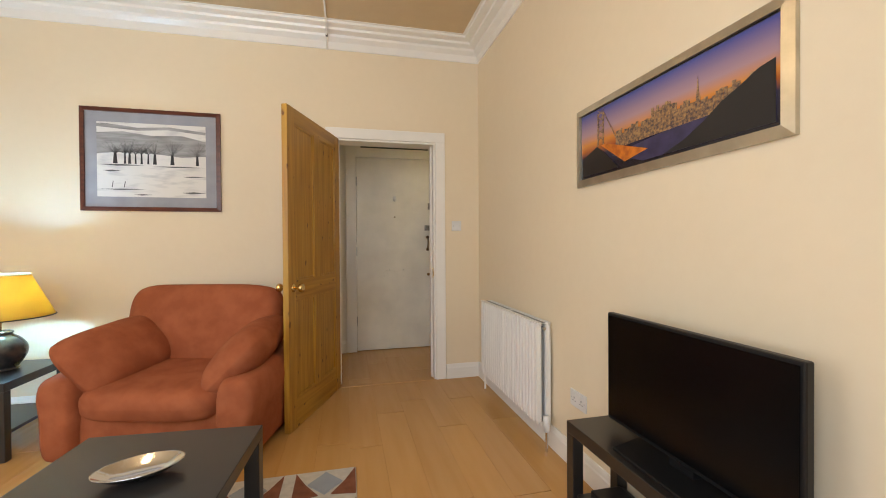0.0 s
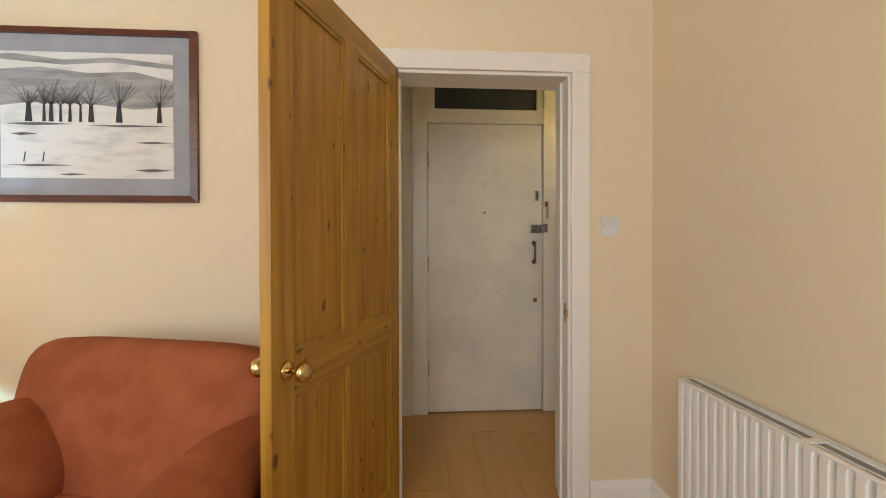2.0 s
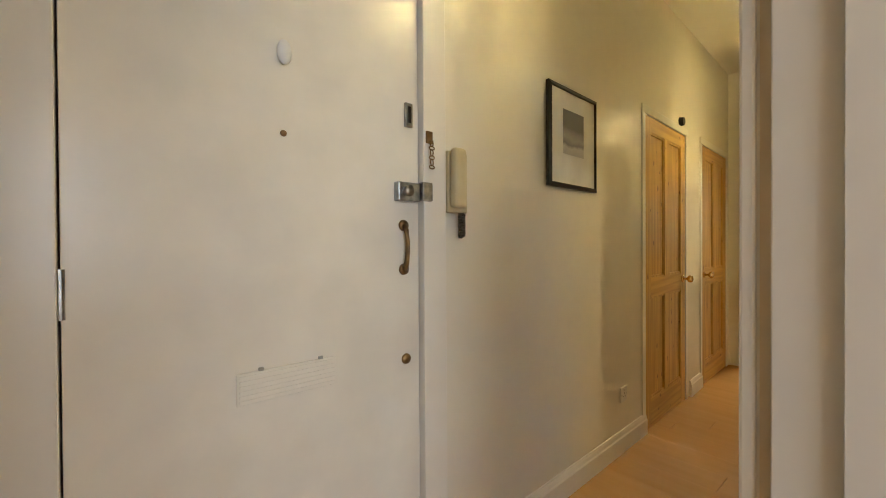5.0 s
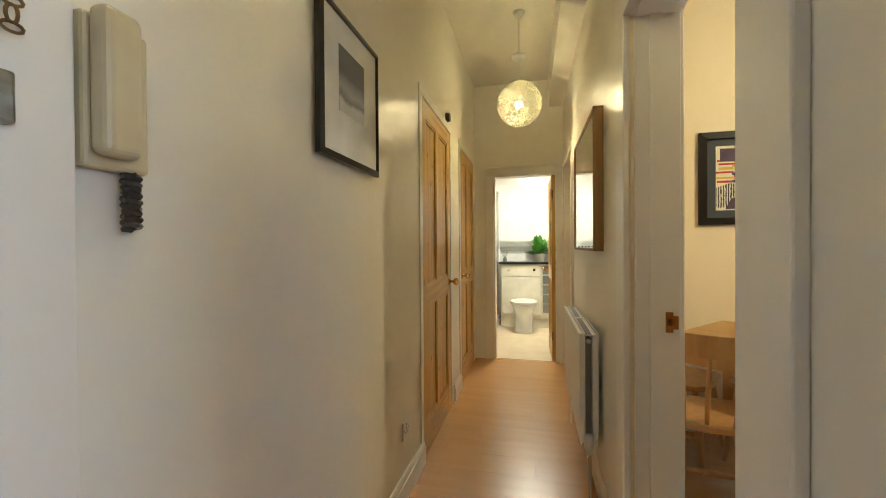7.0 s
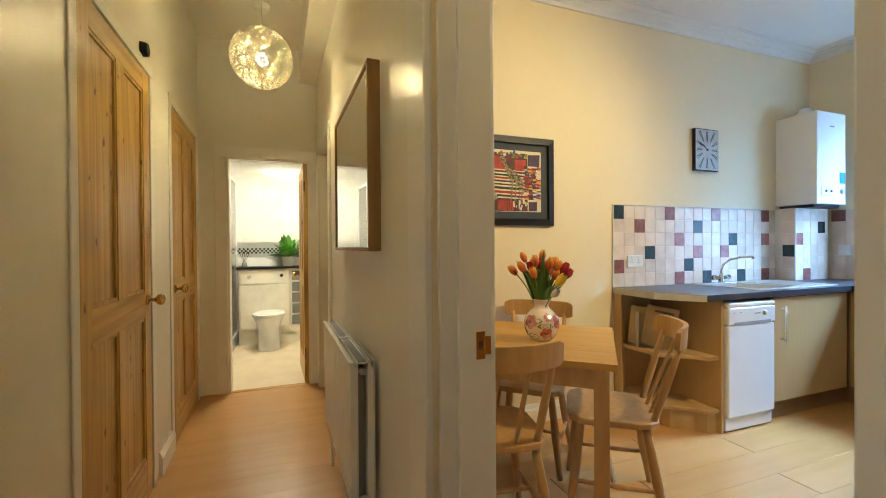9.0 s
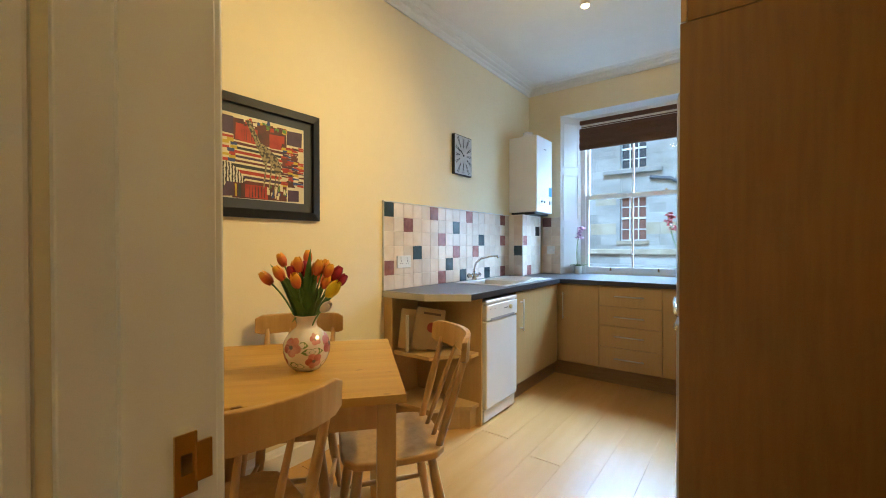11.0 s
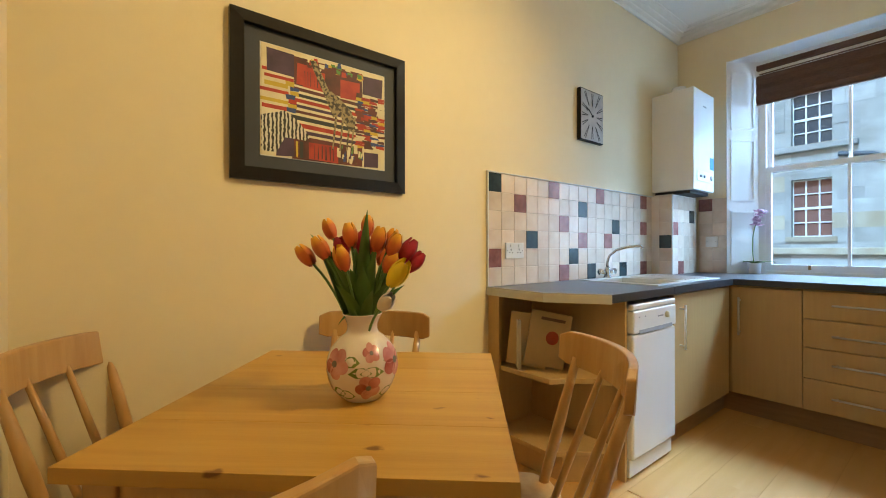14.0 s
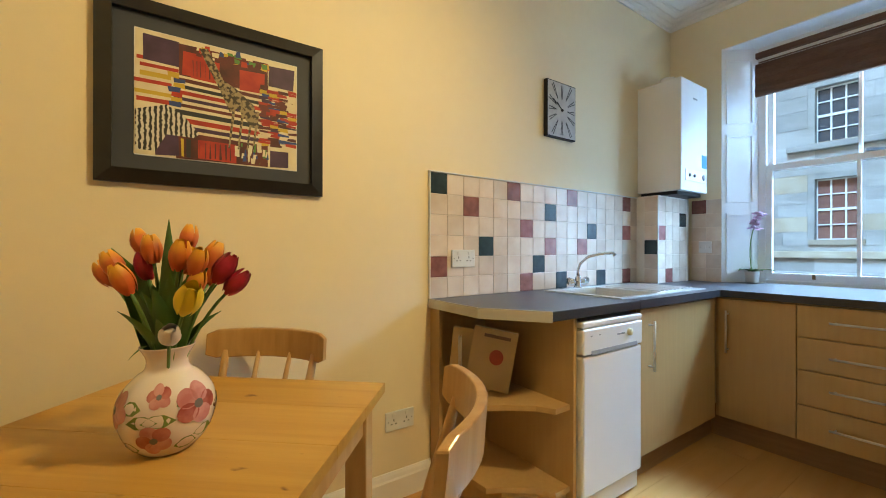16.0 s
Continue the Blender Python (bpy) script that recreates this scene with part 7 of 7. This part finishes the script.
def broad_leaf(u, v, z, w, sag=0.0):
    """A long pointed leaf that rises from the vase's neck to its tip."""
    p = AX * u + AY * v
    base, tip = Vector((p.x * 0.12, p.y * 0.12, 0.10)), Vector((p.x, p.y, z - 0.05))
    mid = base.lerp(tip, 0.5) + Vector((p.x * -0.18, p.y * -0.18, 0.02 + sag))
    side = Vector((-p.y, p.x, 0)).normalized() if p.length > 0.02 else AX.normalized()
    side = (side * 0.6 + AX * (0.7 if side.dot(AX) > 0 else -0.7)).normalized()
    rows = []
    for j in range(13):
        s = j / 12
        c = (1 - s) ** 2 * base + 2 * s * (1 - s) * mid + s * s * tip
        ww = w / 2 * (0.35 + 0.65 * math.sin(math.pi * min(1, 0.15 + s * 0.75))) * (1 - s ** 5) + 0.0006
        fold = Vector((p.x, p.y, 0)).normalized() * ww * 0.45 if p.length > 0.001 else Vector()
        tw = side * math.cos(0.5 * s) + Vector((0, 0, 1)) * (0.25 * math.sin(1.3 * s))
        rows.append([c - tw * ww - fold, c - tw * ww * 0.5 - fold * 0.3, c, c + tw * ww * 0.5 - fold * 0.3, c + tw * ww - fold])
    part("leaf", Geo().sheet(rows), LEAF, bq, smooth=True)


for u, v, z, w in ((-0.16, 0.0, 0.405, 0.075), (-0.14, 0.03, 0.385, 0.06), (0.022, 0.02, 0.462, 0.032), (0.01, -0.03, 0.42, 0.04), (-0.075, 0.04, 0.335, 0.042), (0.055, 0.05, 0.36, 0.04),
                   (0.105, 0.03, 0.30, 0.036), (0.12, -0.03, 0.275, 0.036), (-0.05, 0.08, 0.285, 0.036), (0.02, 0.06, 0.33, 0.042), (-0.02, 0.05, 0.32, 0.045), (0.0, -0.08, 0.36, 0.045), (0.08, -0.07, 0.33, 0.04),
                   (-0.09, -0.06, 0.33, 0.045), (0.06, 0.09, 0.275, 0.03), (-0.03, -0.02, 0.37, 0.045), (0.04, -0.01, 0.38, 0.04)):
    broad_leaf(u, v, z, w)
broad_leaf(-0.055, 0.05, 0.185, 0.026, 0.06)

# ---- bathroom ----
structure("floor_bathroom", Geo().box(BX + 0.03, 6.2, -0.6, 1.9, -0.2, 0.0), VINYL, "cream vinyl bathroom floor", "floor")
bw = structure("wall_bathroom_back", Geo().box(6.0, 6.1, -0.6, 1.9, 0, 2.6), GROUT, "white glazed tiled bathroom wall with a mosaic band", "wall")
structure("wall_bathroom_north", Geo().box(4.03, 6.0, 1.8, 1.9, 0, 2.6), BATH_TILE, "white tiled bathroom wall", "wall")
structure("wall_bathroom_south", Geo().box(4.03, 6.0, -0.6, -0.5, 0, 2.6), BATH_TILE, "white tiled bathroom wall", "wall")
structure("wall_bathroom_door", Geo().box(4.031, 4.05, B1, 1.8, 0, 2.6), BATH_TILE, "white tiled bathroom wall by the door", "wall")
structure("wall_bathroom_door_side", Geo().box(4.031, 4.05, -0.5, B0 - 0.01, 0, 2.6), BATH_TILE, "white tiled bathroom wall by the hinge", "wall")
structure("ceiling_bathroom", Geo().box(4.03, 6.1, -0.6, 1.9, 2.45, 2.6), CEIL, "white bathroom ceiling", "ceiling")
vu = thing("vanity_unit", "cream fitted bathroom unit hiding the cistern", "vanity unit")
part("carcass", Geo().box(5.72, 5.995, 0.62, 1.22, 0.14, 0.955), BATH_UNIT, vu, bevel=0.002)
part("door", Geo().box(5.70, 5.718, 0.63, 1.20, 0.20, 0.76), BATH_UNIT, vu, bevel=0.002)
part("drawer_front", Geo().box(5.70, 5.718, 0.63, 1.20, 0.775, 0.945), BATH_UNIT, vu, bevel=0.002)
part("drawer_knob", Geo().ball((5.688, 0.72, 0.87), 0.02), BLACK, vu, smooth=True)
part("flush_button", Geo().rod((5.70, 1.10, 0.86), (5.692, 1.10, 0.86), 0.02), CHROME, vu)
part("plinth", Geo().box(5.74, 5.76, 0.42, 1.22, 0, 0.14), BATH_UNIT, vu)
part("counter", Geo().box(5.67, 5.998, 0.40, 1.24, 0.957, 0.985), BLACK, vu, "black laminate counter", bevel=0.003)
part("splash_ledge", Geo().box(5.95, 5.998, 0.42, 1.22, 0.985, 1.10), WHITE_PLASTIC, vu)
part("block_frame", Geo().box(5.72, 5.995, 0.40, 0.617, 0.14, 0.955), BATH_UNIT, vu)
for k in range(5):
    part("glass_block", Geo().box(5.705, 5.719, 0.44, 0.595, 0.235 + k * 0.142, 0.355 + k * 0.142), GLASS_BLOCK, vu, bevel=0.006)
to = thing("toilet", "white close-fitted toilet with a closed lid", "toilet", place(5.45, 0.86, 0))
part("pan", Geo().lathe([(0.14, 0), (0.142, 0.01), (0.13, 0.03), (0.128, 0.25), (0.15, 0.33), (0.182, 0.39), (0.188, 0.405), (0.001, 0.405)], 32, squash=(1.2, 0.95)), PORCELAIN, to, smooth=True)
part("pan_back", Geo().box(0.05, 0.25, -0.12, 0.12, 0, 0.39), PORCELAIN, to, bevel=0.03, seg=3)
part("seat", Geo().lathe([(0.19, 0.406), (0.195, 0.418), (0.001, 0.418)], 32, squash=(1.2, 0.98)), PORCELAIN, to)
part("lid", Geo().lathe([(0.195, 0.42), (0.195, 0.435), (0.18, 0.443), (0.001, 0.446)], 32, squash=(1.2, 0.98)), PORCELAIN, to, smooth=False)
pp = thing("potted_plant", "bushy green houseplant in a white pot", "plant", place(5.83, 0.64, 0.985))
part("pot", Geo().lathe([(0.055, 0), (0.06, 0.005), (0.075, 0.11), (0.078, 0.12), (0.07, 0.12), (0.065, 0.10), (0.001, 0.10)], 24), WHITE_PLASTIC, pp, smooth=True)
rp_ = random.Random(2)
for k in range(70):
    a, el = rp_.uniform(0, 6.28), rp_.uniform(0.15, 1.4)
    ln = rp_.uniform(0.16, 0.36)
    rows = []
    for j in range(6):
        s = j / 5
        c = Vector((math.cos(a) * math.cos(el) * ln * s * 0.8, math.sin(a) * math.cos(el) * ln * s, 0.10 + math.sin(el) * ln * s - 0.05 * s * s + 0.02))
        w = 0.044 * math.sin(math.pi * max(0.0, min(1, (s - 0.25) / 0.75))) + 0.002
        sd = Vector((-math.sin(a), math.cos(a), 0.2)) * w
        rows.append([c - sd, c, c + sd])
    part("leaf", Geo().sheet(rows), PALM, pp)
df = thing("reed_diffuser", "small glass reed diffuser with dark sticks", "diffuser", place(5.80, 1.16, 0.985))
part("bottle", Geo().lathe([(0.03, 0), (0.032, 0.01), (0.03, 0.05), (0.012, 0.065), (0.012, 0.075)], 16), GLASS_BLOCK, df, smooth=True)
for k in range(5):
    part("reed", Geo().rod((0, 0, 0.04), (0.02 * (k - 2) * 0.4, 0.035 * (k - 2), 0.21), 0.0025, n=6), BLACK, df)
sw_ = thing("shower_enclosure", "white-framed glass shower enclosure with a low tray", "shower")
part("tray", Geo().box(4.9, 5.98, 1.25, 1.79, 0, 0.16), PORCELAIN, sw_, bevel=0.01)
for x in (4.9, 5.42, 5.95):
    part("post", Geo().box(x, x + 0.03, 1.26, 1.29, 0.16, 2.05), WHITE_PLASTIC, sw_, bevel=0.003)
part("head_rail", Geo().box(4.9, 5.98, 1.26, 1.29, 2.05, 2.08), WHITE_PLASTIC, sw_)
for x in (4.93, 5.45):
    part("glass_panel", Geo().box(x, x + 0.49, 1.272, 1.278, 0.16, 2.05), GLASS, sw_)
dn = thing("downlight", "round recessed bathroom downlight, lit", "ceiling light", place(5.0, 0.75, 2.45))
part("bezel", Geo().lathe([(0.03, -0.004), (0.045, -0.008), (0.05, 0)], 24), CHROME, dn)
part("lens", Geo().lathe([(0.001, -0.003), (0.03, -0.003)], 20), BULB, dn)

# ---- outside ----
structure("ground", Geo().box(-400, 400, -400, -4.6, -3.6, -3.5), GRASS, "grey courtyard ground reaching to the horizon", "ground")
FY = -11.0
fac = thing("stone_house", "grey sandstone house opposite with white sash windows", "house")
WINS = [(2.57, 3.19, 3.20, 4.28), (2.57, 3.19, 1.34, 2.51), (0.2, 0.82, 3.20, 4.28), (-2.0, -1.38, 3.2, 4.28), (-2.0, -1.38, 1.34, 2.51), (5.2, 5.82, 3.20, 4.28), (5.2, 5.82, 1.34, 2.51)]
xs = sorted({-6.0, 14.0} | {x for w in WINS for x in w[:2]})
zs = [-3.5, 1.34, 2.51, 3.20, 4.28, 7.6]
for i in range(len(xs) - 1):
    for j in range(len(zs) - 1):
        cx, cz = (xs[i] + xs[i + 1]) / 2, (zs[j] + zs[j + 1]) / 2
        if not any(a < cx < b and c < cz < d for a, b, c, d in WINS):
            part("wall", Geo().box(xs[i], xs[i + 1], FY - 0.5, FY - 0.012, zs[j], zs[j + 1]), STONE, fac)
part("side_wall", Geo().box(-6, 14, -19, -18.6, -3.5, 7.6), STONE, fac)
part("roof", Geo().add([(-6.3, FY + 0.3, 7.6), (14.3, FY + 0.3, 7.6), (14.3, -15, 10.5), (-6.3, -15, 10.5), (14.3, -19, 7.6), (-6.3, -19, 7.6)], [(0, 1, 2, 3), (3, 2, 4, 5), (0, 3, 5), (1, 4, 2)]), SLATE, fac)
part("string_course", Geo().box(-6, 14, FY - 0.012, FY + 0.10, 0.98, 1.12), STONE_PALE, fac, bevel=0.02)
part("string_course", Geo().box(-6, 14, FY - 0.012, FY + 0.07, 0.62, 0.72), STONE, fac, bevel=0.02)
part("ledge", Geo().box(2.2, 3.6, FY - 0.012, FY + 0.12, 3.06, 3.18), STONE, fac, bevel=0.02)
rs = random.Random(17)
z = -0.2
while z < 4.9:
    hh = rs.uniform(0.22, 0.36)
    x = 0.3 - rs.uniform(0, 0.5)
    while x < 5.0:
        ww = rs.uniform(0.35, 0.85)
        x1 = x + ww
        for a, b, c, d in WINS:
            if z < d and z + hh > c and x < b and x1 > a:
                x1 = a if x < a else x1
                x = max(x, b) if x >= a else x
        clear = not any(z < d + 0.02 and z + hh > c - 0.12 and x < b and x1 > a for a, b, c, d in WINS)
        if clear and x1 - x > 0.12 and not (z < 1.12 and z + hh > 0.62) and not (z + hh > 3.04 and z < 3.2 and x < 3.6 and x1 > 2.2):
            part("stone_block", Geo().prism([(x + 0.004, z + 0.004), (x1 - 0.004, z + 0.004), (x1 - 0.004, z + hh - 0.004), (x + 0.004, z + hh - 0.004)], 0.0, 0.005 + rs.uniform(0, 0.007), Matrix.Translation((0, FY - 0.012, 0)) @ Matrix.Rotation(math.pi / 2, 4, "X") @ Matrix.Diagonal((1, 1, -1, 1))), STONE if rs.random() < 0.85 else STONE_PALE, fac)
        x = max(x1, x + 0.1)
    z += hh
for a, b, c, d in WINS:
    w = part("window", Geo().box(a, b, FY - 0.20, FY - 0.19, c, d), WIN_BLIND if c < 2 else ROOM_DARK, fac)
    part("sill", Geo().box(a - 0.08, b + 0.08, FY - 0.19, FY + 0.05, c - 0.10, c), STONE_PALE, w)
    g = Geo()
    for k in range(4):
        x = a + (b - a) * k / 3
        g.box(x - 0.012, x + 0.012, FY - 0.19, FY - 0.16, c, d)
    for k in range(5):
        z = c + (d - c) * k / 4
        g.box(a, b, FY - 0.19, FY - 0.155, z - (0.024 if k in (0, 2, 4) else 0.011), z + (0.024 if k in (0, 2, 4) else 0.011))
    part("sash_bars", g, TRIM_SHUT, w)
dpp = thing("drainpipe", "grey cast iron drainpipe on the house opposite", "drainpipe", place(1.62, FY + 0.08, 0))
part("pipe", Geo().rod((0, 0, -3.5), (0, 0, 7.5), 0.06), PIPE, dpp, smooth=True)
for z in (-1, 1.6, 3.4, 5.2):
    part("collar", Geo().rod((0, 0, z), (0, 0, z + 0.08), 0.078), PIPE, dpp)
part("branch_pipe", Geo().tube([(0.02, 0, 2.62), (0.4, 0, 2.85), (0.85, 0, 2.92)], 0.045, 8), PIPE, dpp)

# ---- pieces: tiles and planks ----
tile_me = {}


def tile_mesh(mat):
    if mat.name not in tile_me:
        s, b, t = 0.0510, 0.002, 0.0035
        p = [(-s, 0, -s), (s, 0, -s), (s, 0, s), (-s, 0, s), (-s, -t + b * 0.6, -s), (s, -t + b * 0.6, -s), (s, -t + b * 0.6, s), (-s, -t + b * 0.6, s), (-s + b, -t, -s + b), (s - b, -t, -s + b), (s - b, -t, s - b), (-s + b, -t, s - b)]
        f = [(0, 1, 5, 4), (1, 2, 6, 5), (2, 3, 7, 6), (3, 0, 4, 7), (4, 5, 9, 8), (5, 6, 10, 9), (6, 7, 11, 10), (7, 4, 8, 11), (8, 9, 10, 11)]
        me = bpy.data.meshes.new("tile")
        me.from_pydata(p, [], f)
        me.materials.append(mat)
        tile_me[mat.name] = me
    return tile_me[mat.name]


def tile(parent, m, mat):
    ob = new("tile", tile_mesh(mat))
    ob.parent = parent
    ob.matrix_basis = m
    return ob


P = 0.1033
splash = structure("splashback", Geo().box(2.5135, 2.5165, -3.525, -1.690, WT, 1.53), GROUT, "cream splashback tiles with plum and dark green inserts", "tiles")
RED_AT = {(4, 0), (1, 2), (0, 5), (2, 6), (3, 8), (5, 6), (0, 10), (3, 11), (0, 16), (2, 16), (5, 16)}
GREEN_AT = {(0, 0), (3, 3), (4, 7), (1, 8), (5, 9), (2, 12), (5, 13)}
for r in range(6):
    for c in range(18):
        y = -1.690 - P * (c + 0.5)
        if y < -3.50:
            continue
        mt = TILE_RED if (r, c) in RED_AT else TILE_GREEN if (r, c) in GREEN_AT else TILE
        tile(splash, place(2.5135, y, 1.53 - P * (r + 0.5), -90), mt)
part("edge_trim", Geo().box(2.5035, 2.5165, -3.525, -1.688, 1.531, 1.537), WHITE_PLASTIC, splash)
part("edge_trim", Geo().box(2.5035, 2.5165, -1.690, -1.684, WT, 1.537), WHITE_PLASTIC, splash)
for r in range(6):
    z = 1.53 - P * (r + 0.5)
    for c in range(2):
        x = 2.352 + 0.045 + c * P
        if x < 2.48:
            tile(box_, place(x, -3.525, z, 180), TILE_GREEN if (r, c) == (3, 0) else TILE)
    for c in range(4):
        y = -3.525 - 0.052 - c * P
        tile(box_, place(2.352, y, z, -90), TILE_RED if (r, c) in ((2, 0), (5, 1)) else TILE_GREEN if (r, c) == (1, 3) else TILE)
part("corner_trim", Geo().box(2.345, 2.353, -3.528, -3.518, WT, 1.54), WHITE_PLASTIC, box_)
ss = structure("splashback_window", Geo().box(2.165, 2.352, -4.0385, -4.0365, WT, 1.53), GROUT, "cream tiles beside the window", "tiles")
for r in range(6):
    for c in range(1):
        tile(ss, place(2.30, -4.0365, 1.53 - P * (r + 0.5), 180), TILE_RED if r == 0 else TILE)
        tile(ss, place(2.30 - P, -4.0365, 1.53 - P * (r + 0.5), 180), TILE)
sw2_ = structure("splashback_corner", Geo().box(0.13, 0.79, -4.0385, -4.0365, WT, 1.50), GROUT, "cream tiles behind the microwave", "tiles")
for r in range(6):
    for c in range(6):
        tile(sw2_, place(0.735 - c * P, -4.0365, WT + 0.005 + P * (r + 0.5), 180), TILE_GREEN if (r, c) == (1, 1) else TILE_RED if (r, c) in ((5, 0), (3, 1), (5, 1)) else TILE)

bt_me = {}
for r in range(13):
    for c in range(9):
        y, z = -0.42 + c * 0.25, 0.1 + r * 0.2
        if z > 2.4 or (1.10 < z < 1.25):
            continue
        if "t" not in bt_me:
            me = bpy.data.meshes.new("tile")
            g = Geo().box(-0.004, 0, -0.123, 0.123, -0.098, 0.098)
            me.from_pydata(g.v, [], g.f)
            me.materials.append(BATH_TILE)
            bt_me["t"] = me
        ob = new("tile", bt_me["t"])
        ob.parent = bw
        ob.matrix_basis = place(6.0, y, z)
part("band_ground", Geo().box(5.996, 6.0, -0.5, 1.78, 1.10, 1.30), BATH_TILE, bw)
mo = Geo()
for r in range(3):
    for c in range(92):
        if (r + c) % 2 == 0:
            mo.box(5.994, 5.997, -0.49 + c * 0.0245, -0.49 + c * 0.0245 + 0.021, 1.150 + r * 0.0245, 1.150 + r * 0.0245 + 0.021)
tagged(part("mosaic_band", mo, BLACK, bw, "black and white mosaic band"), kind="stuff")

PW, PL = 0.1925, 1.285
b_ = 0.0003
plank_me = {}


def plank_mesh(w, ln):
    """One bevelled board, shared by all boards of its size."""
    key = (round(w, 3), round(ln, 2))
    if key not in plank_me:
        q = [(0.0003, 0.0003, -0.006), (w - 0.0003, 0.0003, -0.006), (w - 0.0003, ln - 0.0003, -0.006), (0.0003, ln - 0.0003, -0.006)]
        q += [(x, y, -b_) for x, y, z in q] + [(x + (b_ if x < w / 2 else -b_), y + (b_ if y < ln / 2 else -b_), 0) for x, y, z in q]
        me = bpy.data.meshes.new("plank")
        me.from_pydata(q, [], [(0, 1, 5, 4), (1, 2, 6, 5), (2, 3, 7, 6), (3, 0, 4, 7), (4, 5, 9, 8), (5, 6, 10, 9), (6, 7, 11, 10), (7, 4, 8, 11), (8, 9, 10, 11)])
        me.materials.append(PLANK)
        plank_me[key] = me
    return plank_me[key]


rk = random.Random(5)
ZONES = [(-4.6, -1.9, -4.2, 0.02), (-1.9, 0.03, -4.2, 1.20), (0.03, 2.56, -4.1, 1.26), (2.56, 3.95, 0.16, 1.34)]
for c in range(46):
    xa = -4.65 + c * PW
    start = -4.6 - rk.uniform(0, PL)
    for z0, z1, lo, hi in ZONES:
        x0, x1 = max(xa, z0), min(xa + PW, z1)
        if x1 - x0 < 0.005:
            continue
        y = start
        while y < hi:
            y0, y1 = max(y, lo), min(y + PL, hi)
            if y1 - y0 > 0.01:
                ob = new("plank", plank_mesh(x1 - x0, round(y1 - y0, 2)))
                ob.parent = base
                ob.matrix_basis = place(x0, y0)
            y += PL
